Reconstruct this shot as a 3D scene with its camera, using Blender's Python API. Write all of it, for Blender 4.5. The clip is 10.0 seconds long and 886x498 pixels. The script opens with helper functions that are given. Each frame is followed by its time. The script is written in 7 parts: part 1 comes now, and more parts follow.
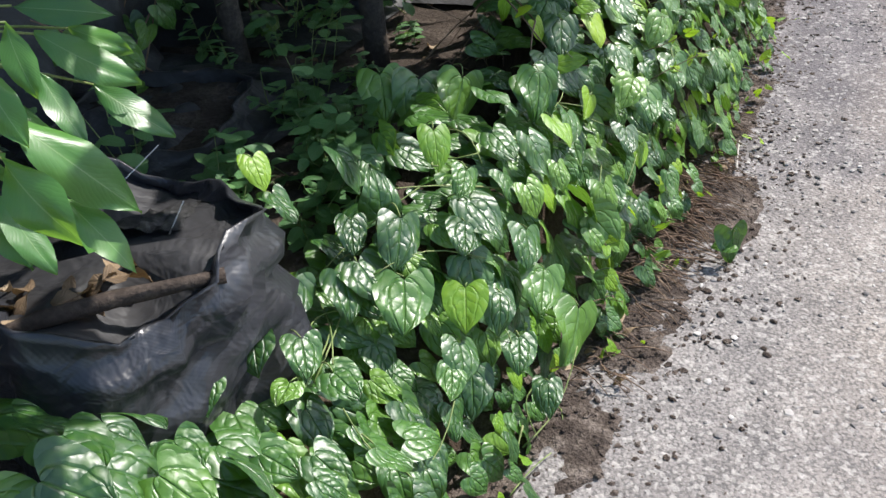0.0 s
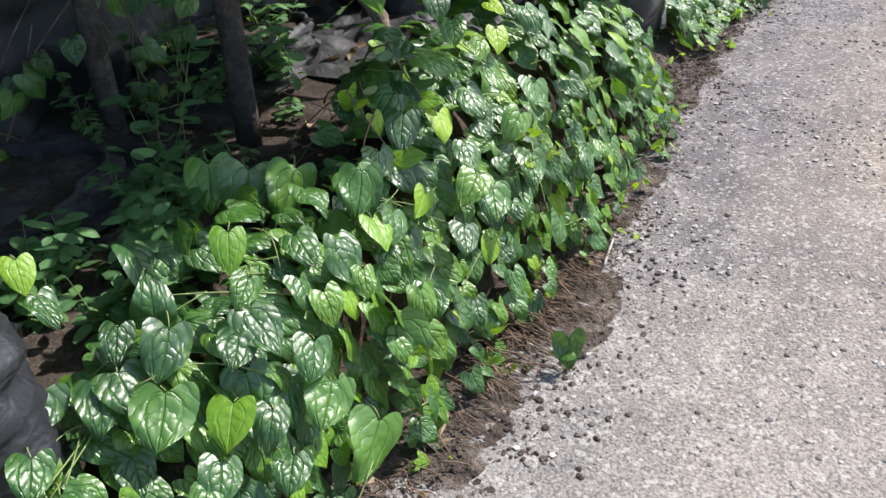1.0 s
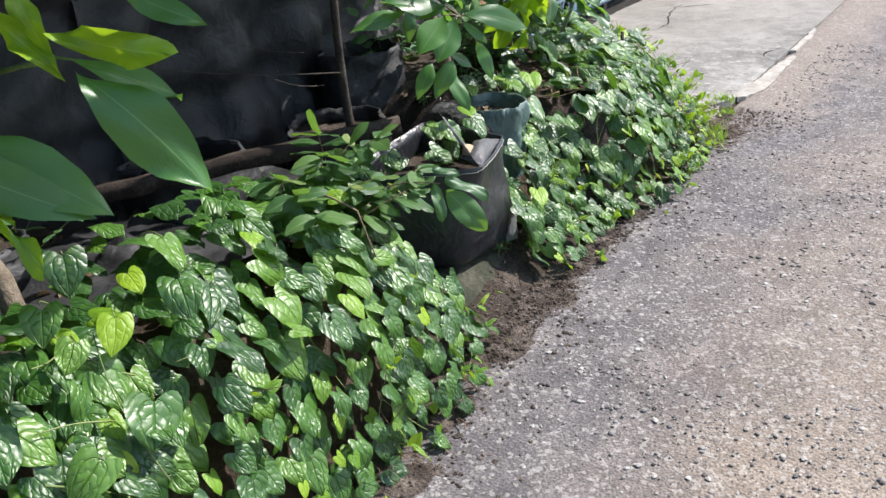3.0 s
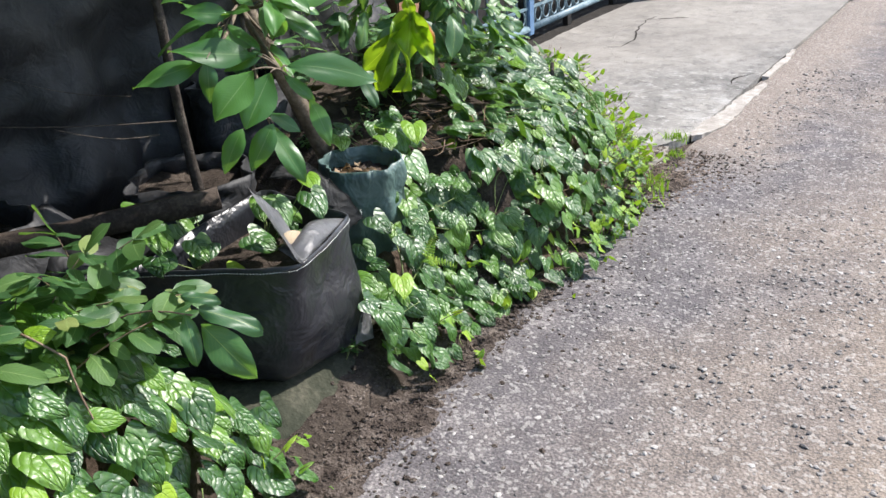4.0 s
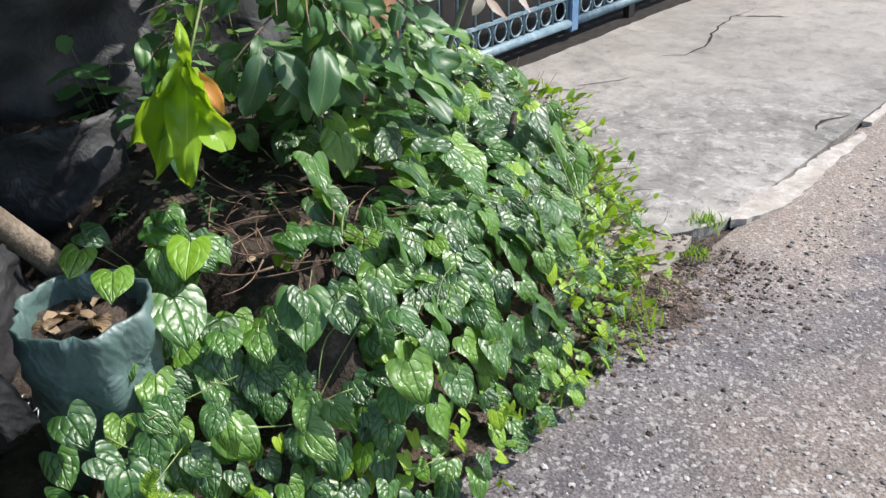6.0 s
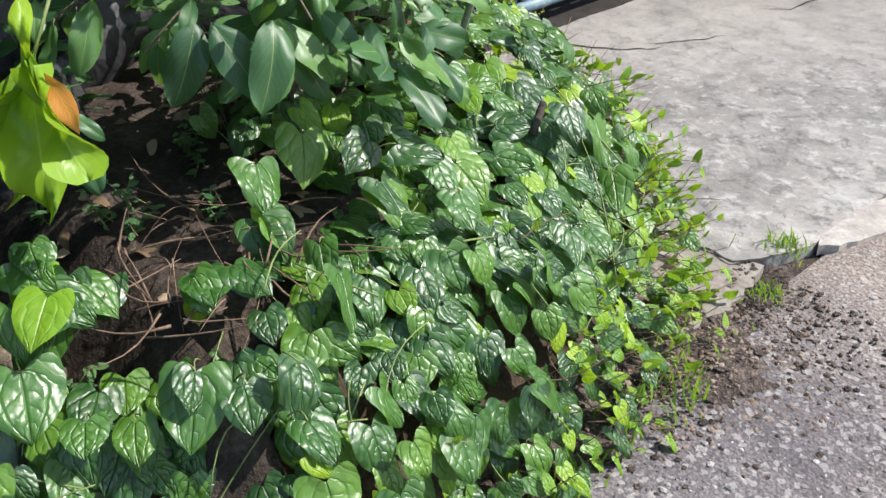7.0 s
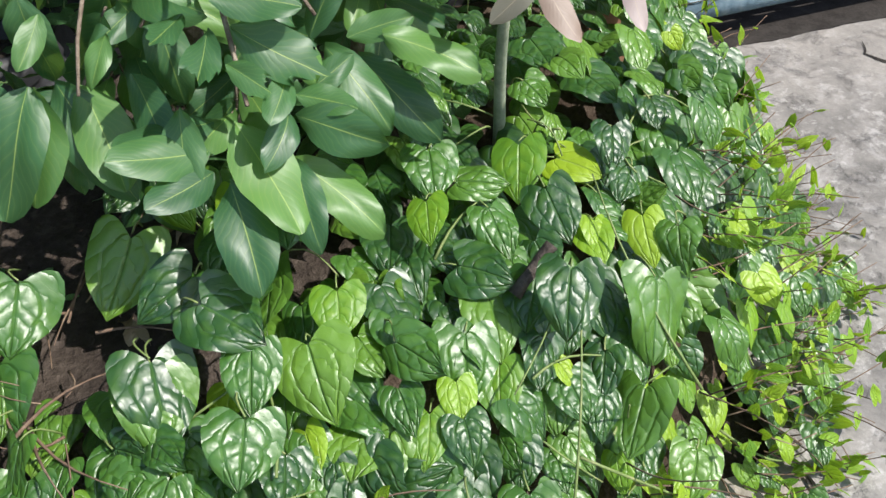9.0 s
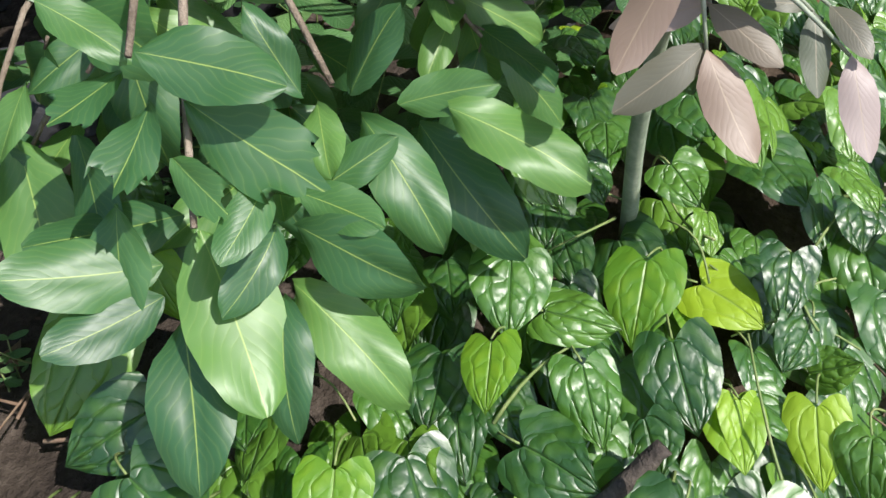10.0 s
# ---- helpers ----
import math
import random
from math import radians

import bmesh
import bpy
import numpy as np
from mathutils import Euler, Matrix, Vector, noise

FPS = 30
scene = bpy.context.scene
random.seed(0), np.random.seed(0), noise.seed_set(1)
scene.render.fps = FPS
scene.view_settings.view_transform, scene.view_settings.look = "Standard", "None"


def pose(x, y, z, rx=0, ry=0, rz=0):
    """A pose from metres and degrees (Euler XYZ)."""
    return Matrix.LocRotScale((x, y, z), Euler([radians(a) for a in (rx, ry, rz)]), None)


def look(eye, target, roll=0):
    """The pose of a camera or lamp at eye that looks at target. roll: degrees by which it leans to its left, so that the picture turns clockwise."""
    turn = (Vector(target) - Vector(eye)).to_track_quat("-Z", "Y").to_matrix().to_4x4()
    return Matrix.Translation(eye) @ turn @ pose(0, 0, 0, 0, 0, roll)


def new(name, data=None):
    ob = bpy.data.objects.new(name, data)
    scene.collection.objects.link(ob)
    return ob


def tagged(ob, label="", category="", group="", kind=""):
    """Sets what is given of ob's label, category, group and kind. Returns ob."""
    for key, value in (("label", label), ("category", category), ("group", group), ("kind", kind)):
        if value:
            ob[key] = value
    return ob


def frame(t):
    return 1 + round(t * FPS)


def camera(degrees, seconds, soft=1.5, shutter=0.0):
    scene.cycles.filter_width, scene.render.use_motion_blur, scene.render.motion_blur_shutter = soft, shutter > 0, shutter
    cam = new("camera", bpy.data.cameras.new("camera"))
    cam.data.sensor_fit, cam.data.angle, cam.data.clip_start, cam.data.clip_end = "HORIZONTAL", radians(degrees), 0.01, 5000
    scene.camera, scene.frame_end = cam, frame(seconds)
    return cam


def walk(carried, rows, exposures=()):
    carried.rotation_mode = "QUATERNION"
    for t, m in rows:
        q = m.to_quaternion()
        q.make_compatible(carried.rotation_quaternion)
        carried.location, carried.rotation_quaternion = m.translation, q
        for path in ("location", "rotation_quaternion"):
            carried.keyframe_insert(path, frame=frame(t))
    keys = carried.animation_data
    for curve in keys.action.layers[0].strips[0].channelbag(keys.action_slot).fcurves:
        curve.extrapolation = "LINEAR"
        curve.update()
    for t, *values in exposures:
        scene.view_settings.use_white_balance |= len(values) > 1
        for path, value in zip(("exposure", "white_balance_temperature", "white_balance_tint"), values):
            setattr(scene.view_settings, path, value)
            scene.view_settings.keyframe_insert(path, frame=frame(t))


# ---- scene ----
cam = camera(54.6, 10.0)
PATH = [
    (0, (0.06, -0.007, 1.289), (-0.788, 1.403, 0.152), -7.0),
    (0.5, (0.178, 0.147, 1.326), (-0.669, 1.601, 0.244), -4.8),
    (1, (0.368, 0.3, 1.337), (-0.513, 1.747, 0.273), -4.7),
    (1.3, (0.409, 0.438, 1.349), (-0.466, 1.879, 0.273), -3.4),
    (1.5, (0.418, 0.533, 1.351), (-0.457, 2.005, 0.317), -2.7),
    (1.7, (0.452, 0.631, 1.375), (-0.442, 2.129, 0.397), -3.9),
    (2, (0.475, 0.8, 1.402), (-0.426, 2.322, 0.469), -3.3),
    (2.5, (0.651, 1.122, 1.421), (-0.35, 2.624, 0.559), -4.6),
    (2.7, (0.691, 1.264, 1.404), (-0.332, 2.759, 0.557), -4.8),
    (3.8, (0.711, 2.146, 1.353), (-0.292, 3.632, 0.467), -4.2),
    (4, (0.741, 2.303, 1.374), (-0.29, 3.777, 0.501), -3.9),
    (4.5, (0.721, 2.635, 1.373), (-0.339, 4.113, 0.542), -2.3),
    (5, (0.662, 2.978, 1.36), (-0.397, 4.453, 0.523), -1.1),
    (5.5, (0.623, 3.345, 1.326), (-0.513, 4.733, 0.441), -2.4),
    (5.7, (0.596, 3.507, 1.32), (-0.582, 4.841, 0.408), -2.9),
    (6.8, (0.353, 4.122, 1.307), (-0.887, 5.238, 0.205), -1.8),
    (7, (0.308, 4.253, 1.276), (-0.969, 5.308, 0.156), -2.4),
    (7.5, (0.209, 4.534, 1.253), (-1.124, 5.435, 0.064), -2.8),
    (8, (0.071, 4.785, 1.233), (-1.293, 5.549, -0.014), -2.0),
    (8.5, (-0.01, 5.069, 1.216), (-1.461, 5.605, -0.052), -5.0),
    (9, (-0.061, 5.305, 1.197), (-1.593, 5.52, -0.071), -8.1),
    (9.5, (-0.25, 5.401, 1.162), (-1.775, 5.423, -0.132), -7.3),
    (10, (-0.458, 5.454, 1.11), (-1.956, 5.29, -0.205), -9.2),
]
walk(cam, [(t, look(eye, target, roll)) for t, eye, target, roll in PATH], [(0.0, 0.97), (1.5, 1.02), (2.5, 0.90), (4.5, 0.94), (5.5, 0.80), (7.0, 0.83), (8.5, 0.72), (10.0, 0.79)])

# ---- light ----
SUN_ELEVATION, SUN_FROM = 48.0, Vector((0.60, 0.80, 0.0))
world = bpy.data.worlds.new("sky")
scene.world = world
world.use_nodes = True
_wn, _wl = world.node_tree.nodes, world.node_tree.links
_sky = _wn.new("ShaderNodeTexSky")
_sky.sky_type, _sky.sun_disc = "NISHITA", False
_sky.sun_elevation = radians(SUN_ELEVATION)
_sky.sun_rotation = math.atan2(SUN_FROM.x, SUN_FROM.y)
_wl.new(_sky.outputs[0], _wn["Background"].inputs[0])
_wn["Background"].inputs[1].default_value = 0.15
sun = new("sun", bpy.data.lights.new("sun", "SUN"))
sun.data.energy, sun.data.angle, sun.data.color = 4.6, radians(0.53), (1.0, 0.952, 0.905)
_to_sun = (SUN_FROM.normalized() * math.cos(radians(SUN_ELEVATION)) + Vector((0, 0, math.sin(radians(SUN_ELEVATION))))).normalized()
sun.matrix_basis = look(_to_sun * 20, (0, 0, 0))

# ---- materials ----


class Nodes:
    """A short way to write a node material."""

    def __init__(self, name):
        self.mat = bpy.data.materials.new(name)
        self.mat.use_nodes = True
        self.tree = self.mat.node_tree
        self.bsdf = self.tree.nodes["Principled BSDF"]
        self.out = self.tree.nodes["Material Output"]

    def add(self, kind):
        return self.tree.nodes.new(kind)

    def link(self, a, b):
        self.tree.links.new(a, b)

    def put(self, socket, value):
        if isinstance(value, bpy.types.NodeSocket):
            self.link(value, socket)
        else:
            socket.default_value = value

    def math(self, op, a, b=0.0, clamp=False):
        n = self.add("ShaderNodeMath")
        n.operation, n.use_clamp = op, clamp
        self.put(n.inputs[0], a)
        self.put(n.inputs[1], b)
        return n.outputs[0]

    def coords(self, which="Object"):
        return self.add("ShaderNodeTexCoord").outputs[which]

    def noise(self, scale, detail=3.0, rough=0.55, vec=None, distort=0.0):
        n = self.add("ShaderNodeTexNoise")
        n.inputs["Scale"].default_value, n.inputs["Detail"].default_value = scale, detail
        n.inputs["Roughness"].default_value, n.inputs["Distortion"].default_value = rough, distort
        self.link(vec if vec is not None else self.coords(), n.inputs["Vector"])
        return n.outputs["Fac"]

    def cells(self, scale, vec=None, out="Distance"):
        n = self.add("ShaderNodeTexVoronoi")
        n.inputs["Scale"].default_value = scale
        self.link(vec if vec is not None else self.coords(), n.inputs["Vector"])
        return n.outputs[out]

    def ramp(self, fac, stops):
        n = self.add("ShaderNodeValToRGB")
        while len(n.color_ramp.elements) < len(stops):
            n.color_ramp.elements.new(0.5)
        for e, (p, c) in zip(n.color_ramp.elements, stops):
            e.position, e.color = p, (*c, 1) if len(c) == 3 else c
        self.link(fac, n.inputs[0])
        return n.outputs[0]

    def mix(self, fac, a, b, kind="MIX"):
        n = self.add("ShaderNodeMix")
        n.data_type, n.blend_type = "RGBA", kind
        self.put(n.inputs[0], fac)
        self.put(n.inputs[6], a if isinstance(a, bpy.types.NodeSocket) else (*a, 1))
        self.put(n.inputs[7], b if isinstance(b, bpy.types.NodeSocket) else (*b, 1))
        return n.outputs[2]

    def bump(self, height, distance, strength=1.0, before=None):
        n = self.add("ShaderNodeBump")
        n.inputs["Distance"].default_value, n.inputs["Strength"].default_value = distance, strength
        self.link(height, n.inputs["Height"])
        if before is not None:
            self.link(before, n.inputs["Normal"])
        return n.outputs[0]

    def done(self, colour, rough=0.8, normal=None, metallic=0.0, specular=0.5):
        self.put(self.bsdf.inputs["Base Color"], colour if isinstance(colour, bpy.types.NodeSocket) else (*colour, 1))
        self.put(self.bsdf.inputs["Roughness"], rough)
        self.bsdf.inputs["Metallic"].default_value = metallic
        self.bsdf.inputs["Specular IOR Level"].default_value = specular
        if normal is not None:
            self.link(normal, self.bsdf.inputs["Normal"])
        return self.mat


def chance(n):
    """A random number for each loose piece, the same all over it."""
    one = n.add("ShaderNodeObjectInfo").outputs["Random"]
    two = n.add("ShaderNodeNewGeometry").outputs["Random Per Island"]
    return n.math("FRACT", n.math("ADD", one, two))


def leaf_material(name, tones, vein, rough=0.34, veins=5.0, slant=0.8, pucker=0.6, line=0.4, relief=0.004, through_light=0.28, glow=(0.30, 0.55, 0.05), vein_width=0.05, specular=0.5, blotch=0.35, sheen=0.0):
    n = Nodes(name)
    uv = n.add("ShaderNodeSeparateXYZ")
    n.link(n.coords("UV"), uv.inputs[0])
    u, v = uv.outputs[0], uv.outputs[1]
    across = n.math("ABSOLUTE", n.math("SUBTRACT", n.math("MULTIPLY", u, 2.0), 1.0))
    wob = n.noise(2.2, 2.0)
    drift = n.math("MULTIPLY", n.math("SUBTRACT", wob, 0.5), 0.5)
    # side veins slant from the midrib to the edge; long veins arch from the stalk to the tip
    phase = n.math("MULTIPLY", n.math("SUBTRACT", n.math("ADD", v, drift), n.math("MULTIPLY", across, slant)), veins * math.pi)
    rib = n.math("POWER", n.math("ABSOLUTE", n.math("SINE", phase)), 0.62)
    arch = n.math("MULTIPLY", n.math("ADD", across, n.math("MULTIPLY", drift, 0.6)), 1.75 * math.pi)
    long_rib = n.math("POWER", n.math("ABSOLUTE", n.math("SINE", arch)), 0.8)
    pillow = n.math("ADD", n.math("MULTIPLY", n.math("MULTIPLY", long_rib, rib), 0.55), n.math("ADD", n.math("MULTIPLY", long_rib, 0.17), n.math("MULTIPLY", rib, 0.28)))
    cell = n.math("ADD", n.math("MULTIPLY", pillow, pucker), n.math("MULTIPLY", rib, 1.0 - pucker))
    mid = n.math("MULTIPLY", n.math("SUBTRACT", vein_width, across), 1.0 / vein_width, clamp=True)
    height = n.math("SUBTRACT", cell, n.math("MULTIPLY", mid, 0.5))
    fine = n.noise(40.0, 2.0)
    height = n.math("ADD", n.math("ADD", height, n.math("MULTIPLY", n.noise(4.0, 1.0), pucker * 0.6)), n.math("MULTIPLY", fine, 0.012))
    r = chance(n)
    colour = n.ramp(r, tones)
    big = n.noise(3.0, 3.0)
    colour = n.mix(n.math("MULTIPLY", big, blotch), colour, tuple(c * 0.45 for c in tones[0][1]))
    side = n.math("POWER", n.math("SUBTRACT", 1.0, rib), 2.4)
    ribs = n.math("MAXIMUM", n.math("MULTIPLY", side, 1.0 - pucker), n.math("MULTIPLY", n.math("POWER", n.math("SUBTRACT", 1.0, long_rib), 2.4), pucker))
    marks = n.math("MAXIMUM", mid, n.math("MULTIPLY", ribs, line))
    colour = n.mix(n.math("MULTIPLY", marks, 0.7), colour, vein)
    normal = n.bump(height, relief, 0.85)
    dust = n.noise(6.0, 4.0, 0.7)
    gloss = n.math("ADD", rough - 0.10, n.math("MULTIPLY", dust, 0.2))
    n.done(colour, gloss, normal, specular=specular)
    if sheen:
        n.bsdf.inputs["Coat Weight"].default_value, n.bsdf.inputs["Coat Roughness"].default_value = sheen, 0.22
        n.link(normal, n.bsdf.inputs["Coat Normal"])
    soft = n.add("ShaderNodeBsdfTranslucent")
    n.link(n.mix(0.55, colour, glow), soft.inputs[0])
    n.link(normal, soft.inputs[1])
    both = n.add("ShaderNodeMixShader")
    both.inputs[0].default_value = through_light
    n.link(n.bsdf.outputs[0], both.inputs[1])
    n.link(soft.outputs[0], both.inputs[2])
    n.link(both.outputs[0], n.out.inputs[0])
    return n.mat


def quilted_leaf(name, tones, vein, rough, relief, through_light, glow, specular, line):
    """A heart leaf: sunken veins that arch from the stalk to the tip, uneven pillows between them."""
    n = Nodes(name)
    uv = n.add("ShaderNodeSeparateXYZ")
    n.link(n.coords("UV"), uv.inputs[0])
    u, v = uv.outputs[0], uv.outputs[1]
    r = chance(n)
    place = n.add("ShaderNodeCombineXYZ")
    n.link(n.math("MULTIPLY", u, 7.0), place.inputs[0])
    n.link(n.math("MULTIPLY", v, 7.6), place.inputs[1])
    n.link(n.math("MULTIPLY", r, 60.0), place.inputs[2])
    spot = place.outputs[0]
    drift = n.math("MULTIPLY", n.math("SUBTRACT", n.noise(0.55, 2.0, 0.5, spot), 0.5), 0.55)
    across = n.math("ABSOLUTE", n.math("SUBTRACT", n.math("MULTIPLY", u, 2.0), 1.0))
    # the veins part from one point at the stalk
    part_way = n.math("POWER", n.math("MINIMUM", n.math("ADD", n.math("MULTIPLY", v, 3.4), 0.02), 1.0), 0.55)
    q = n.math("MINIMUM", n.math("DIVIDE", n.math("ADD", across, n.math("MULTIPLY", drift, across)), part_way), 1.0)
    wave = n.math("ABSOLUTE", n.math("SINE", n.math("MULTIPLY", q, 1.85 * math.pi)))
    rib = n.math("POWER", n.math("MINIMUM", n.math("MULTIPLY", wave, 1.9), 1.0), 0.75)
    cell = n.add("ShaderNodeTexVoronoi")
    cell.feature = "SMOOTH_F1"
    cell.inputs["Scale"].default_value, cell.inputs["Smoothness"].default_value = 0.8, 0.8
    n.link(spot, cell.inputs["Vector"])
    blister = n.math("SUBTRACT", 1.0, n.math("MULTIPLY", n.math("POWER", cell.outputs["Distance"], 1.6), 1.5))
    rung = n.math("MULTIPLY", n.math("ADD", n.math("SUBTRACT", v, n.math("MULTIPLY", across, 0.42)), n.math("MULTIPLY", drift, 0.5)), 4.6 * math.pi)
    ladder = n.math("POWER", n.math("ABSOLUTE", n.math("SINE", rung)), 0.7)
    pillow = n.math("ADD", n.math("MULTIPLY", blister, 0.55), n.math("MULTIPLY", ladder, 0.45))
    mid = n.math("MULTIPLY", n.math("SUBTRACT", 0.045, across), 22.0, clamp=True)
    height = n.math("ADD", n.math("MULTIPLY", rib, 0.20), n.math("MULTIPLY", n.math("MULTIPLY", pillow, n.math("ADD", 0.50, n.math("MULTIPLY", rib, 0.50))), 0.75))
    height = n.math("SUBTRACT", n.math("ADD", height, n.math("MULTIPLY", n.noise(4.0, 2.0, 0.6, spot), 0.05)), n.math("MULTIPLY", mid, 0.30))
    colour = n.ramp(r, tones)
    stain = n.noise(0.7, 4.0, 0.65, spot)
    colour = n.mix(n.math("MULTIPLY", stain, 0.45), colour, tuple(c * 0.55 for c in tones[0][1]))
    pale = n.math("MULTIPLY", n.math("SUBTRACT", pillow, 0.55), 0.5, clamp=True)
    colour = n.mix(pale, colour, tones[-1][1])
    marks = n.math("MAXIMUM", mid, n.math("MULTIPLY", n.math("POWER", n.math("SUBTRACT", 1.0, rib), 2.6), line))
    colour = n.mix(n.math("MULTIPLY", marks, 0.6), colour, vein)
    worn = n.math("MULTIPLY", n.math("SUBTRACT", n.noise(1.6, 5.0, 0.7, spot), 0.66), 9.0, clamp=True)
    colour = n.mix(n.math("MULTIPLY", worn, 0.45), colour, (0.16, 0.17, 0.05))
    normal = n.bump(height, relief, 0.9)
    dust = n.noise(1.2, 5.0, 0.7, spot)
    n.done(colour, n.math("ADD", rough - 0.12, n.math("MULTIPLY", dust, 0.26)), normal, specular=specular)
    soft = n.add("ShaderNodeBsdfTranslucent")
    n.link(n.mix(0.5, colour, glow), soft.inputs[0])
    n.link(normal, soft.inputs[1])
    both = n.add("ShaderNodeMixShader")
    both.inputs[0].default_value = through_light
    n.link(n.bsdf.outputs[0], both.inputs[1])
    n.link(soft.outputs[0], both.inputs[2])
    n.link(both.outputs[0], n.out.inputs[0])
    return n.mat


BETEL = quilted_leaf("betel_leaf", [(0.0, (0.015, 0.058, 0.014)), (0.35, (0.029, 0.098, 0.017)), (0.7, (0.058, 0.156, 0.020)), (1.0, (0.128, 0.255, 0.024))], (0.09, 0.20, 0.055), 0.40, 0.0040, 0.20, (0.28, 0.55, 0.04), 0.75, 0.20)
BETEL_YOUNG = quilted_leaf("young_betel_leaf", [(0.0, (0.095, 0.235, 0.020)), (0.5, (0.19, 0.36, 0.022)), (1.0, (0.34, 0.49, 0.026))], (0.33, 0.48, 0.14), 0.44, 0.0022, 0.36, (0.50, 0.75, 0.03), 0.55, 0.25)
MANGO = leaf_material("long_leaf", [(0.0, (0.042, 0.135, 0.034)), (0.5, (0.068, 0.195, 0.044)), (1.0, (0.105, 0.260, 0.050))], (0.24, 0.36, 0.14), rough=0.36, veins=15.0, slant=0.30, pucker=0.0, specular=0.6, relief=0.00010, through_light=0.34, vein_width=0.040, line=0.08, blotch=0.6)
BROAD = leaf_material("broad_leaf", [(0.0, (0.026, 0.090, 0.038)), (0.5, (0.055, 0.150, 0.046)), (1.0, (0.125, 0.260, 0.056))], (0.40, 0.50, 0.11), rough=0.45, veins=9.0, slant=0.42, pucker=0.0, specular=0.55, relief=0.00009, through_light=0.30, vein_width=0.028, line=0.17, blotch=0.5)
LIME = leaf_material("lime_leaf", [(0.0, (0.10, 0.235, 0.018)), (0.5, (0.19, 0.35, 0.020)), (1.0, (0.29, 0.45, 0.024))], (0.42, 0.55, 0.10), rough=0.42, line=0.1, veins=9.0, slant=0.35, pucker=0.0, relief=0.0003, through_light=0.38, glow=(0.55, 0.80, 0.02), blotch=0.5)
RUSSET = leaf_material("orange_leaf", [(0.0, (0.45, 0.17, 0.03)), (1.0, (0.62, 0.28, 0.05))], (0.6, 0.4, 0.1), rough=0.42, line=0.08, veins=8.0, slant=0.35, pucker=0.0, relief=0.0002, through_light=0.35, glow=(0.9, 0.35, 0.05), blotch=0.2)
BROWNISH = leaf_material("brown_pink_leaf", [(0.0, (0.060, 0.080, 0.045)), (0.35, (0.12, 0.115, 0.085)), (0.6, (0.20, 0.135, 0.095)), (1.0, (0.38, 0.31, 0.31))], (0.33, 0.26, 0.18), rough=0.5, line=0.05, veins=10.0, slant=0.35, pucker=0.0, relief=0.00008, through_light=0.22, glow=(0.5, 0.35, 0.2), blotch=0.3)
PALE_LEAF = leaf_material("pale_leaflet", [(0.0, (0.026, 0.075, 0.026)), (0.6, (0.055, 0.13, 0.042)), (0.9, (0.11, 0.20, 0.06)), (1.0, (0.32, 0.32, 0.11))], (0.30, 0.42, 0.16), rough=0.42, line=0.12, veins=8.0, slant=0.4, pucker=0.0, relief=0.0003, through_light=0.3)
WEED = leaf_material("weed_leaf", [(0.0, (0.045, 0.125, 0.042)), (0.6, (0.085, 0.20, 0.065)), (1.0, (0.16, 0.30, 0.10))], (0.18, 0.3, 0.12), rough=0.5, veins=8.0, slant=0.4, pucker=0.0, relief=0.001, through_light=0.25)
DRY_LEAF = leaf_material("dry_leaf", [(0.0, (0.10, 0.065, 0.035)), (0.5, (0.20, 0.13, 0.07)), (1.0, (0.46, 0.36, 0.24))], (0.3, 0.2, 0.1), rough=0.75, veins=9.0, slant=0.35, pucker=0.0, relief=0.001, through_light=0.1, glow=(0.5, 0.3, 0.1))
GRASS = leaf_material("grass_blade", [(0.0, (0.05, 0.14, 0.02)), (1.0, (0.19, 0.32, 0.035))], (0.3, 0.45, 0.1), rough=0.5, veins=1.0, slant=0.0, pucker=0.0, relief=0.0005, through_light=0.35, glow=(0.5, 0.8, 0.05))


def rough_material(name, stops, scale=6.0, fine=90.0, relief=0.003, rough=0.85, specular=0.3, speck=None, where="Object"):
    n = Nodes(name)
    c = n.coords(where)
    a = n.noise(scale, 5.0, 0.6, c)
    b = n.noise(fine, 4.0, 0.65, c)
    both = n.math("ADD", n.math("MULTIPLY", a, 0.62), n.math("MULTIPLY", b, 0.38))
    colour = n.ramp(both, stops)
    if speck:
        s = n.math("LESS_THAN", n.cells(speck[0], c), speck[1])
        colour = n.mix(n.math("MULTIPLY", s, speck[3]), colour, speck[2])
    h = n.math("ADD", n.math("MULTIPLY", b, 0.7), n.math("MULTIPLY", a, 0.5))
    return n.done(colour, rough, n.bump(h, relief), specular=specular)


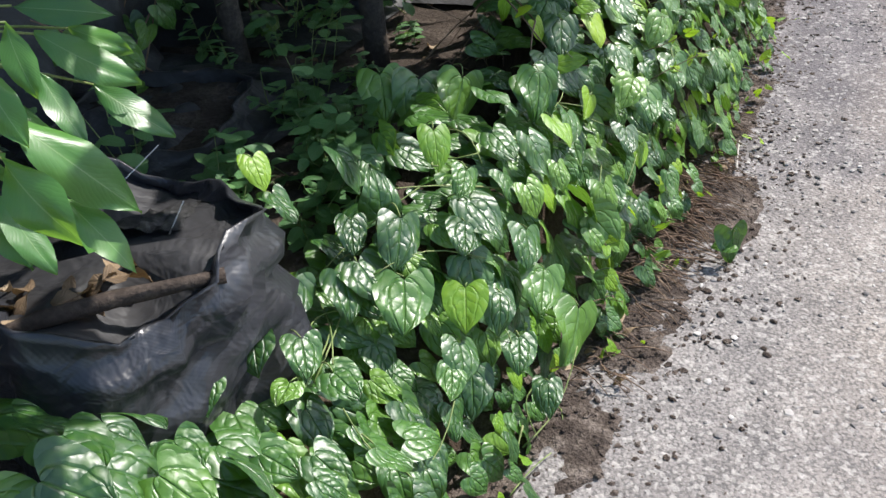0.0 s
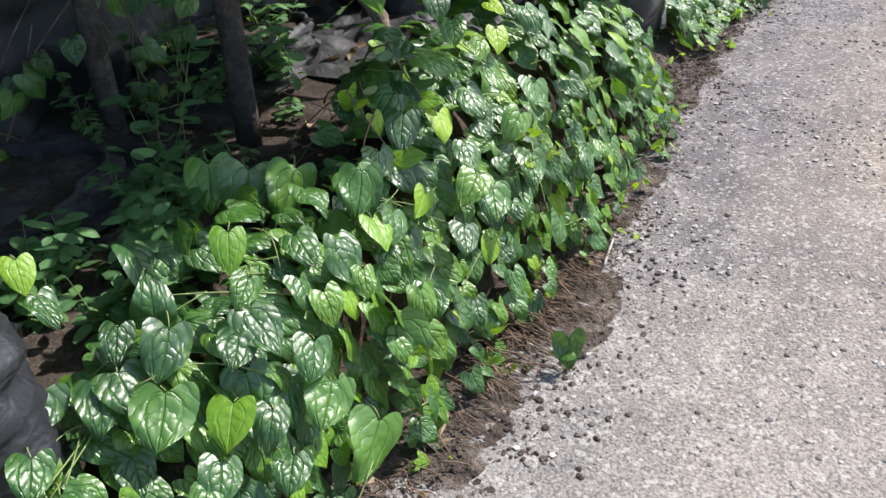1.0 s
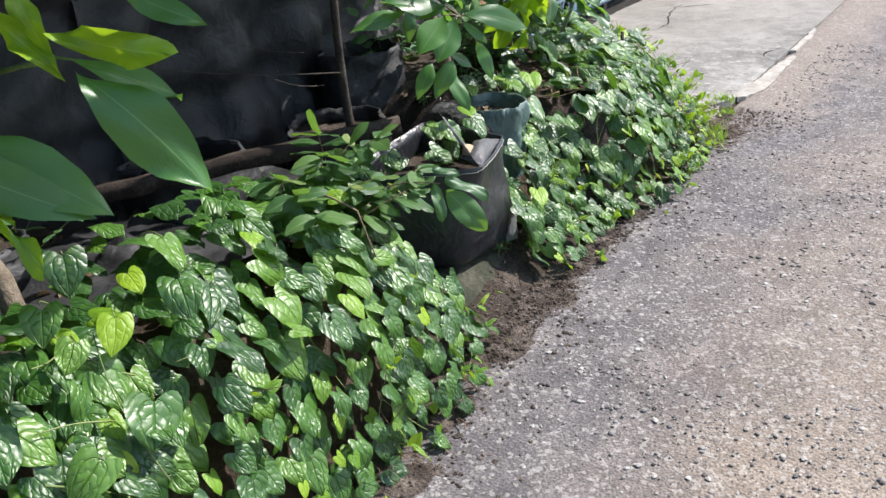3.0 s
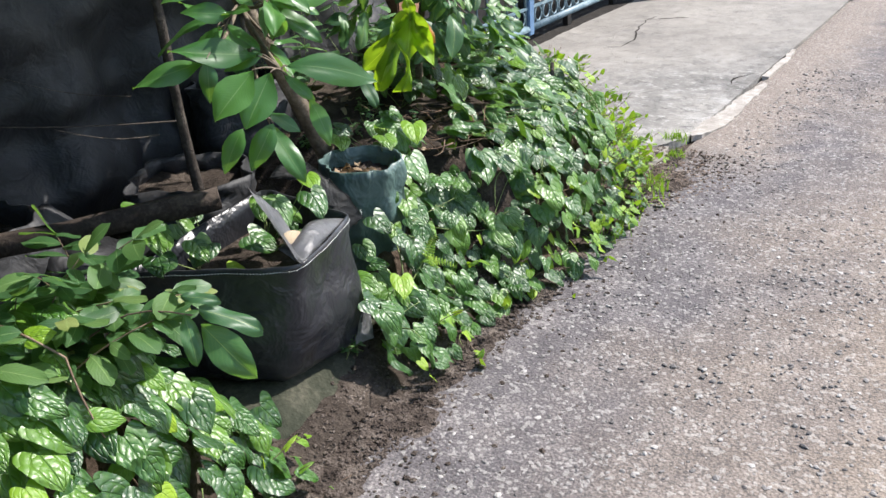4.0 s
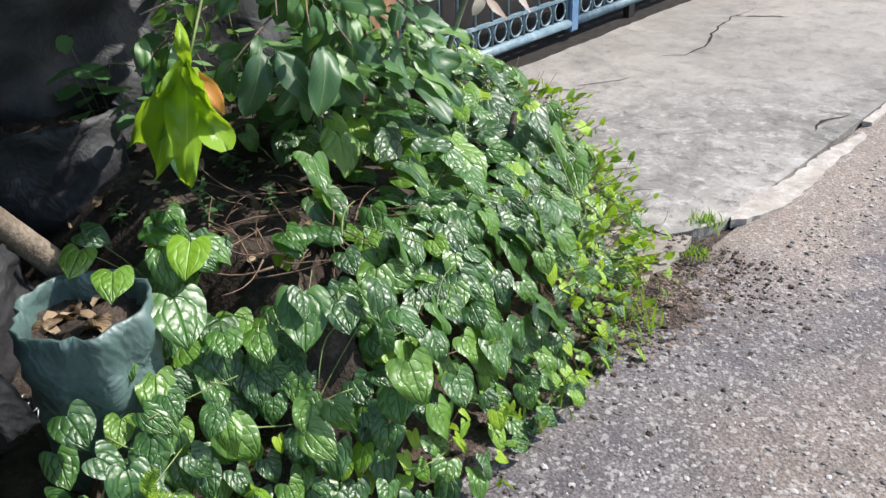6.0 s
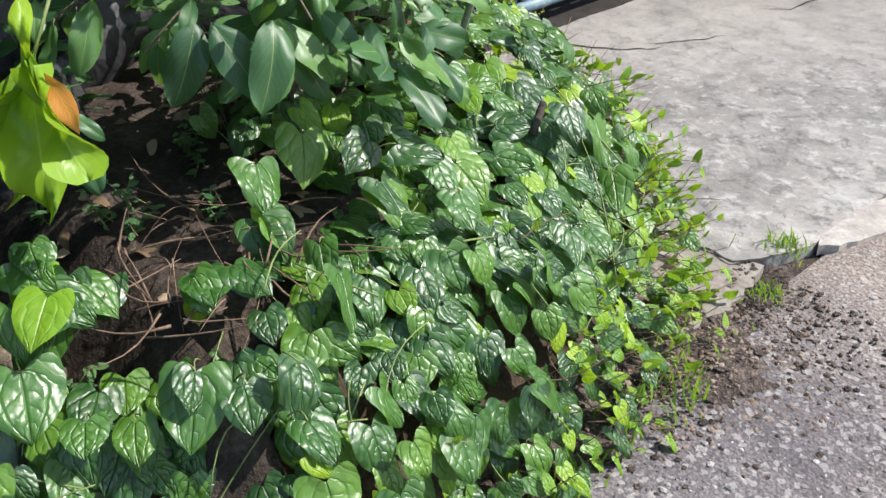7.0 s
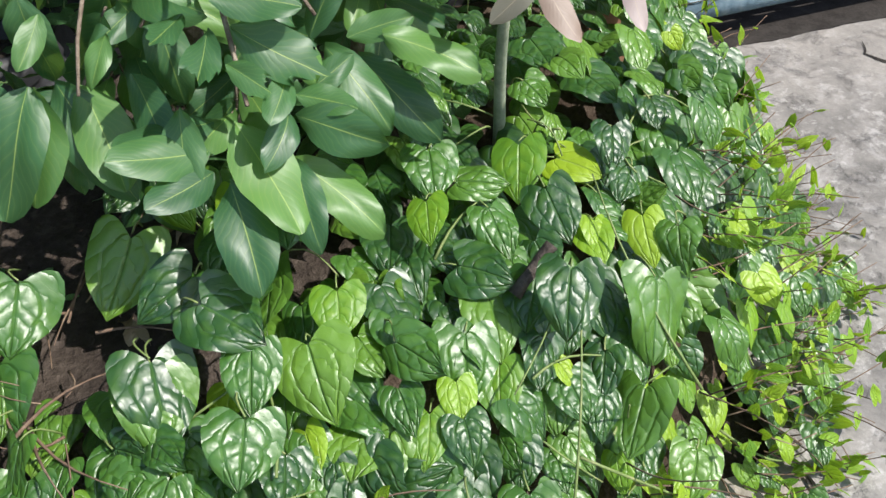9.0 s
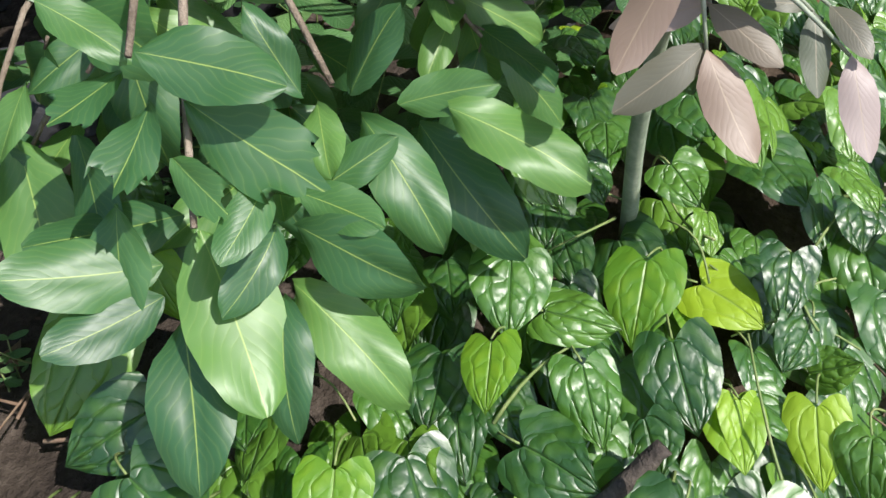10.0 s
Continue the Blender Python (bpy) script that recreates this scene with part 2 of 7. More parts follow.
def asphalt_material():
    n = Nodes("worn_asphalt")
    c = n.coords()
    p = n.add("ShaderNodeSeparateXYZ")
    n.link(c, p.inputs[0])
    big, mid, fine = n.noise(0.9, 4.0, 0.6, c), n.noise(7.0, 4.0, 0.6, c), n.noise(120.0, 3.0, 0.7, c)
    grey = n.ramp(n.math("ADD", n.math("MULTIPLY", mid, 0.4), n.math("MULTIPLY", fine, 0.6)), [(0.30, (0.042, 0.038, 0.042)), (0.5, (0.130, 0.116, 0.118)), (0.70, (0.27, 0.243, 0.232))])
    tan = n.ramp(n.math("ADD", n.math("MULTIPLY", mid, 0.4), n.math("MULTIPLY", fine, 0.6)), [(0.28, (0.14, 0.105, 0.080)), (0.5, (0.285, 0.228, 0.175)), (0.72, (0.43, 0.36, 0.29))])
    # tan dust lies along the wheel track, further from the verge
    track = n.math("ADD", n.math("MULTIPLY", n.math("SUBTRACT", p.outputs[0], -0.12), 1.2), n.math("MULTIPLY", n.math("SUBTRACT", big, 0.5), 2.2), clamp=True)
    colour = n.mix(n.math("MULTIPLY", track, 0.8), grey, tan)
    pale = n.math("MULTIPLY", n.math("SUBTRACT", n.math("ADD", 2.9, n.math("MULTIPLY", n.math("SUBTRACT", big, 0.5), 2.0)), p.outputs[1]), 0.8, clamp=True)
    colour = n.mix(n.math("MULTIPLY", pale, 0.5), colour, n.ramp(n.math("ADD", n.math("MULTIPLY", mid, 0.35), n.math("MULTIPLY", fine, 0.65)), [(0.3, (0.17, 0.155, 0.145)), (0.55, (0.29, 0.27, 0.25)), (0.75, (0.40, 0.38, 0.355))]))
    wet = n.math("MULTIPLY", n.math("SUBTRACT", n.noise(2.3, 4.0, 0.6, c), 0.5), 3.0, clamp=True)
    colour = n.mix(n.math("MULTIPLY", wet, 0.45), colour, (0.07, 0.066, 0.075))
    # dry earth washed out along the forecourt joint
    far = n.math("MULTIPLY", n.math("SUBTRACT", n.math("ADD", p.outputs[1], big), 6.1), 2.5, clamp=True)
    near = n.math("MULTIPLY", n.math("SUBTRACT", n.math("MULTIPLY", mid, 0.5), n.math("ADD", p.outputs[0], 0.20)), 4.0, clamp=True)
    colour = n.mix(n.math("MULTIPLY", n.math("MULTIPLY", far, near), 0.8), colour, n.ramp(fine, [(0.3, (0.17, 0.135, 0.11)), (0.7, (0.36, 0.30, 0.25))]))
    grain = n.cells(150.0, c)
    colour = n.mix(n.math("MULTIPLY", n.math("GREATER_THAN", grain, 0.62), 0.5), colour, (0.05, 0.05, 0.05))
    bits = n.cells(90.0, c, "Color")
    pick = n.add("ShaderNodeSeparateColor")
    n.link(bits, pick.inputs[0])
    colour = n.mix(n.math("MULTIPLY", n.math("GREATER_THAN", pick.outputs[0], 0.86), 0.35), colour, (0.45, 0.43, 0.40))
    h = n.math("ADD", n.math("MULTIPLY", fine, 0.6), n.math("MULTIPLY", n.math("SUBTRACT", 0.6, n.cells(120.0, c)), 0.5))
    return n.done(colour, 0.88, n.bump(h, 0.004), specular=0.25)


ASPHALT = asphalt_material()
PEBBLE = Nodes("pebble")
_r = chance(PEBBLE)
PEBBLE = PEBBLE.done(PEBBLE.mix(PEBBLE.math("MULTIPLY", PEBBLE.noise(200.0), 0.4), PEBBLE.ramp(_r, [(0.0, (0.09, 0.083, 0.083)), (0.35, (0.19, 0.178, 0.172)), (0.7, (0.31, 0.29, 0.275)), (1.0, (0.48, 0.455, 0.43))]), (0.12, 0.11, 0.10)), 0.85, specular=0.3)


def concrete_material():
    """Old concrete: broad stains, a worn skin with dark pits and pale scuffs."""
    n = Nodes("stained_concrete")
    c = n.coords()
    broad = n.noise(1.1, 5.0, 0.65, c, 0.5)
    skin = n.noise(9.0, 7.0, 0.75, c, 0.3)
    fine = n.noise(60.0, 5.0, 0.75, c)
    tone = n.math("ADD", n.math("MULTIPLY", broad, 0.5), n.math("ADD", n.math("MULTIPLY", skin, 0.32), n.math("MULTIPLY", fine, 0.18)))
    colour = n.ramp(tone, [(0.36, (0.110, 0.105, 0.097)), (0.5, (0.225, 0.212, 0.194)), (0.63, (0.36, 0.338, 0.305))])
    # a warm smoother wash further along the slab
    p = n.add("ShaderNodeSeparateXYZ")
    n.link(c, p.inputs[0])
    wash = n.math("MULTIPLY", n.math("SUBTRACT", n.math("ADD", n.math("SUBTRACT", p.outputs[1], n.math("MULTIPLY", p.outputs[0], 0.6)), n.math("MULTIPLY", broad, 2.2)), 8.55), 0.9, clamp=True)
    pits = n.math("MULTIPLY", n.math("SUBTRACT", n.noise(10.0, 8.0, 0.80, c, 0.25), 0.53), 7.0, clamp=True)
    colour = n.mix(n.math("MULTIPLY", n.math("MULTIPLY", pits, n.math("SUBTRACT", 1.0, n.math("MULTIPLY", wash, 0.7))), 0.75), colour, (0.066, 0.063, 0.062))
    scuffs = n.math("MULTIPLY", n.math("SUBTRACT", n.noise(4.5, 9.0, 0.80, c, 0.3), 0.52), 8.0, clamp=True)
    colour = n.mix(n.math("MULTIPLY", n.math("MULTIPLY", scuffs, n.math("SUBTRACT", 1.0, n.math("MULTIPLY", wash, 0.6))), 0.55), colour, (0.42, 0.405, 0.385))
    colour = n.mix(n.math("MULTIPLY", wash, 0.45), colour, (0.235, 0.212, 0.185))
    flakes = n.math("MULTIPLY", n.math("SUBTRACT", n.noise(17.0, 8.0, 0.74, c, 0.2), 0.545), 12.0, clamp=True)
    colour = n.mix(n.math("MULTIPLY", n.math("MULTIPLY", flakes, n.math("SUBTRACT", 1.0, wash)), 0.50), colour, (0.46, 0.445, 0.42))
    blots = n.math("MULTIPLY", n.math("SUBTRACT", n.noise(2.4, 6.0, 0.7, c, 0.4), 0.56), 9.0, clamp=True)
    colour = n.mix(n.math("MULTIPLY", blots, 0.40), colour, (0.085, 0.080, 0.075))
    h = n.math("SUBTRACT", n.math("ADD", n.math("MULTIPLY", skin, 0.6), n.math("MULTIPLY", fine, 0.5)), n.math("MULTIPLY", pits, 0.6))
    return n.done(colour, 0.86, n.bump(h, 0.004), specular=0.3)


CONCRETE = concrete_material()
PALE_CEMENT = rough_material("pale_cement", [(0.3, (0.22, 0.19, 0.165)), (0.5, (0.34, 0.31, 0.275)), (0.7, (0.50, 0.47, 0.43))], 14.0, 80.0, 0.004, 0.85)
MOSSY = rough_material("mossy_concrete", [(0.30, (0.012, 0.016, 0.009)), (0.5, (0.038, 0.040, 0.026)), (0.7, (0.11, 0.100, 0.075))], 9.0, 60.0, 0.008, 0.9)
SOIL = rough_material("brown_soil", [(0.3, (0.022, 0.016, 0.012)), (0.5, (0.055, 0.040, 0.030)), (0.7, (0.12, 0.092, 0.070))], 9.0, 70.0, 0.014, 0.95, 0.1)
# Darker copy of SOIL; the shade under the plants is put into it.
SHADED_SOIL = rough_material("shade_darkened_soil", [(0.3, (0.018, 0.014, 0.012)), (0.5, (0.048, 0.038, 0.031)), (0.7, (0.115, 0.093, 0.077))], 9.0, 70.0, 0.014, 0.95, 0.1)
DUST_SOIL = rough_material("dry_verge_soil", [(0.34, (0.026, 0.020, 0.017)), (0.5, (0.080, 0.063, 0.053)), (0.66, (0.21, 0.175, 0.15))], 17.0, 110.0, 0.016, 0.95, 0.1)
RED_CRUMB = rough_material("reddish_earth_crumb", [(0.3, (0.09, 0.062, 0.048)), (0.5, (0.19, 0.142, 0.112)), (0.7, (0.33, 0.265, 0.22))], 9.0, 70.0, 0.004, 0.95, 0.1)
TWIG = rough_material("dry_twig", [(0.3, (0.07, 0.045, 0.03)), (0.5, (0.15, 0.10, 0.07)), (0.7, (0.30, 0.23, 0.16))], 20.0, 150.0, 0.002, 0.9, 0.2)
PALE_STEM = rough_material("pale_grey_green_stem", [(0.3, (0.14, 0.17, 0.12)), (0.5, (0.24, 0.27, 0.20)), (0.7, (0.36, 0.38, 0.30))], 16.0, 120.0, 0.001, 0.6)
STEM = rough_material("green_stem", [(0.3, (0.07, 0.11, 0.03)), (0.5, (0.14, 0.19, 0.06)), (0.7, (0.27, 0.27, 0.13))], 20.0, 150.0, 0.001, 0.6)
BARK = rough_material("grey_brown_bark", [(0.3, (0.055, 0.042, 0.032)), (0.5, (0.15, 0.12, 0.09)), (0.7, (0.30, 0.25, 0.20))], 14.0, 80.0, 0.008, 0.92, 0.15)
# Dark bark of the stub; on the trunks its colour stands in for shade.
DARK_AND_SHADED_BARK = rough_material("dark_and_shaded_bark", [(0.3, (0.022, 0.019, 0.017)), (0.5, (0.060, 0.050, 0.043)), (0.7, (0.13, 0.11, 0.09))], 14.0, 80.0, 0.008, 0.92, 0.15)
OLD_WOOD = rough_material("weathered_wood", [(0.3, (0.014, 0.011, 0.010)), (0.5, (0.040, 0.031, 0.026)), (0.7, (0.105, 0.082, 0.066))], 12.0, 110.0, 0.004, 0.88, 0.15)
BROWN_PAINT = rough_material("brown_painted_wall", [(0.3, (0.13, 0.065, 0.040)), (0.5, (0.22, 0.115, 0.07)), (0.7, (0.32, 0.18, 0.115))], 4.0, 60.0, 0.002, 0.8)
DARK_IRON = rough_material("dark_iron", [(0.3, (0.008, 0.007, 0.007)), (0.6, (0.022, 0.019, 0.018))], 20.0, 150.0, 0.001, 0.6)
# Brown wall with the deep shade behind the plants put into its colour.
SHADED_WALL = rough_material("shade_darkened_wall", [(0.3, (0.020, 0.017, 0.017)), (0.5, (0.052, 0.042, 0.040)), (0.7, (0.13, 0.10, 0.092))], 3.0, 40.0, 0.004, 0.9)
DUSTY_CEMENT = rough_material("dusty_cement", [(0.3, (0.10, 0.085, 0.07)), (0.5, (0.22, 0.195, 0.165)), (0.7, (0.34, 0.31, 0.275))], 9.0, 70.0, 0.006, 0.9)
CRACK = rough_material("crack_dirt", [(0.3, (0.015, 0.013, 0.012)), (0.7, (0.05, 0.045, 0.04))], 20.0, 120.0, 0.002, 0.95, 0.1)


def peeling_material():
    n = Nodes("peeling_paint")
    c = n.coords()
    flake = n.noise(5.0, 6.0, 0.68, c, 0.8)
    dirt = n.noise(2.0, 4.0, 0.6, c)
    old = n.ramp(n.noise(30.0, 4.0, 0.6, c), [(0.35, (0.05, 0.05, 0.055)), (0.65, (0.16, 0.15, 0.15))])
    paint = n.ramp(dirt, [(0.35, (0.24, 0.23, 0.23)), (0.65, (0.55, 0.53, 0.51))])
    return n.done(n.mix(n.math("GREATER_THAN", flake, 0.53), old, paint), 0.9, n.bump(flake, 0.006))


PEELING = peeling_material()


def bag_material(name, tones, rough, weave, relief):
    n = Nodes(name)
    c = n.coords()
    uv = n.add("ShaderNodeSeparateXYZ")
    n.link(n.coords("UV"), uv.inputs[0])
    wx = n.math("SINE", n.math("MULTIPLY", uv.outputs[0], weave))
    wy = n.math("SINE", n.math("MULTIPLY", uv.outputs[1], weave))
    fibre = n.math("MULTIPLY", wx, wy)
    crease = n.noise(11.0, 3.0, 0.6, c, 0.5)
    dirt = n.noise(5.0, 5.0, 0.65, c)
    colour = n.ramp(n.math("ADD", n.math("MULTIPLY", dirt, 0.7), n.math("MULTIPLY", n.noise(90.0, 3.0, 0.6, c), 0.3)), tones)
    normal = n.bump(crease, relief, 0.7, n.bump(fibre, 0.00015, 0.5))
    return n.done(colour, n.math("ADD", rough - 0.1, n.math("MULTIPLY", dirt, 0.2)), normal, specular=0.5)


BLACK_BAG = bag_material("black_woven_plastic", [(0.3, (0.010, 0.011, 0.013)), (0.55, (0.023, 0.024, 0.029)), (0.8, (0.060, 0.063, 0.072))], 0.35, 900.0, 0.02)
# Duller, darker copy of BLACK_BAG; deep shade is put into the colour.
SHADED_BLACK = bag_material("dull_shaded_black", [(0.3, (0.010, 0.010, 0.011)), (0.55, (0.022, 0.022, 0.024)), (0.8, (0.062, 0.061, 0.064))], 0.62, 900.0, 0.02)
GREEN_BAG = bag_material("green_grey_woven_plastic", [(0.3, (0.040, 0.072, 0.066)), (0.55, (0.072, 0.118, 0.108)), (0.8, (0.14, 0.19, 0.18))], 0.46, 1100.0, 0.03)
# Grey bag lining; the sun's sheen on the folds is put into its colour.
SUNLIT_LINING = bag_material("sunlit_grey_lining", [(0.3, (0.10, 0.10, 0.105)), (0.55, (0.22, 0.22, 0.23)), (0.8, (0.40, 0.40, 0.41))], 0.38, 900.0, 0.02)
NETTING = bag_material("grey_black_netting", [(0.3, (0.012, 0.012, 0.012)), (0.55, (0.05, 0.05, 0.05)), (0.75, (0.22, 0.22, 0.21))], 0.7, 260.0, 0.03)
THREAD = Nodes("white_thread").done((0.62, 0.62, 0.60), 0.8)
BLUE_PAINT = rough_material("blue_gate_paint", [(0.3, (0.06, 0.115, 0.20)), (0.5, (0.10, 0.19, 0.33)), (0.72, (0.20, 0.30, 0.42))], 10.0, 90.0, 0.0015, 0.5, 0.5)
GREY_BLUE = rough_material("weathered_blue_grey_paint", [(0.3, (0.05, 0.085, 0.11)), (0.5, (0.13, 0.20, 0.24)), (0.72, (0.30, 0.37, 0.40))], 12.0, 60.0, 0.002, 0.5, 0.5)

# ---- building helpers ----
rng = random.Random(7)
ORIGIN = {}


def thing(name, x, y, z, label, category, group="", kind=""):
    ob = new(name)
    ob.empty_display_size = 0.05
    ob.matrix_basis = Matrix.Translation((x, y, z))
    ORIGIN[ob] = Matrix.Translation((x, y, z))
    return tagged(ob, label, category, group, kind)


def hang(ob, parent, m):
    """ob becomes a part of parent, at the world pose m."""
    ob.parent = parent
    ob.matrix_basis = ORIGIN[parent].inverted() @ m
    ORIGIN[ob] = m
    return ob


def mesh_of(bm, name, material, smooth=True):
    me = bpy.data.meshes.new(name)
    bm.to_mesh(me)
    bm.free()
    for p in me.polygons:
        p.use_smooth = smooth
    for mat in material if isinstance(material, (list, tuple)) else [material]:
        me.materials.append(mat)
    return me


def part(name, bm, material, parent, label="", smooth=True, kind=""):
    ob = new(name, mesh_of(bm, name, material, smooth))
    if parent is not None:
        hang(ob, parent, Matrix.Identity(4))
    return tagged(ob, label, "", "", kind)


def setting(name, bm, material, label, smooth=False, kind="structure", category=""):
    return tagged(new(name, mesh_of(bm, name, material, smooth)), label, category, "", kind)


def box(bm, x0, x1, y0, y1, z0, z1, turn=None):
    c = bmesh.ops.create_cube(bm, size=1.0)["verts"]
    m = Matrix.Translation(((x0 + x1) / 2, (y0 + y1) / 2, (z0 + z1) / 2)) @ Matrix.Diagonal((x1 - x0, y1 - y0, z1 - z0, 1))
    bmesh.ops.transform(bm, matrix=(turn @ m) if turn is not None else m, verts=c)
    return c


def tube(bm, points, r0, r1=None, sides=6, wob=0.0):
    """A tapered round stem along the points."""
    r1 = r0 if r1 is None else r1
    pts = [Vector(p) for p in points]
    rings, up = [], Vector((0.3, 0.2, 0.93))
    for i, p in enumerate(pts):
        d = (pts[min(i + 1, len(pts) - 1)] - pts[max(i - 1, 0)]).normalized()
        a = d.cross(up)
        a = a.normalized() if a.length > 1e-4 else d.cross(Vector((1, 0, 0))).normalized()
        b = d.cross(a)
        r = r0 + (r1 - r0) * i / max(1, len(pts) - 1)
        rings.append([bm.verts.new(p + (a * math.cos(k * math.tau / sides) + b * math.sin(k * math.tau / sides)) * r * (1 + wob * rng.uniform(-1, 1))) for k in range(sides)])
    for one, two in zip(rings, rings[1:]):
        for k in range(sides):
            bm.faces.new((one[k], one[(k + 1) % sides], two[(k + 1) % sides], two[k]))
    bm.faces.new(rings[0][::-1])
    bm.faces.new(rings[-1])


def bend(a, b, sag=0.0, side=0.0, n=6):
    """Points from a to b on a bow that hangs by sag and leans sideways."""
    a, b = Vector(a), Vector(b)
    across = (b - a).cross(Vector((0, 0, 1)))
    across = across.normalized() if across.length > 1e-5 else Vector((1, 0, 0))
    return [a.lerp(b, i / n) + (Vector((0, 0, -sag)) + across * side) * math.sin(math.pi * i / n) for i in range(n + 1)]


def basis(p, tip, face, size=1.0, wide=1.0):
    """The pose of a leaf that starts at p, points to tip and turns its upper side to face."""
    t = Vector(tip).normalized()
    f = Vector(face)
    f = f - t * t.dot(f)
    f = f.normalized() if f.length > 1e-4 else t.orthogonal().normalized()
    x = t.cross(f)
    m = Matrix.Identity(4)
    for i, v in enumerate((x * size * wide, t * size, f * size)):
        m[0][i], m[1][i], m[2][i] = v
    m.translation = Vector(p)
    return m


def profile(table, v):
    for (a, p), (b, q) in zip(table, table[1:]):
        if v <= b:
            k = (v - a) / (b - a)
            k = k * k * (3 - 2 * k) * 0.4 + k * 0.6
            return p + (q - p) * k
    return table[-1][1]


HEART = [(0, 0.80), (0.08, 0.95), (0.22, 1.0), (0.42, 0.94), (0.62, 0.74), (0.80, 0.44), (0.93, 0.15), (1, 0.01)]
LANCE = [(0, 0.04), (0.12, 0.42), (0.32, 0.88), (0.50, 1.0), (0.70, 0.84), (0.88, 0.42), (1, 0.01)]
OVATE = [(0, 0.06), (0.08, 0.44), (0.25, 0.86), (0.48, 1.0), (0.70, 0.90), (0.85, 0.68), (0.95, 0.42), (1, 0.10)]


def leaf_mesh(name, material, outline, width, lobe=0.0, fold=0.2, droop=0.2, wave=0.03, twist=0.0, rows=7, columns=4, seed=0, bitten=False, dome=0.05):
    """One leaf, 1 long, from its stalk at the origin along y; its upper side looks along z."""
    r = random.Random(seed)
    ph, ph2 = r.uniform(0, 6), r.uniform(0, 6)
    bend_side = r.uniform(-0.10, 0.10)
    verts, uvs, faces = [], [], []
    for i in range(rows + 1):
        v = i / rows * (0.66 if bitten else 1.0)
        for j in range(columns + 1):
            a = 2 * j / columns - 1
            w = width / 2 * profile(outline, v)
            x = a * w + bend_side * v * v
            y = v - lobe * math.sin(abs(a) * 2.0) * (1 - v) ** 3
            if bitten and i == rows:
                y += 0.10 * math.sin(3.3 * a + ph) + 0.05 * math.sin(11 * a + ph2)
            z = fold * abs(x - bend_side * v * v) - droop * v * v + wave * math.sin(v * 7 + ph + a * 1.5) * abs(a) + 0.03 * math.sin(v * 4 + ph2)
            z += 0.006 * math.sin(v * 19 + ph) * abs(a) - dome * a * a * profile(outline, v)
            tw = twist * v
            x, z = x * math.cos(tw) - z * math.sin(tw), x * math.sin(tw) + z * math.cos(tw)
            verts.append((x, y, z))
            uvs.append((j / columns, v))
    for i in range(rows):
        for j in range(columns):
            k = i * (columns + 1) + j
            faces.append((k, k + 1, k + columns + 2, k + columns + 1))
    me = bpy.data.meshes.new(name)
    me.from_pydata(verts, [], faces)
    uv = me.uv_layers.new(name="UVMap")
    for loop in me.loops:
        uv.data[loop.index].uv = uvs[loop.vertex_index]
    for p in me.polygons:
        p.use_smooth = True
    me.materials.append(material)
    return me


def leaf_set(name, material, outline, width, count=6, **more):
    r = random.Random(len(name) * 31 + count)
    made = []
    for i in range(count):
        k = dict(more)
        for key, low, high in (("fold", 0.6, 1.5), ("droop", 0.4, 1.6), ("wave", 0.5, 1.6)):
            if key in k:
                k[key] = k[key] * r.uniform(low, high)
        k["twist"] = r.uniform(-0.22, 0.22)
        made.append(leaf_mesh(name, material, outline, width * r.uniform(0.88, 1.12), seed=i * 17 + len(name), **k))
    return made


BETEL_SET = leaf_set("betel_leaf", BETEL, HEART, 1.0, 16, lobe=0.23, fold=0.17, droop=0.26, wave=0.065, rows=13, columns=12, dome=0.11)
YOUNG_SET = leaf_set("young_betel_leaf", BETEL_YOUNG, HEART, 0.92, 8, lobe=0.20, fold=0.34, droop=0.2, wave=0.03, rows=9, columns=8, dome=0.14)
MANGO_SET = leaf_set("long_leaf", MANGO, LANCE, 0.30, 8, fold=0.26, droop=0.26, wave=0.055, rows=16, columns=8)
BROAD_SET = leaf_set("broad_leaf", BROAD, OVATE, 0.47, 10, fold=0.34, droop=0.24, wave=0.06, rows=14, columns=8, dome=0.08)
PLUME_SET = leaf_set("plume_leaf", MANGO, LANCE, 0.38, 8, fold=0.28, droop=0.30, wave=0.05, rows=12, columns=6)
BITTEN_SET = leaf_set("bitten_leaf", BROAD, OVATE, 0.52, 4, fold=0.25, droop=0.14, wave=0.04, rows=10, columns=12, bitten=True)
LIME_SET = leaf_set("lime_leaf", LIME, LANCE, 0.36, 6, fold=0.45, droop=0.30, wave=0.20, rows=14, columns=6)
RUSSET_SET = leaf_set("orange_leaf", RUSSET, LANCE, 0.34, 3, fold=0.5, droop=0.2, wave=0.03, rows=7, columns=4)
BROWN_SET = leaf_set("brown_pink_leaf", BROWNISH, OVATE, 0.42, 4, fold=0.2, droop=0.2, wave=0.03, rows=8, columns=4)
WEED_SET = leaf_set("weed_leaf", WEED, OVATE, 0.55, 5, fold=0.25, droop=0.2, wave=0.03, rows=5, columns=2)
COMPOUND_SET = leaf_set("leaflet", PALE_LEAF, OVATE, 0.50, 5, fold=0.2, droop=0.15, wave=0.04, rows=6, columns=4)
DRY_SET = leaf_set("dry_leaf", DRY_LEAF, OVATE, 0.45, 5, fold=0.5, droop=0.5, wave=0.12, rows=6, columns=4)


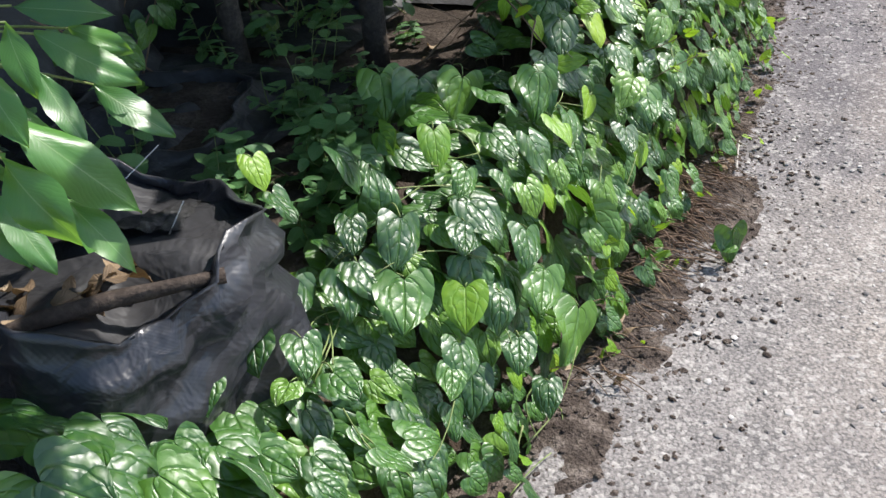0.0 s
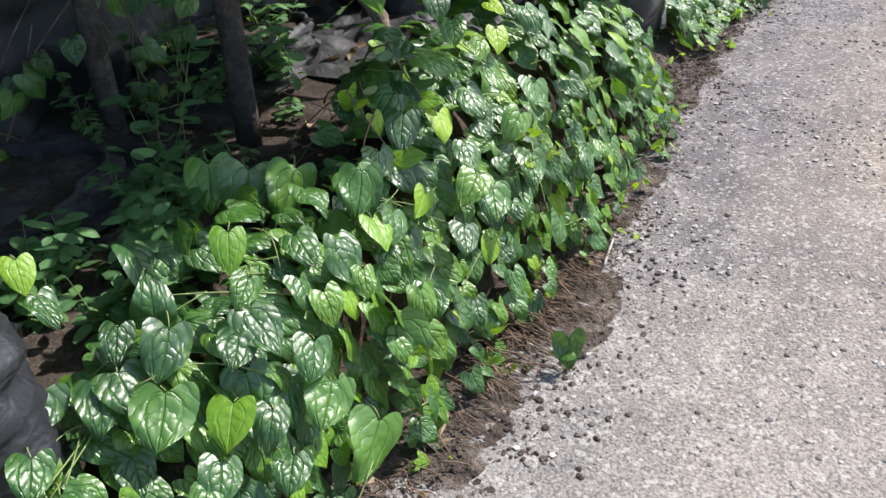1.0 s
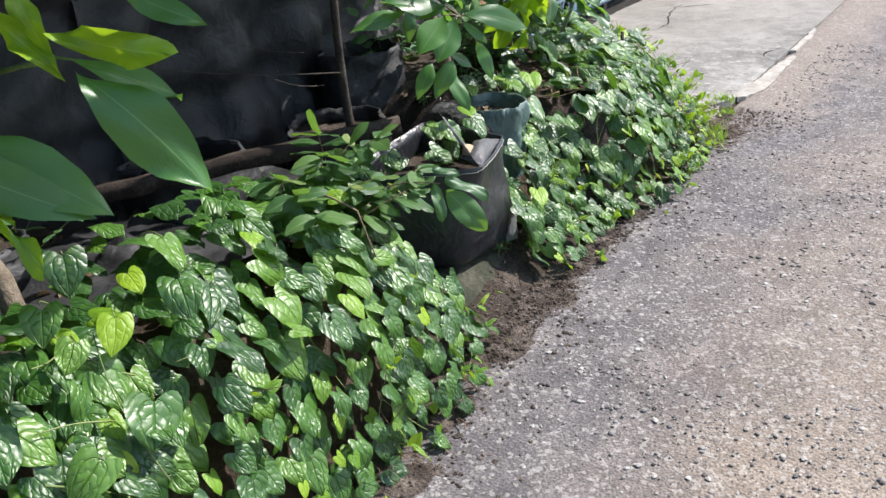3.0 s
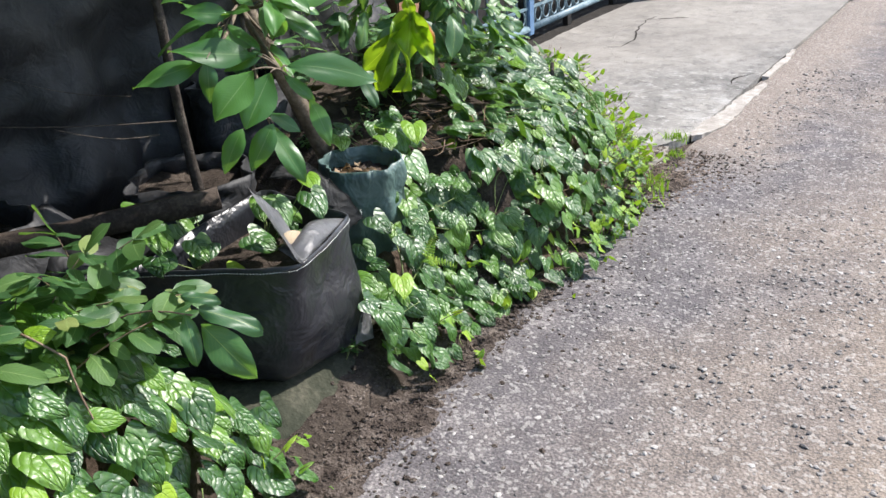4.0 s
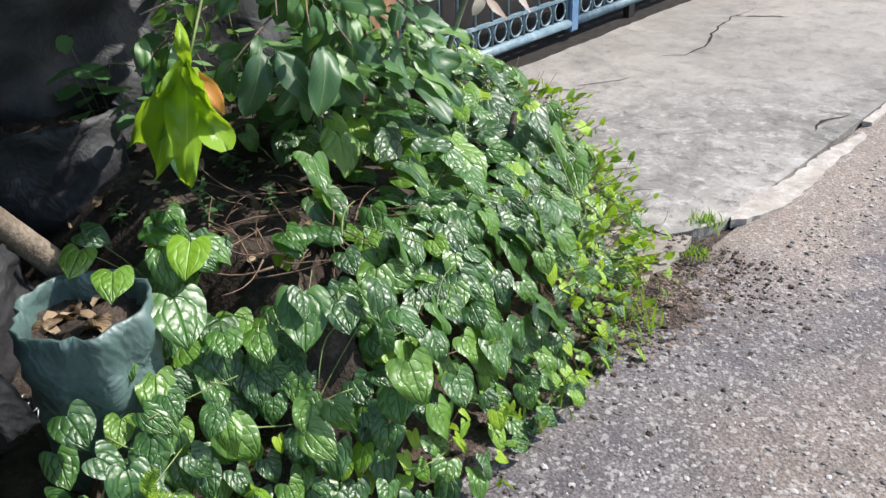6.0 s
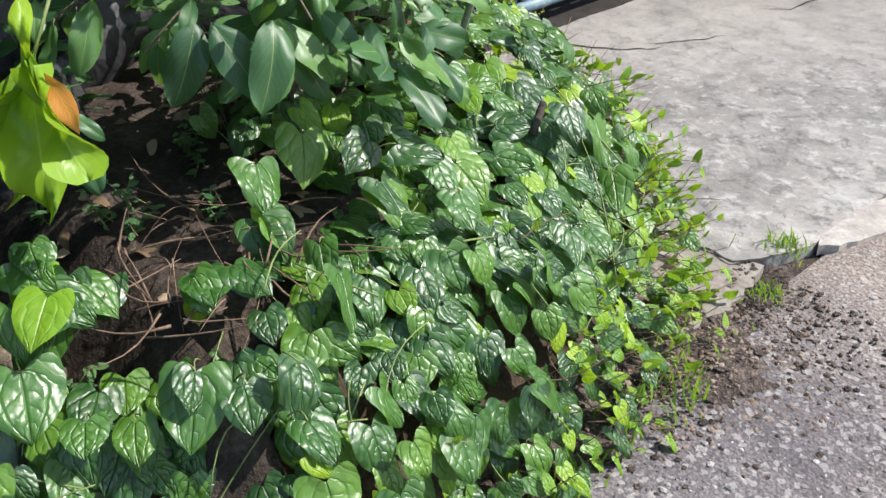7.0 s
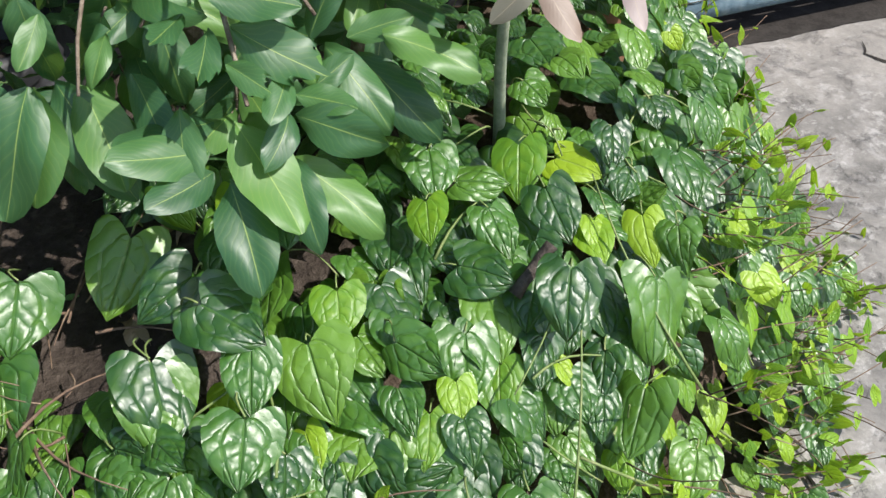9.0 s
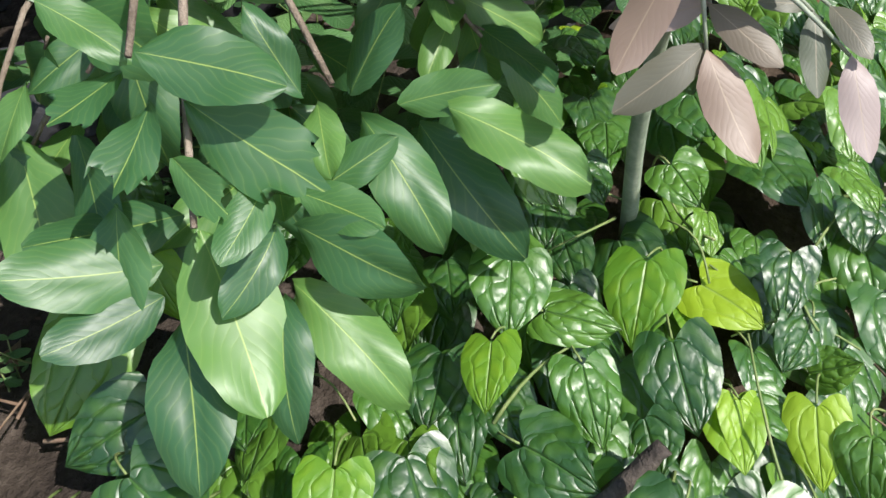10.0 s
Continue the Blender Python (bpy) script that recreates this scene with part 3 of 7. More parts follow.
def spread_leaves(parent, meshes, rows, face, wide=1.0, jitter=0.25):
    """Leaves from stalk to tip, turned to one side."""
    for base_p, tip_p in rows:
        d = Vector(tip_p) - Vector(base_p)
        f = Vector(face) + Vector((rng.gauss(0, jitter), rng.gauss(0, jitter), rng.gauss(0, jitter)))
        leaf(parent, meshes, basis(base_p, d, f, d.length, wide))


def leaf(parent, meshes, m, name="leaf", label=""):
    return tagged(hang(new(name, rng.choice(meshes)), parent, m), label)


# ---- the ground ----


def sheet(x0, x1, y0, y1, step, height, bm=None):
    bm = bm or bmesh.new()
    nx, ny = max(1, round((x1 - x0) / step)), max(1, round((y1 - y0) / step))
    grid = [[bm.verts.new((x0 + (x1 - x0) * i / nx, y0 + (y1 - y0) * j / ny, 0)) for i in range(nx + 1)] for j in range(ny + 1)]
    for row in grid:
        for v in row:
            v.co.z = height(v.co.x, v.co.y)
    for j in range(ny):
        for i in range(nx):
            bm.faces.new((grid[j][i], grid[j][i + 1], grid[j + 1][i + 1], grid[j + 1][i]))
    return bm


def wild(x, y, s, seed=0.0):
    return noise.noise(Vector((x * s, y * s, seed)))


_bm = bmesh.new()
for v in [(-2500, -2500), (2500, -2500), (2500, 2500), (-2500, 2500)]:
    _bm.verts.new((*v, -0.03))
_bm.faces.new(_bm.verts)
setting("ground", _bm, DUST_SOIL, "dusty bare earth that reaches the horizon")

setting("road", sheet(-0.46, 3.2, -3.0, 16.0, 0.06, lambda x, y: 0.004 * wild(x, y, 2.0) + 0.003 * wild(x, y, 9.0) - (0.018 if x < -0.42 else 0)), ASPHALT, "worn grey asphalt lane with dusty tan tracks", True)

# the edge of the plants along the lane: x, y and a slope of (depth, height) pairs
LOW = [(0, 0), (0.05, 0.10), (0.12, 0.21), (0.22, 0.30), (0.32, 0.36), (0.40, 0.36)]
MID = [(0, 0), (0.05, 0.12), (0.12, 0.28), (0.24, 0.44), (0.38, 0.50), (0.50, 0.48)]
STEEP = [(0, 0), (0.04, 0.14), (0.10, 0.31), (0.19, 0.43), (0.27, 0.47), (0.34, 0.44)]
TALL = [(0, 0), (0.04, 0.16), (0.12, 0.37), (0.24, 0.51), (0.38, 0.58), (0.52, 0.57)]
FALL = [(0, 0), (0.06, 0.10), (0.14, 0.26), (0.26, 0.42), (0.40, 0.50), (0.52, 0.50)]
END = [(0, 0), (0.04, 0.03), (0.08, 0.08), (0.12, 0.14), (0.16, 0.18), (0.20, 0.20)]
POT = [(0, 0), (0.10, 0.04), (0.19, 0.14), (0.24, 0.25), (0.29, 0.32), (0.36, 0.36)]
SIDE = [(0, 0), (0.08, 0.08), (0.17, 0.26), (0.28, 0.38), (0.38, 0.44), (0.46, 0.42)]
BACK = [(0, 0), (0.08, 0.08), (0.17, 0.26), (0.28, 0.38), (0.40, 0.43), (0.56, 0.40)]
CORNER = [(0, 0), (0.07, 0.12), (0.16, 0.30), (0.30, 0.41), (0.46, 0.45), (0.64, 0.46)]
BANK_A = [(-0.41, -0.5, MID), (-0.41, 0.35, MID), (-0.41, 0.55, LOW), (-0.41, 0.95, LOW), (-0.42, 1.15, STEEP), (-0.42, 1.70, STEEP), (-0.37, 2.0, TALL), (-0.37, 2.6, TALL), (-0.39, 3.02, TALL), (-0.43, 3.25, FALL), (-0.54, 3.46, END)]
BANK_B = [(-0.45, 3.84, END), (-0.46, 4.03, END), (-0.47, 4.16, POT), (-0.43, 4.40, POT), (-0.35, 4.62, SIDE), (-0.34, 4.85, SIDE), (-0.38, 5.20, BACK), (-0.51, 5.53, CORNER), (-0.70, 5.83, CORNER), (-0.93, 6.04, CORNER), (-1.20, 6.17, CORNER), (-1.65, 6.25, CORNER), (-2.0, 6.26, CORNER)]


class Bank:
    def __init__(self, rows):
        self.rows = rows
        self.at = [0.0]
        for a, b in zip(rows, rows[1:]):
            self.at.append(self.at[-1] + math.hypot(b[0] - a[0], b[1] - a[1]))
        self.length = self.at[-1]

    def edge(self, s):
        s = min(max(s, 0.0), self.length)
        k = max(i for i in range(len(self.at) - 1) if self.at[i] <= s)
        u = (s - self.at[k]) / (self.at[k + 1] - self.at[k])
        a, b = self.rows[k], self.rows[k + 1]
        slope = [(p[0] + (q[0] - p[0]) * u, p[1] + (q[1] - p[1]) * u) for p, q in zip(a[2], b[2])]
        return Vector((a[0] + (b[0] - a[0]) * u, a[1] + (b[1] - a[1]) * u, 0)), slope

    def inward(self, s):
        d = self.edge(s + 0.12)[0] - self.edge(s - 0.12)[0]
        return Vector((-d.y, d.x, 0)).normalized()

    def place(self, s, q):
        p, slope = self.edge(s)
        total = [0.0]
        for a, b in zip(slope, slope[1:]):
            total.append(total[-1] + math.hypot(b[0] - a[0], b[1] - a[1]))
        w = q * total[-1]
        k = max(i for i in range(len(slope) - 1) if total[i] <= w + 1e-9)
        u = min(1.0, (w - total[k]) / (total[k + 1] - total[k]))
        d = slope[k][0] + (slope[k + 1][0] - slope[k][0]) * u
        z = slope[k][1] + (slope[k + 1][1] - slope[k][1]) * u
        lump = 0.035 * wild(p.x + d, p.y, 4.0, 3.0) + 0.02 * wild(p.x + d, p.y, 9.0, 5.0)
        return p + self.inward(s) * (d - lump * 0.5) + Vector((0, 0, max(0.0, z + lump * min(1.0, z * 4)))), total[-1]

    def normal(self, s, q):
        a = self.place(s + 0.03, q)[0] - self.place(s - 0.03, q)[0]
        b = self.place(s, min(1, q + 0.06))[0] - self.place(s, max(0, q - 0.06))[0]
        n = a.cross(b)
        if n.length < 1e-6:
            return Vector((0.6, 0, 0.8))
        n.normalize()
        return n if n.z > -0.2 and n.dot(self.inward(s)) < 0.3 else -n

    def down(self, s, q):
        b = self.place(s, max(0, q - 0.08))[0] - self.place(s, min(1, q + 0.08))[0]
        return b.normalized() if b.length > 1e-5 else Vector((1, 0, -1)).normalized()


bank_a, bank_b = Bank(BANK_A), Bank(BANK_B)


def soil_bank(bank, name, label):
    """The dark earth and old stalks under the leaves."""
    bm = bmesh.new()
    n, m = int(bank.length / 0.05), 12
    rows = []
    for i in range(n + 1):
        s = bank.length * i / n
        row = []
        for j in range(m + 1):
            p, _ = bank.place(s, j / m)
            under = bank.normal(s, j / m)
            under = under if under.z > 0.15 else Vector((0.5, 0, 0.85))
            p = p - under * 0.075 * min(1.0, j / 3) - Vector((0, 0, 0.16 * max(0.0, j / m - 0.55)))
            p = p + bank.inward(s) * 0.13 * (1 - j / m) ** 2
            p.z = max(p.z, 0.0) + 0.015 * wild(p.x, p.y, 22.0, p.z * 9) - (0.012 if j == 0 else 0.0)
            row.append(bm.verts.new(p))
        back = row[-1].co + bank.inward(s) * 0.25
        back.z = -0.02
        row.append(bm.verts.new(back))
        rows.append(row)
    for a, b in zip(rows, rows[1:]):
        for j in range(m + 1):
            bm.faces.new((a[j], b[j], b[j + 1], a[j + 1]))
    return setting(name, bm, SOIL, label, True)


soil_bank(bank_a, "soil_bank_1", "dark earth bank under betel vine")
soil_bank(bank_b, "soil_bank_2", "dark earth bank under betel vine at the forecourt corner")


def bed_height(x, y):
    near = min(1.0, max(0.0, (-0.62 - x) / 0.28))
    if y < 3.05:
        z = 0.33
    elif y < 3.35:
        z = 0.33 - (y - 3.05) / 0.30 * 0.23
    elif y < 4.35:
        z = 0.10
    elif y < 4.65:
        z = 0.10 + (y - 4.35) / 0.30 * 0.18
    else:
        z = 0.28
    if y > 4.45:
        z += 0.11 * min(1.0, (y - 4.45) / 0.2)
    if y > 5.40:
        z *= max(0.0, 1 - (y - 5.40) / 0.3)
    if 3.05 < y < 4.65:
        near = min(1.0, max(0.0, (-0.47 - x) / 0.16))
    return z * near + 0.02 * wild(x, y, 5.0) + 0.012 * wild(x, y, 17.0) - 0.02


setting("soil_bed", sheet(-2.12, -0.50, -2.0, 6.0, 0.04, bed_height), SHADED_SOIL, "garden soil between the plants, darkened in colour for shade", True)


def verge_height(x, y):
    z = 0.012 * wild(x, y, 6.0) + 0.008 * wild(x, y, 25.0)
    wide = 0.19 * math.exp(-((y - 1.97) / 0.42) ** 2) + 0.12 * math.exp(-((y - 1.25) / 0.40) ** 2) + 0.10 * math.exp(-((y - 2.70) / 0.42) ** 2) + 0.05 * math.exp(-((y - 3.55) / 0.3) ** 2) + 0.14 * math.exp(-((y - 5.75) / 0.35) ** 2)
    return 0.002 + 1.3 * z - max(0.0, (x + 0.40 - wide + 0.05 * wild(0, y, 2.3)) * 0.30)


setting("verge", sheet(-0.75, -0.14, -2.0, 5.75, 0.025, verge_height), DUST_SOIL, "crumbly brown dirt strip beside the lane", True)

# low mossy kerb under the black bag
_bm = bmesh.new()
_prev = None
for i in range(25):
    y = 3.25 + 1.0 * i / 24
    x = -0.68 - 0.30 * max(0.0, (y - 3.80)) - 0.05 * max(0, 3.5 - y) + 0.008 * wild(0, y, 9.0)
    ring = [_bm.verts.new((x + dx, y, dz - 0.05 * max(0.0, y - 3.6) + 0.006 * wild(x + dx, y, 14.0))) for dx, dz in ((0.12, 0.0), (0.08, 0.065), (0.04, 0.10), (-0.02, 0.118), (-0.34, 0.118), (-0.34, -0.03))]
    if _prev:
        for k in range(5):
            _bm.faces.new((_prev[k], ring[k], ring[k + 1], _prev[k + 1]))
    _prev = ring
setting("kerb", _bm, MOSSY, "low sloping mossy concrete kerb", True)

# concrete forecourt before the gate
_bm = bmesh.new()
SLAB = [(-0.80, 5.92), (-0.68, 5.93), (-0.59, 5.945), (-0.535, 6.02), (-0.49, 6.15), (-0.48, 6.6), (-0.47, 7.1), (-0.46, 7.7), (-0.45, 8.4), (-0.44, 9.0), (-0.44, 9.72), (-1.3, 9.60), (-1.78, 9.55), (-2.55, 9.55), (-2.55, 5.9)]
_top = [_bm.verts.new((x + 0.006 * wild(x, y, 7.0), y + 0.006 * wild(y, x, 7.0), 0.007)) for x, y in SLAB]
_low = [_bm.verts.new((v.co.x, v.co.y, -0.04)) for v in _top]
_bm.faces.new(_top)
for i in range(len(_top)):
    _bm.faces.new((_top[i], _low[i], _low[(i + 1) % len(_low)], _top[(i + 1) % len(_top)]))
bmesh.ops.recalc_face_normals(_bm, faces=_bm.faces)
setting("forecourt", _bm, CONCRETE, "stained grey concrete forecourt before the gate")


def patch(name, points, z, material, label, ragged=0.012, thick=0.03, kind="structure"):
    bm = bmesh.new()
    ring = []
    pts = [Vector((*p, 0)) for p in points]
    for a, b in zip(pts, pts[1:] + pts[:1]):
        k = max(2, int((b - a).length / 0.025))
        for i in range(k):
            p = a.lerp(b, i / k)
            ring.append(bm.verts.new((p.x + ragged * (wild(p.x, p.y, 11.0, 1) + 0.5 * wild(p.x, p.y, 31.0, 4)), p.y + ragged * wild(p.x, p.y, 17.0, 7), z)))
    low = [bm.verts.new((v.co.x, v.co.y, z - thick)) for v in ring]
    bm.faces.new(ring)
    for i in range(len(ring)):
        bm.faces.new((ring[i], low[i], low[(i + 1) % len(low)], ring[(i + 1) % len(ring)]))
    bmesh.ops.recalc_face_normals(bm, faces=bm.faces)
    return setting(name, bm, material, label, False, kind)


patch("cement_strip", [(-0.475, 6.15), (-0.445, 6.2), (-0.38, 6.40), (-0.385, 6.75), (-0.385, 7.15), (-0.42, 7.2), (-0.45, 6.95), (-0.465, 6.7), (-0.49, 6.4), (-0.488, 6.22)], 0.0078, PALE_CEMENT, "pale broken cement joint between forecourt and lane", 0.022)
patch("cement_strip_2", [(-0.46, 7.3), (-0.42, 7.3), (-0.41, 7.7), (-0.43, 8.0), (-0.45, 8.0)], 0.009, PALE_CEMENT, "pale broken cement joint between forecourt and lane", 0.02)
patch("cement_corner", [(-0.80, 5.93), (-0.68, 5.94), (-0.59, 5.955), (-0.53, 5.99), (-0.49, 5.86), (-0.50, 5.68), (-0.54, 5.53), (-0.66, 5.52), (-0.74, 5.66)], 0.0035, DUSTY_CEMENT, "pale dusty cement wedge at the forecourt corner", 0.04)
# The first patch is a flat dark strip just above the slab.
patch("gate_dark_strip", [(-2.40, 6.26), (-2.075, 6.30), (-2.055, 7.3), (-2.05, 8.4), (-2.02, 9.2), (-2.05, 9.46), (-2.40, 9.46)], 0.0105, CRACK, "flat dark strip under the gate", 0.012)
patch("pale_paving", [(-1.15, 9.85), (-0.80, 9.66), (-0.35, 9.75), (-0.30, 10.3), (-0.45, 10.75), (-1.0, 10.55)], 0.004, PALE_CEMENT, "sunlit pale paving beyond the forecourt", 0.05)
patch("far_track", [(-2.6, 10.6), (3.0, 10.4), (3.0, 14.0), (-2.6, 14.0)], 0.002, DUSTY_CEMENT, "pale dusty track end beyond the paving", 0.05)


def crack(points, wide):
    bm = bmesh.new()
    pts = []
    for a, b in zip(points, points[1:]):
        for i in range(8):
            pts.append(Vector((*a, 0)).lerp(Vector((*b, 0)), i / 8))
    prev = None
    for i, p in enumerate(pts):
        d = (pts[min(i + 1, len(pts) - 1)] - pts[max(0, i - 1)]).normalized()
        side = Vector((-d.y, d.x, 0))
        c = p + side * 0.02 * wild(p.x, p.y, 13.0, 2)
        w = wide * (0.35 + 0.9 * abs(wild(p.x, p.y, 17.0, 4))) * (0.15 + math.sin(math.pi * i / (len(pts) - 1)))
        pair = (bm.verts.new(c + side * w + Vector((0, 0, 0.0095))), bm.verts.new(c - side * w + Vector((0, 0, 0.0095))))
        if prev:
            bm.faces.new((prev[0], prev[1], pair[1], pair[0]))
        prev = pair
    return setting("crack", bm, CRACK, "dirt-filled crack in the concrete forecourt")


crack([(-1.957, 6.815), (-1.893, 6.772), (-1.743, 6.856), (-1.633, 6.936), (-1.61, 7.03)], 0.007)
crack([(-0.577, 7.08), (-0.577, 7.21), (-0.511, 7.364)], 0.010)
crack([(-1.59, 7.65), (-1.494, 7.73), (-1.486, 7.92), (-1.60, 8.336), (-1.634, 8.574), (-1.61, 8.9)], 0.009)
crack([(-1.63, 8.6), (-1.45, 8.72), (-1.35, 8.75)], 0.012)
crack([(-1.67, 6.99), (-1.57, 7.15), (-1.495, 7.30)], 0.006)
crack([(-0.86, 5.915), (-0.74, 5.922), (-0.59, 5.94), (-0.535, 6.015), (-0.50, 6.10)], 0.0045)

# loose stones
def stones(name, count, x0, x1, y0, y1, small, large, label, seed, keep=None, level=None, material=None):
    r = random.Random(seed)
    proto = bmesh.new()
    bmesh.ops.create_icosphere(proto, subdivisions=1, radius=1.0)
    base = np.array([v.co[:] for v in proto.verts])
    tris = np.array([[v.index for v in f.verts] for f in proto.faces])
    proto.free()
    g = np.random.default_rng(seed)
    verts, faces = [], []
    k = 0
    for _ in range(count):
        x, y = r.uniform(x0, x1), r.uniform(y0, y1)
        if keep and not keep(x, y, r):
            continue
        size = small + (large - small) * r.random() ** 3.2
        shape = base * (1 + g.uniform(-0.28, 0.28, (len(base), 1))) * np.array([r.uniform(0.7, 1.4), r.uniform(0.6, 1.3), r.uniform(0.35, 0.65)]) * size
        a = r.uniform(0, 6.28)
        c, s = math.cos(a), math.sin(a)
        turned = np.column_stack((shape[:, 0] * c - shape[:, 1] * s, shape[:, 0] * s + shape[:, 1] * c, shape[:, 2]))
        verts.append(turned + np.array([x, y, size * 0.12 + (level(x, y) if level else 0.0)]))
        faces.append(tris + k * len(base))
        k += 1
    me = bpy.data.meshes.new(name)
    me.from_pydata(np.concatenate(verts).tolist(), [], np.concatenate(faces).tolist())
    me.materials.append(material or PEBBLE)
    return tagged(new(name, me), label, "gravel", "", "stuff")


stones("road_gravel", 26000, -0.28, 1.6, 1.2, 7.6, 0.0019, 0.0086, "loose grey and pale stones bedded in the asphalt", 3, lambda x, y, r: r.random() < (0.25 if y < 2.2 else 0.55 + 0.45 * wild(x, y, 1.5)) + 0.25)
def near_verge(x, y, r):
    """Crumbs lie thick on the strip and thin out over the lane."""
    return r.random() < math.exp(-max(0.0, verge_height(x, y) * -12.0) * 4.0) + 0.04


stones("verge_gravel", 15000, -0.60, -0.02, 0.6, 6.0, 0.0018, 0.0095, "crumbs of stone and earth along the verge", 5, near_verge, lambda x, y: max(0.0, verge_height(x, min(y, 5.74))), DUST_SOIL)

stones("soil_crumbs", 5000, -0.72, -0.36, 3.3, 4.5, 0.002, 0.008, "crumbs of dry earth on the dirt patch", 8, None, lambda x, y: max(bed_height(x, y), verge_height(x, y), 0.0), DUST_SOIL)

stones("corner_crumbs", 6500, -0.62, -0.12, 5.2, 6.0, 0.0014, 0.007, "crumbs of reddish earth at the forecourt corner", 9, lambda x, y, r: r.random() < 1.2 - abs(x + 0.42) * 3.5 - abs(y - 5.6) * 2.2, lambda x, y: max(0.0, verge_height(x, min(y, 5.74))), RED_CRUMB)

# ---- gate, wall and fence ----
GATE_X, GATE_Y0, GATE_Y1, GATE_MID = -2.14, 6.27, 9.40, 7.65
gate = thing("metal_gate", GATE_X, GATE_Y0, 0.03, "blue painted iron gate with ring border and round bars", "gate")
RAIL_Z, RING_Z = 0.105, 0.245
for y0, y1 in ((GATE_Y0, GATE_MID - 0.03), (GATE_MID + 0.03, GATE_Y1)):
    _bm = bmesh.new()
    tube(_bm, [(GATE_X, y0, RAIL_Z), (GATE_X, y1, RAIL_Z)], 0.026, sides=12)
    part("bottom_rail", _bm, GREY_BLUE, gate, "weathered grey-blue bottom tube")
    _bm = bmesh.new()
    box(_bm, GATE_X - 0.010, GATE_X + 0.010, y0, y1, RING_Z - 0.008, RING_Z + 0.008)
    part("middle_rail", _bm, GREY_BLUE, gate, smooth=False)
    _bm = bmesh.new()
    box(_bm, GATE_X - 0.012, GATE_X + 0.012, y0, y1, 1.50, 1.53)
    part("top_rail", _bm, BLUE_PAINT, gate, smooth=False)
# Dark sheet added behind the bars in place of the shaded yard.
_bm = bmesh.new()
box(_bm, GATE_X - 0.050, GATE_X - 0.046, GATE_Y0 + 0.02, GATE_Y1, 0.09, 1.5)
part("yard_shade_sheet", _bm, DARK_IRON, gate, "added dark sheet standing in for the shaded yard", False)
_bar = bmesh.new()
tube(_bar, [(0, 0, 0), (0, 0, 1.40)], 0.0075, sides=8)
_bar = mesh_of(_bar, "bar", GREY_BLUE)
_ring = bmesh.new()
_pts = [(0, 0.048 * math.cos(k * math.tau / 16), 0.052 * math.sin(k * math.tau / 16)) for k in range(17)]
tube(_ring, _pts, 0.006, sides=6)
_ring = mesh_of(_ring, "ring", GREY_BLUE)
for y0, y1 in ((GATE_Y0 + 0.06, GATE_MID - 0.05), (GATE_MID + 0.07, GATE_Y1 - 0.05)):
    k = int((y1 - y0) / 0.118)
    for i in range(k + 1):
        y = y0 + (y1 - y0) * i / k
        hang(new("bar", _bar), gate, Matrix.Translation((GATE_X, y, RAIL_Z + 0.02)))
        if i < k:
            hang(new("ring", _ring), gate, Matrix.Translation((GATE_X, y + (y1 - y0) / k / 2, RAIL_Z + 0.082)))
for y, w in ((GATE_MID, 0.035), (GATE_Y1 + 0.03, 0.03), (GATE_Y0 - 0.01, 0.025)):
    _bm = bmesh.new()
    box(_bm, GATE_X - w * 0.7, GATE_X + w * 0.7, y - w, y + w, 0.06, 1.6)
    bmesh.ops.bevel(_bm, geom=_bm.edges, offset=0.006, segments=2, affect="EDGES")
    part("gate_post", _bm, BLUE_PAINT, gate, "bright blue square upright", False)
for y in (GATE_Y0 + 0.05, GATE_MID + 0.6, GATE_Y1 - 0.3):
    _bm = bmesh.new()
    box(_bm, GATE_X - 0.02, GATE_X + 0.02, y - 0.03, y + 0.03, 0.006, RAIL_Z - 0.01)
    part("wheel_bracket", _bm, DARK_IRON, gate, "dark wheel bracket under the rail", False)

_bm = bmesh.new()
box(_bm, -2.12, -1.80, 9.46, 9.80, -0.05, 1.9)
bmesh.ops.bevel(_bm, geom=_bm.edges, offset=0.012, segments=2, affect="EDGES")
setting("gate_pillar", _bm, PEELING, "square masonry gate pillar with flaking paint")
_bm = bmesh.new()
box(_bm, -1.99, -1.86, 9.80, 15.0, -0.05, 1.8)
setting("wall_far", _bm, PEELING, "garden wall with dark flaking paint")
_bm = bmesh.new()
box(_bm, -2.24, -2.04, 6.02, 6.235, -0.05, 1.55)
bmesh.ops.bevel(_bm, geom=_bm.edges, offset=0.008, segments=2, affect="EDGES")
setting("fence_pillar", _bm, BROWN_PAINT, "brown painted masonry pillar at the gate end")
_bm = bmesh.new()
box(_bm, -2.34, -2.24, -2.0, 6.02, -0.05, 1.9)
setting("fence_wall", _bm, SHADED_WALL, "brown wall behind the plants, darkened in colour for shade")
fence = thing("fence", -2.17, 2.0, 0.0, "dark iron bar fence before a brown wall", "fence")
for z in (0.42, 1.3):
    _bm = bmesh.new()
    box(_bm, -2.18, -2.16, -2.0, 6.0, z - 0.012, z + 0.012)
    part("fence_rail", _bm, DARK_IRON, fence, smooth=False)
_bm = bmesh.new()
box(_bm, -0.009, 0.009, -0.009, 0.009, 0, 1.40)
_bar = mesh_of(_bm, "fence_bar", DARK_IRON, False)
for i in range(62):
    hang(new("fence_bar", _bar), fence, Matrix.Translation((-2.17, -1.9 + i * 0.128, -0.02)))
# unseen wall and roof added beyond the fence to keep the bed dark
_bm = bmesh.new()
box(_bm, -4.2, -4.0, -6.0, 12.0, -0.05, 3.0)
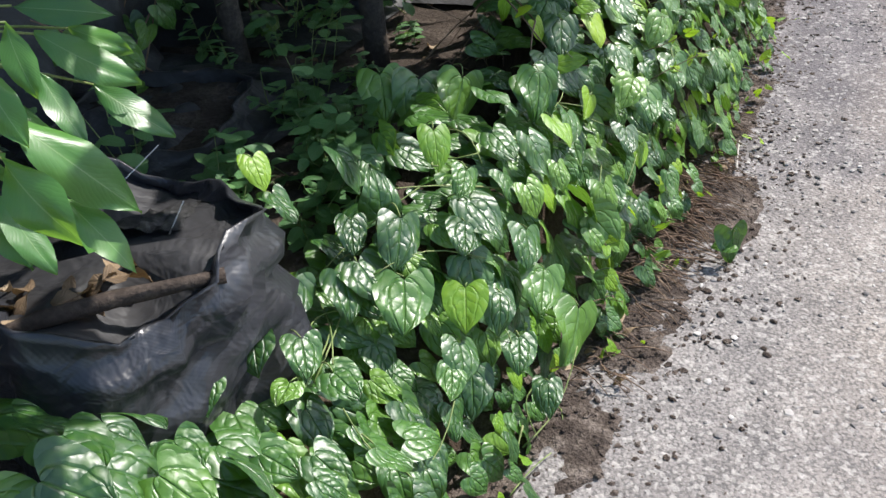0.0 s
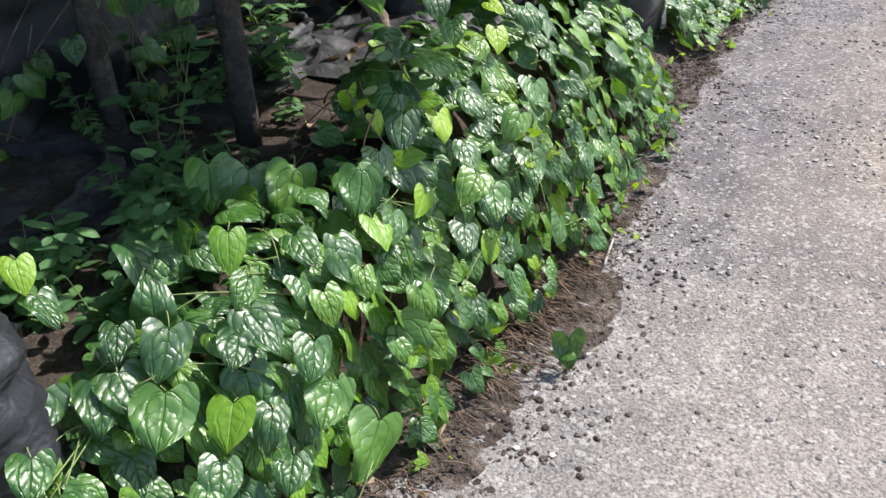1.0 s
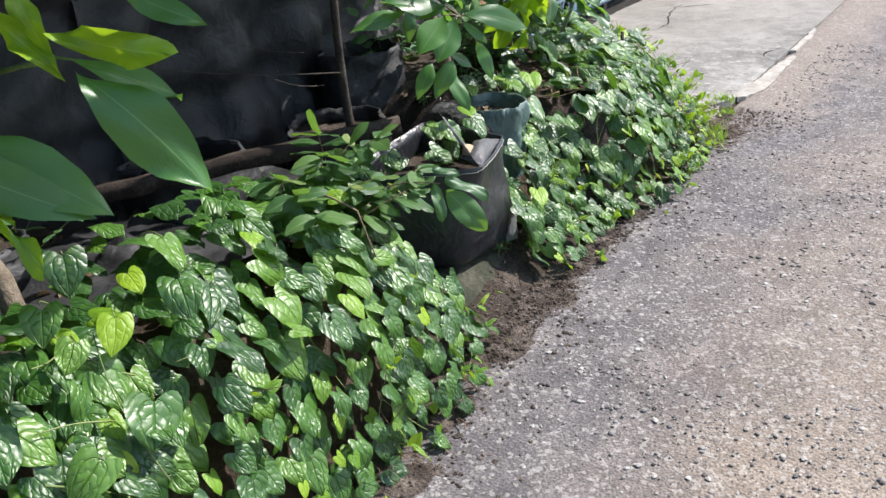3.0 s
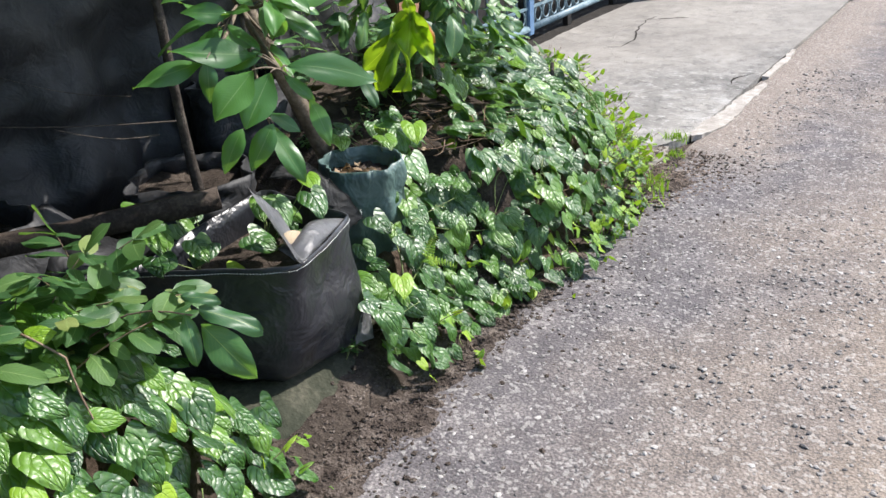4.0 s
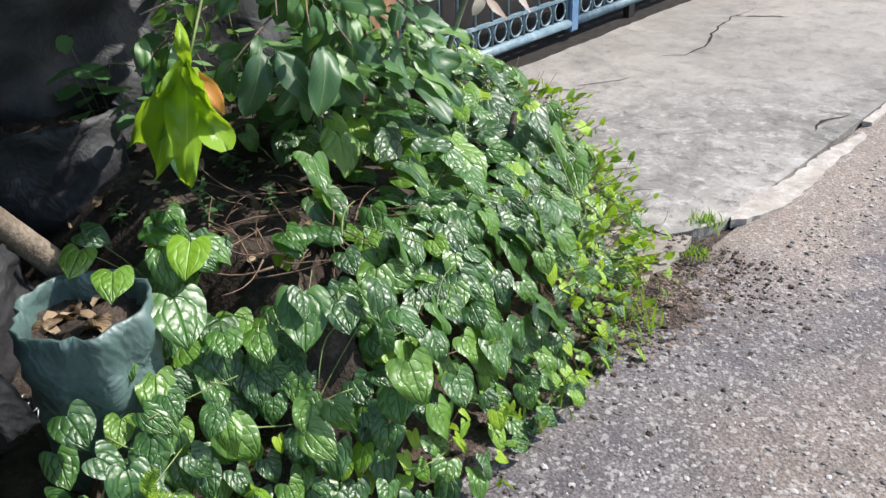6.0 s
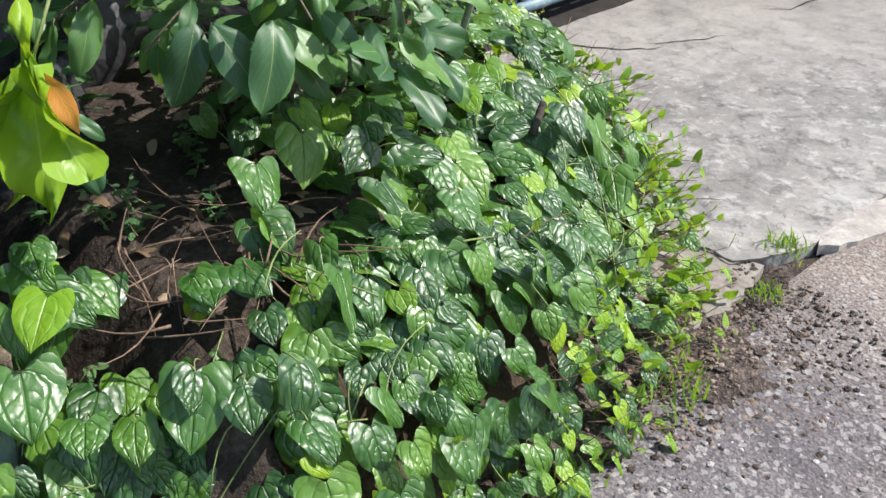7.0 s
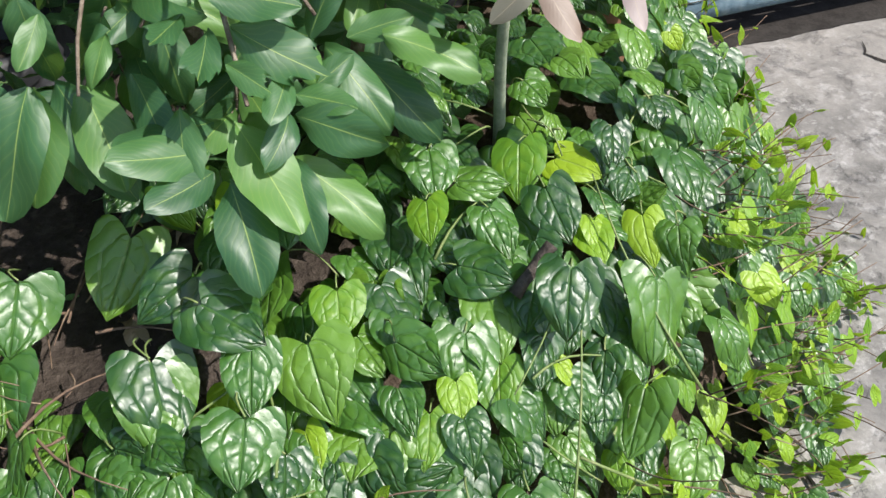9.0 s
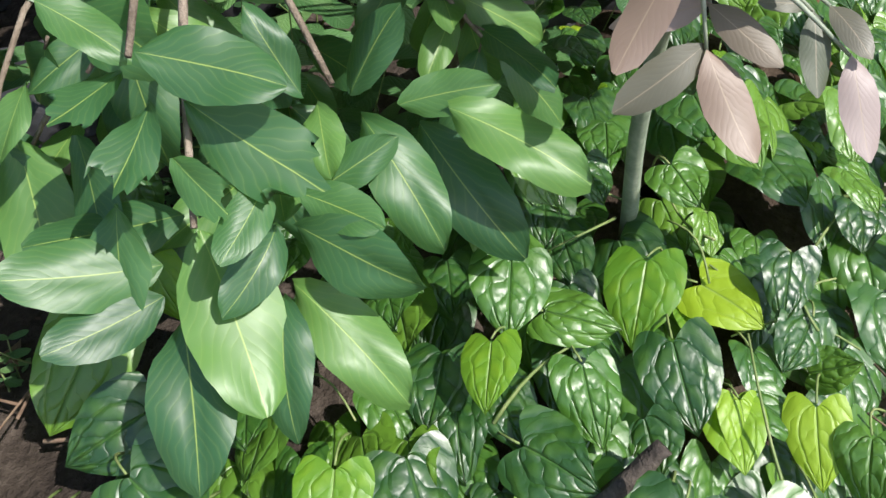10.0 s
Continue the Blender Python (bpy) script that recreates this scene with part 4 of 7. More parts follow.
setting("added_back_wall", _bm, SHADED_WALL, "added dark wall beyond the fence, out of view")
_bm = bmesh.new()
box(_bm, -4.4, -1.85, -6.0, 6.1, 2.45, 2.55)
setting("added_shade_roof", _bm, DARK_IRON, "added unseen roof that shades the planting bed")

# ---- grow bags and clutter ----


def grow_bag(name, cx, cy, z0, height, half, turn, label, material, square=0.75, lean=(0, 0), rim=None, fill=0.8, stitched=True, wrinkle=0.012, flare=1.0, seed=0, dip=None, filler=None):
    """A soft planting bag: a rounded square sack with a folded rim, earth inside and a stitched seam."""
    root = thing(name, cx, cy, z0, label, "grow bag")
    bm = bmesh.new()
    uv = bm.loops.layers.uv.new("UVMap")
    sides, levels = 40, 16

    def radius(a):
        c, s = abs(math.cos(a)), abs(math.sin(a))
        p = 2 + 4 * square
        return half / ((c ** p + s ** p) ** (1 / p))

    def spot(a, k, inner=0.0):
        t = a + math.radians(turn) - math.pi / 4
        up = height * (1 + (dip(t) if dip else 0.0) * max(0.0, k - 0.5) * 2)
        bulge = 1.0 + (0.10 - 0.15 * k) * flare + 0.03 * math.sin(k * math.pi) - 0.12 * max(0.0, 0.10 - k) / 0.10
        r = radius(a) * bulge - inner
        w = wrinkle * (wild(a * 1.5, k * 3, 1.3, seed) + 0.8 * wild(a * 4, k * 7 + a, 1.2, seed + 3)) * (0.4 + k)
        r += w
        return Vector((cx + r * math.cos(t) + lean[0] * k, cy + r * math.sin(t) + lean[1] * k, z0 + up * k))

    rings = []
    for i in range(levels + 1):
        rings.append([bm.verts.new(spot(j * math.tau / sides, i / levels)) for j in range(sides)])
    for inner, k in ((0.006, 1.0), (0.010, 0.93), (0.014, fill)):
        rings.append([bm.verts.new(spot(j * math.tau / sides, k, inner)) for j in range(sides)])
    for i, (a, b) in enumerate(zip(rings, rings[1:])):
        for j in range(sides):
            f = bm.faces.new((a[j], a[(j + 1) % sides], b[(j + 1) % sides], b[j]))
            for loop, (du, dv) in zip(f.loops, ((j, i), (j + 1, i), (j + 1, i + 1), (j, i + 1))):
                loop[uv].uv = (du / sides, dv / levels * 0.3)
    bm.faces.new(rings[0][::-1])
    part("sack", bm, material, root)
    bm = bmesh.new()
    c = bm.verts.new((cx + lean[0] * fill, cy + lean[1] * fill, z0 + height * fill + 0.01))
    mids = [[bm.verts.new(spot(j * math.tau / sides, fill, 0.008 + half * 0.45 * h).lerp(c.co, 0.0) + Vector((0, 0, 0.015 * wild(j, h, 0.8, seed)))) for j in range(sides)] for h in (0, 1)]
    for j in range(sides):
        bm.faces.new((mids[0][j], mids[0][(j + 1) % sides], mids[1][(j + 1) % sides], mids[1][j]))
        bm.faces.new((mids[1][j], mids[1][(j + 1) % sides], c))
    part("earth_fill", bm, filler or SHADED_SOIL, root, "sunken dark filling")
    if stitched:
        bm = bmesh.new()
        n = 150
        for j in range(n):
            a = j * math.tau / n
            p, q = spot(a, 0.955), spot(a + 0.55 * math.tau / n, 0.955)
            out = Vector((math.cos(a + math.radians(turn) - math.pi / 4), math.sin(a + math.radians(turn) - math.pi / 4), 0)) * 0.002
            tube(bm, [p + out, q + out], 0.0013, sides=4)
        part("stitching", bm, THREAD, root, "white stitched seam")
    return root



def strip(name, points, wide, material, parent, label="", seed=0, taper=0.0):
    """A crumpled ribbon of fabric with two faces."""
    bm = bmesh.new()
    uv = bm.loops.layers.uv.new("UVMap")
    rows = []
    n, m = 24, 6
    for i in range(n + 1):
        k = i / n * (len(points) - 1)
        a = min(int(k), len(points) - 2)
        p = Vector(points[a][0]).lerp(Vector(points[a + 1][0]), k - a)
        side = Vector(points[a][1]).lerp(Vector(points[a + 1][1]), k - a).normalized()
        rows.append([bm.verts.new(p + side * wide * (1 - taper * i / n) * (j / m - 0.5) + Vector((0, 0, 0.012 * wild(i * 0.5, j * 0.9, 1.0, seed)))) for j in range(m + 1)])
    for i in range(n):
        for j in range(m):
            f = bm.faces.new((rows[i][j], rows[i + 1][j], rows[i + 1][j + 1], rows[i][j + 1]))
            for loop, (du, dv) in zip(f.loops, ((i, j), (i + 1, j), (i + 1, j + 1), (i, j + 1))):
                loop[uv].uv = (du / n * 0.6, dv / m * 0.15)
    bmesh.ops.solidify(bm, geom=bm.faces[:], thickness=0.004)
    return part(name, bm, material, parent, label)


def rounded(corners, count, soft):
    """A closed outline through the corners, with its corners rounded off."""
    pts = [Vector(c) for c in corners]
    ring = []
    for a, b in zip(pts, pts[1:] + pts[:1]):
        ring += [a.lerp(b, i / count) for i in range(count)]
    for _ in range(soft):
        ring = [(ring[i - 1] + ring[i] * 2 + ring[(i + 1) % len(ring)]) / 4 for i in range(len(ring))]
    return ring


def slumped_bag(label, foot, rim, fill, seed, bulge=0.03, soft=3):
    """A limp square sack with flat sides between a foot and a rim outline."""
    cx, cy = sum(p[0] for p in foot) / len(foot), sum(p[1] for p in foot) / len(foot)
    root = thing("grow_bag", cx, cy, foot[0][2], label, "grow bag")
    low, high = rounded(foot, 14, 4), rounded(rim, 14, soft)
    n, levels = len(low), 22
    bm = bmesh.new()
    uv = bm.loops.layers.uv.new("UVMap")

    def spot(j, k, inner=0.0):
        p = low[j % n].lerp(high[j % n], k)
        out = Vector((p.x - cx, p.y - cy, 0)).normalized()
        swell = bulge * math.sin(math.pi * min(1.0, k * 1.15) ** 0.75) - 0.03 * max(0.0, 0.08 - k) / 0.08
        crease = 0.012 * wild(j * 0.25, k * 3.5, 1.0, seed) + 0.006 * wild(j * 0.6 + k * 5, k * 8, 1.0, seed + 2)
        return p + out * (swell + crease - inner)

    rings = [[bm.verts.new(spot(j, i / levels)) for j in range(n)] for i in range(levels + 1)]
    rings += [[bm.verts.new(spot(j, k, d)) for j in range(n)] for k, d in ((1.0, 0.005), (0.9, 0.012), (fill, 0.016))]
    for i, (a, b) in enumerate(zip(rings, rings[1:])):
        for j in range(n):
            f = bm.faces.new((a[j], a[(j + 1) % n], b[(j + 1) % n], b[j]))
            for loop, (du, dv) in zip(f.loops, ((j, i), (j + 1, i), (j + 1, i + 1), (j, i + 1))):
                loop[uv].uv = (du / n, dv / levels * 0.3)
    bm.faces.new(rings[0][::-1])
    part("sack", bm, BLACK_BAG, root)
    bm = bmesh.new()
    c = bm.verts.new((cx, cy, spot(0, fill).z + 0.015))
    ring = [bm.verts.new(spot(j, fill, 0.010)) for j in range(n)]
    for j in range(n):
        bm.faces.new((ring[j], ring[(j + 1) % n], c))
    part("earth_fill", bm, SHADED_SOIL, root, "sunken dark filling")
    bm = bmesh.new()
    for j in range(n):
        for h in range(4):
            a, b = spot(j, 0.965).lerp(spot(j + 1, 0.965), h / 4), spot(j, 0.965).lerp(spot(j + 1, 0.965), h / 4 + 0.14)
            o = Vector((a.x - cx, a.y - cy, 0)).normalized() * 0.002
            tube(bm, [a + o, b + o], 0.0011, sides=4)
    part("stitching", bm, THREAD, root, "white stitched seam")
    return root


def flap(name, a, b, c, d, material, parent, label, puff=0.012, seed=0):
    """A limp four-cornered piece of bag fabric with a swell and creases."""
    bm = bmesh.new()
    uv = bm.loops.layers.uv.new("UVMap")
    a, b, c, d = Vector(a), Vector(b), Vector(c), Vector(d)
    up = (b - a).cross(d - a).normalized()
    m = 10
    grid = [[bm.verts.new(a.lerp(b, i / m).lerp(d.lerp(c, i / m), j / m) + up * (puff * math.sin(math.pi * i / m) * math.sin(math.pi * j / m) + 0.006 * wild(i * 0.45, j * 0.45, 1.0, seed))) for j in range(m + 1)] for i in range(m + 1)]
    for i in range(m):
        for j in range(m):
            f = bm.faces.new((grid[i][j], grid[i + 1][j], grid[i + 1][j + 1], grid[i][j + 1]))
            for loop, (du, dv) in zip(f.loops, ((i, j), (i + 1, j), (i + 1, j + 1), (i, j + 1))):
                loop[uv].uv = (du / m * 0.2, dv / m * 0.2)
    bmesh.ops.solidify(bm, geom=bm.faces[:], thickness=0.003)
    return part(name, bm, material, parent, label)


black_bag = slumped_bag("limp black woven plastic grow bag with white seam on kerb",
                        [(-0.660, 3.57, 0.112), (-0.625, 3.84, 0.108), (-1.0, 3.88, 0.112), (-1.02, 3.42, 0.112)],
                        [(-0.565, 3.59, 0.478), (-0.645, 3.87, 0.485), (-0.97, 3.88, 0.50), (-0.99, 3.40, 0.448)], 0.74, 1, 0.022, 2)
flap("flap", (-0.578, 3.60, 0.476), (-0.735, 3.615, 0.642), (-0.72, 3.69, 0.55), (-0.63, 3.67, 0.475), SUNLIT_LINING, black_bag, "upright grey-lined corner flap, sun sheen in its colour", 0.01, 3)
flap("fold", (-0.572, 3.60, 0.476), (-0.645, 3.85, 0.482), (-0.72, 3.82, 0.480), (-0.66, 3.61, 0.495), SUNLIT_LINING, black_bag, "shiny grey lining folded outwards, sun sheen in its colour", 0.03, 7)
flap("corner", (-0.615, 3.875, 0.25), (-0.600, 3.855, 0.125), (-0.607, 3.785, 0.140), (-0.617, 3.83, 0.205), SUNLIT_LINING, black_bag, "pale bottom corner", 0.006, 11)
grow_bag("grow_bag", -0.915, 4.235, 0.07, 0.41, 0.118, 10, "grey-green woven plastic grow bag with crumpled rim", GREEN_BAG, 0.15, (0.02, 0.0), seed=5, fill=0.86, stitched=False, wrinkle=0.016, flare=-0.4)
lane_bag = grow_bag("grow_bag", -1.00, 0.70, 0.28, 0.30, 0.225, 30, "slumped black woven grow bag with a stick lying on it", BLACK_BAG, 0.6, (0.0, 0.02), seed=9, fill=0.90, wrinkle=0.04, filler=SHADED_BLACK, stitched=False, dip=lambda t: 0.10 * math.sin(3 * t) + 0.06 * math.sin(5 * t + 1))
_bm = bmesh.new()
for a, b in (((-1.031, 0.908, 0.646), (-1.057, 0.829, 0.61)), ((-0.934, 0.84, 0.592), (-0.938, 0.768, 0.535))):
    for k in range(26):
        p = Vector(a).lerp(Vector(b), k / 26)
        tube(_bm, [p, p.lerp(Vector(b), 0.6 / (26 - k))], 0.0012, sides=4)
part("stitching", _bm, THREAD, lane_bag, "white stitched seam")
for x, y, z0, h, r, sd in ((-1.62, 3.35, 0.07, 0.40, 0.19, 11), (-1.58, 4.12, 0.07, 0.30, 0.20, 12), (-1.75, 2.55, 0.28, 0.16, 0.21, 13), (-1.62, 1.40, 0.24, 0.16, 0.26, 14), (-1.85, 4.65, 0.24, 0.3, 0.18, 15)):
    grow_bag("grow_bag", x, y, z0, h, r, sd * 37, "dusty black plastic grow bag, coloured darker for the shade", SHADED_BLACK, 0.4, seed=sd, fill=0.8, stitched=False, wrinkle=0.03)

NET_PATH = [((-0.98, 3.95, 0.53), (0.2, 0.8, 0.56)), ((-0.92, 3.99, 0.52), (0.2, 0.8, 0.56)), ((-0.86, 4.01, 0.475), (0.25, 0.8, 0.5)), ((-0.81, 4.03, 0.42), (0.3, 0.8, 0.4)), ((-0.78, 4.04, 0.36), (0.3, 0.8, 0.3))]
netting = thing("netting", -0.80, 3.98, 0.46, "folded grey-black shade netting between two grow bags", "netting")
strip("net_strip", NET_PATH, 0.062, NETTING, netting, seed=2)
_bm = bmesh.new()
for k in range(22):
    p = Vector(NET_PATH[0][0]).lerp(Vector(NET_PATH[4][0]), k / 21) + Vector((0.006, 0.026, 0.02))
    tube(_bm, [p, p + Vector((rng.uniform(-0.006, 0.006), rng.uniform(0.004, 0.012), rng.uniform(0.006, 0.016)))], 0.0007, sides=4)
part("frayed_hem", _bm, THREAD, netting, "frayed pale threads", kind="stuff")
netting2 = thing("netting", -1.02, 0.78, 0.50, "grey netting scrap on the slumped grow bag", "netting")
strip("net_strip", [((-1.15, 0.72, 0.545), (0.3, -0.7, 0.2)), ((-1.03, 0.80, 0.56), (0.3, -0.7, 0.3)), ((-0.95, 0.86, 0.55), (0.3, -0.7, 0.1))], 0.13, NETTING, netting2, seed=4)

stick = thing("wooden_stick", -0.85, 0.60, 0.55, "rough brown stick lying across a grow bag", "stick")
_bm = bmesh.new()
tube(_bm, bend((-0.76, 0.725, 0.565), (-1.02, 0.40, 0.575), -0.01, 0.01, 8), 0.011, 0.015, 8, 0.22)
part("stick", _bm, OLD_WOOD, stick)


def cloth(x0, x1, y0, y1, z, rise, seed, label):
    """A crumpled sheet of black shade cloth lying on the bed."""
    root = thing("shade_cloth", (x0 + x1) / 2, (y0 + y1) / 2, z, label, "cloth")
    bm = bmesh.new()
    uv = bm.loops.layers.uv.new("UVMap")
    n, m = 34, 34
    rows = []
    for i in range(n + 1):
        row = []
        for j in range(m + 1):
            x, y = x0 + (x1 - x0) * i / n, y0 + (y1 - y0) * j / m
            edge = min(i, n - i, j, m - j) / 8
            x += 0.05 * wild(x, y, 3.0, seed)
            y += 0.05 * wild(x, y, 3.0, seed + 2)
            fold = abs(wild(x, y, 5.0, seed + 5)) * 0.8 + abs(wild(x, y, 11.0, seed + 8)) * 0.3
            row.append(bm.verts.new((x, y, max(bed_height(x, y) + 0.006, z + rise * (fold - 0.35) * min(1.0, edge) - 0.04 * max(0.0, 1 - edge)))))
        rows.append(row)
    for i in range(n):
        for j in range(m):
            f = bm.faces.new((rows[i][j], rows[i + 1][j], rows[i + 1][j + 1], rows[i][j + 1]))
            for loop, (du, dv) in zip(f.loops, ((i, j), (i + 1, j), (i + 1, j + 1), (i, j + 1))):
                loop[uv].uv = (du / n, dv / m)
    part("sheet", bm, SHADED_BLACK, root)
    return root


cloth(-2.05, -1.25, 1.05, 1.85, 0.38, 0.22, 1, "crumpled black shade cloth on the bed")
cloth(-1.75, -0.98, 2.48, 3.15, 0.36, 0.20, 7, "crumpled black plastic sheet behind the vine")
cloth(-2.05, -1.45, 2.0, 2.5, 0.36, 0.12, 12, "crumpled black shade cloth on the bed")
cloth(-2.0, -1.30, 2.95, 3.75, 0.34, 0.50, 21, "heaped black plastic sheet by the fence")
cloth(-1.9, -1.1, 3.25, 4.1, 0.14, 0.20, 15, "crumpled black plastic sheet between the bags")


def hanging_sheet(y0, y1, z0, z1, seed, label, material=SHADED_BLACK):
    """A limp black sheet added on the fence as dark backdrop, with downward folds."""
    root = thing("shade_cloth", -2.1, (y0 + y1) / 2, z1, label, "cloth")
    bm = bmesh.new()
    uv = bm.loops.layers.uv.new("UVMap")
    n, m = 60, 26
    rows = []
    for i in range(n + 1):
        row = []
        for j in range(m + 1):
            y, k = y0 + (y1 - y0) * i / n, j / m
            z = z0 + (z1 + 0.08 * wild(y, 0, 2.5, seed) - z0) * k
            x = -2.04 + 0.13 * (1.3 - k) * wild(y * 5.0, k * 1.5, 1.0, seed) + 0.09 * wild(y * 3, z * 5, 1.0, seed + 4) + 0.03 * wild(y * 12, z * 11, 1.0, seed + 6) + 0.10 * (1 - k) ** 2
            row.append(bm.verts.new((x, y + 0.04 * wild(y, z * 3, 2.0, seed + 8), z)))
        rows.append(row)
    for i in range(n):
        for j in range(m):
            f = bm.faces.new((rows[i][j], rows[i + 1][j], rows[i + 1][j + 1], rows[i][j + 1]))
            for loop, (du, dv) in zip(f.loops, ((i, j), (i + 1, j), (i + 1, j + 1), (i, j + 1))):
                loop[uv].uv = (du / n, dv / m)
    part("sheet", bm, material, root)
    return root


hanging_sheet(-1.2, 1.1, 0.30, 1.25, 3, "limp black cloth added on the fence as dark backdrop")
hanging_sheet(1.0, 3.5, 0.28, 1.18, 6, "limp black cloth added on the fence as dark backdrop")
hanging_sheet(3.35, 5.9, 0.12, 1.22, 9, "limp black plastic sheet hung on the fence")

board = thing("wooden_board", -1.2, 3.45, 0.44, "weathered wooden board resting behind the grow bags", "board")
_bm = bmesh.new()
_m = look((-0.94, 3.70, 0.545), (-1.62, 2.95, 0.46))
box(_bm, -0.015, 0.015, -0.028, 0.028, -1.17, 0.0, _m)
bmesh.ops.subdivide_edges(_bm, edges=[e for e in _bm.edges if e.calc_length() > 1], cuts=14)
for v in _bm.verts:
    v.co += Vector((0.006 * wild(v.co.y, v.co.z, 9), 0, 0.008 * wild(v.co.y, v.co.x, 8, 2)))
part("plank", _bm, OLD_WOOD, board)


def litter(count, where, meshes, size, seed, label):
    r = random.Random(seed)
    for _ in range(count):
        x, y, z = where(r)
        root = tagged(new("fallen_leaf", r.choice(meshes)), label, "fallen leaf", "fallen leaves")
        a = r.uniform(0, 6.28)
        k = size * r.uniform(0.6, 1.3)
        root.matrix_basis = basis((x, y, z + 0.12 * k), (math.cos(a), math.sin(a), r.uniform(-0.15, 0.1)), (r.uniform(-0.4, 0.4), r.uniform(-0.4, 0.4), 1), k)


def on_bed(r, x0, x1, y0, y1):
    x, y = r.uniform(x0, x1), r.uniform(y0, y1)
    return x, y, bed_height(x, y)


litter(40, lambda r: on_bed(r, -1.7, -0.95, 4.5, 5.1), DRY_SET, 0.06, 1, "dry brown fallen leaf on the soil")
litter(30, lambda r: on_bed(r, -1.8, -1.0, 2.4, 3.2), DRY_SET, 0.08, 2, "dry brown fallen leaf on the soil")
litter(14, lambda r: on_bed(r, -1.5, -1.0, 1.1, 2.2), DRY_SET, 0.06, 3, "dry brown fallen leaf on the soil")
litter(16, lambda r: (r.uniform(-1.08, -0.90), r.uniform(0.46, 0.66), 0.575), DRY_SET, 0.06, 11, "dry brown fallen leaf on the slumped bag")
litter(12, lambda r: (-0.905 + r.uniform(-0.06, 0.06), 4.235 + r.uniform(-0.06, 0.06), 0.43), DRY_SET, 0.06, 12, "dry brown fallen leaf in the green bag")
litter(8, lambda r: (r.uniform(-0.42, -0.3), r.uniform(1.2, 2.4), 0.02), DRY_SET, 0.05, 4, "dry curled leaf on the verge")
_root = tagged(new("fallen_leaf", DRY_SET[1]), "curled pale orange dry leaf on the grow bag", "fallen leaf")
_root.matrix_basis = basis((-0.66, 3.63, 0.505), (0.5, 0.8, 0.15), (0.3, -0.7, 0.7), 0.075, 1.6)
_root = tagged(new("fallen_leaf", DRY_SET[3]), "pale brown curled leaf on the verge", "fallen leaf")
_root.matrix_basis = basis((-0.40, 1.50, 0.03), (0.5, -0.9, 0.0), (0.5, 0, 0.9), 0.075)


def twigs(name, count, make, r0, r1, label, seed, material=TWIG):
    r = random.Random(seed)
    bm = bmesh.new()
    for _ in range(count):
        a, b, sag = make(r)
        tube(bm, bend(a, b, sag, r.uniform(-0.015, 0.015), 5), r.uniform(r0, r1), r0 * 0.6, 5)
    return tagged(new(name, mesh_of(bm, name, material)), label, "twigs", "", "stuff")


def verge_twig(r):
    """Roots and twigs that lie across the strip, from the vine to the lane."""
    y = r.gauss(1.95, 0.28) if r.random() < 0.75 else r.uniform(1.2, 3.2)
    x = r.uniform(-0.46, -0.32)
    n = r.uniform(0.04, 0.17) * (0.55 + 0.45 * math.exp(-((y - 1.95) / 0.4) ** 2))
    a = r.gauss(-0.15, 0.4)
    low = max(0.0, verge_height(x + n, y)) + 0.004
    return (x, y, max(0.0, verge_height(x, y)) + r.uniform(0.008, 0.04)), (x + n * math.cos(a), y + n * math.sin(a), low + r.uniform(0.0, 0.012)), -0.008


twigs("verge_twigs", 420, verge_twig, 0.001, 0.0027, "thin dry brown twigs and roots lying on the verge", 3)


def bed_twig(r):
    x, y = r.uniform(-1.15, -0.78), r.uniform(4.55, 4.95)
    n, a = r.uniform(0.08, 0.28), r.uniform(0, 6.28)
    return (x, y, 0.40 + r.uniform(0, 0.04)), (x + n * math.cos(a), y + n * math.sin(a) * 0.6, 0.40 + r.uniform(-0.01, 0.07)), r.uniform(-0.02, 0.02)


twigs("bed_twigs", 60, bed_twig, 0.001, 0.0032, "tangle of dry brown twigs on the soil", 4)
twigs("bare_branches", 3, lambda r: ((-1.45 + r.uniform(-0.1, 0.1), 3.9 + r.uniform(-0.1, 0.1), 0.5 + r.uniform(0, 0.25)), (-1.6 + r.uniform(-0.2, 0.3), 3.45 + r.uniform(-0.25, 0.25), 0.75 + r.uniform(-0.2, 0.2)), 0.02), 0.0012, 0.003, "bare thin branches in the shade", 6, DARK_AND_SHADED_BARK)
twigs("bed_stalks", 22, lambda r: ((r.uniform(-1.1, -0.85), r.uniform(1.75, 2.35), 0.36), (r.uniform(-1.05, -0.8), r.uniform(1.8, 2.3), r.uniform(0.42, 0.58)), r.uniform(-0.03, 0.03)), 0.001, 0.003, "pale dry stalks among the leaves", 8)
twigs("white_stick", 1, lambda r: ((-0.275, 2.20, 0.012), (-0.30, 2.36, 0.016), 0.0), 0.004, 0.0045, "pale peeled stick on the verge", 9, PALE_CEMENT)

# ---- betel vines ----


def bare(p):
    """The open patch of soil behind the corner vine."""
    return p.x < -0.80 - 0.35 * (p.y - 4.72) and 4.50 < p.y < 5.12


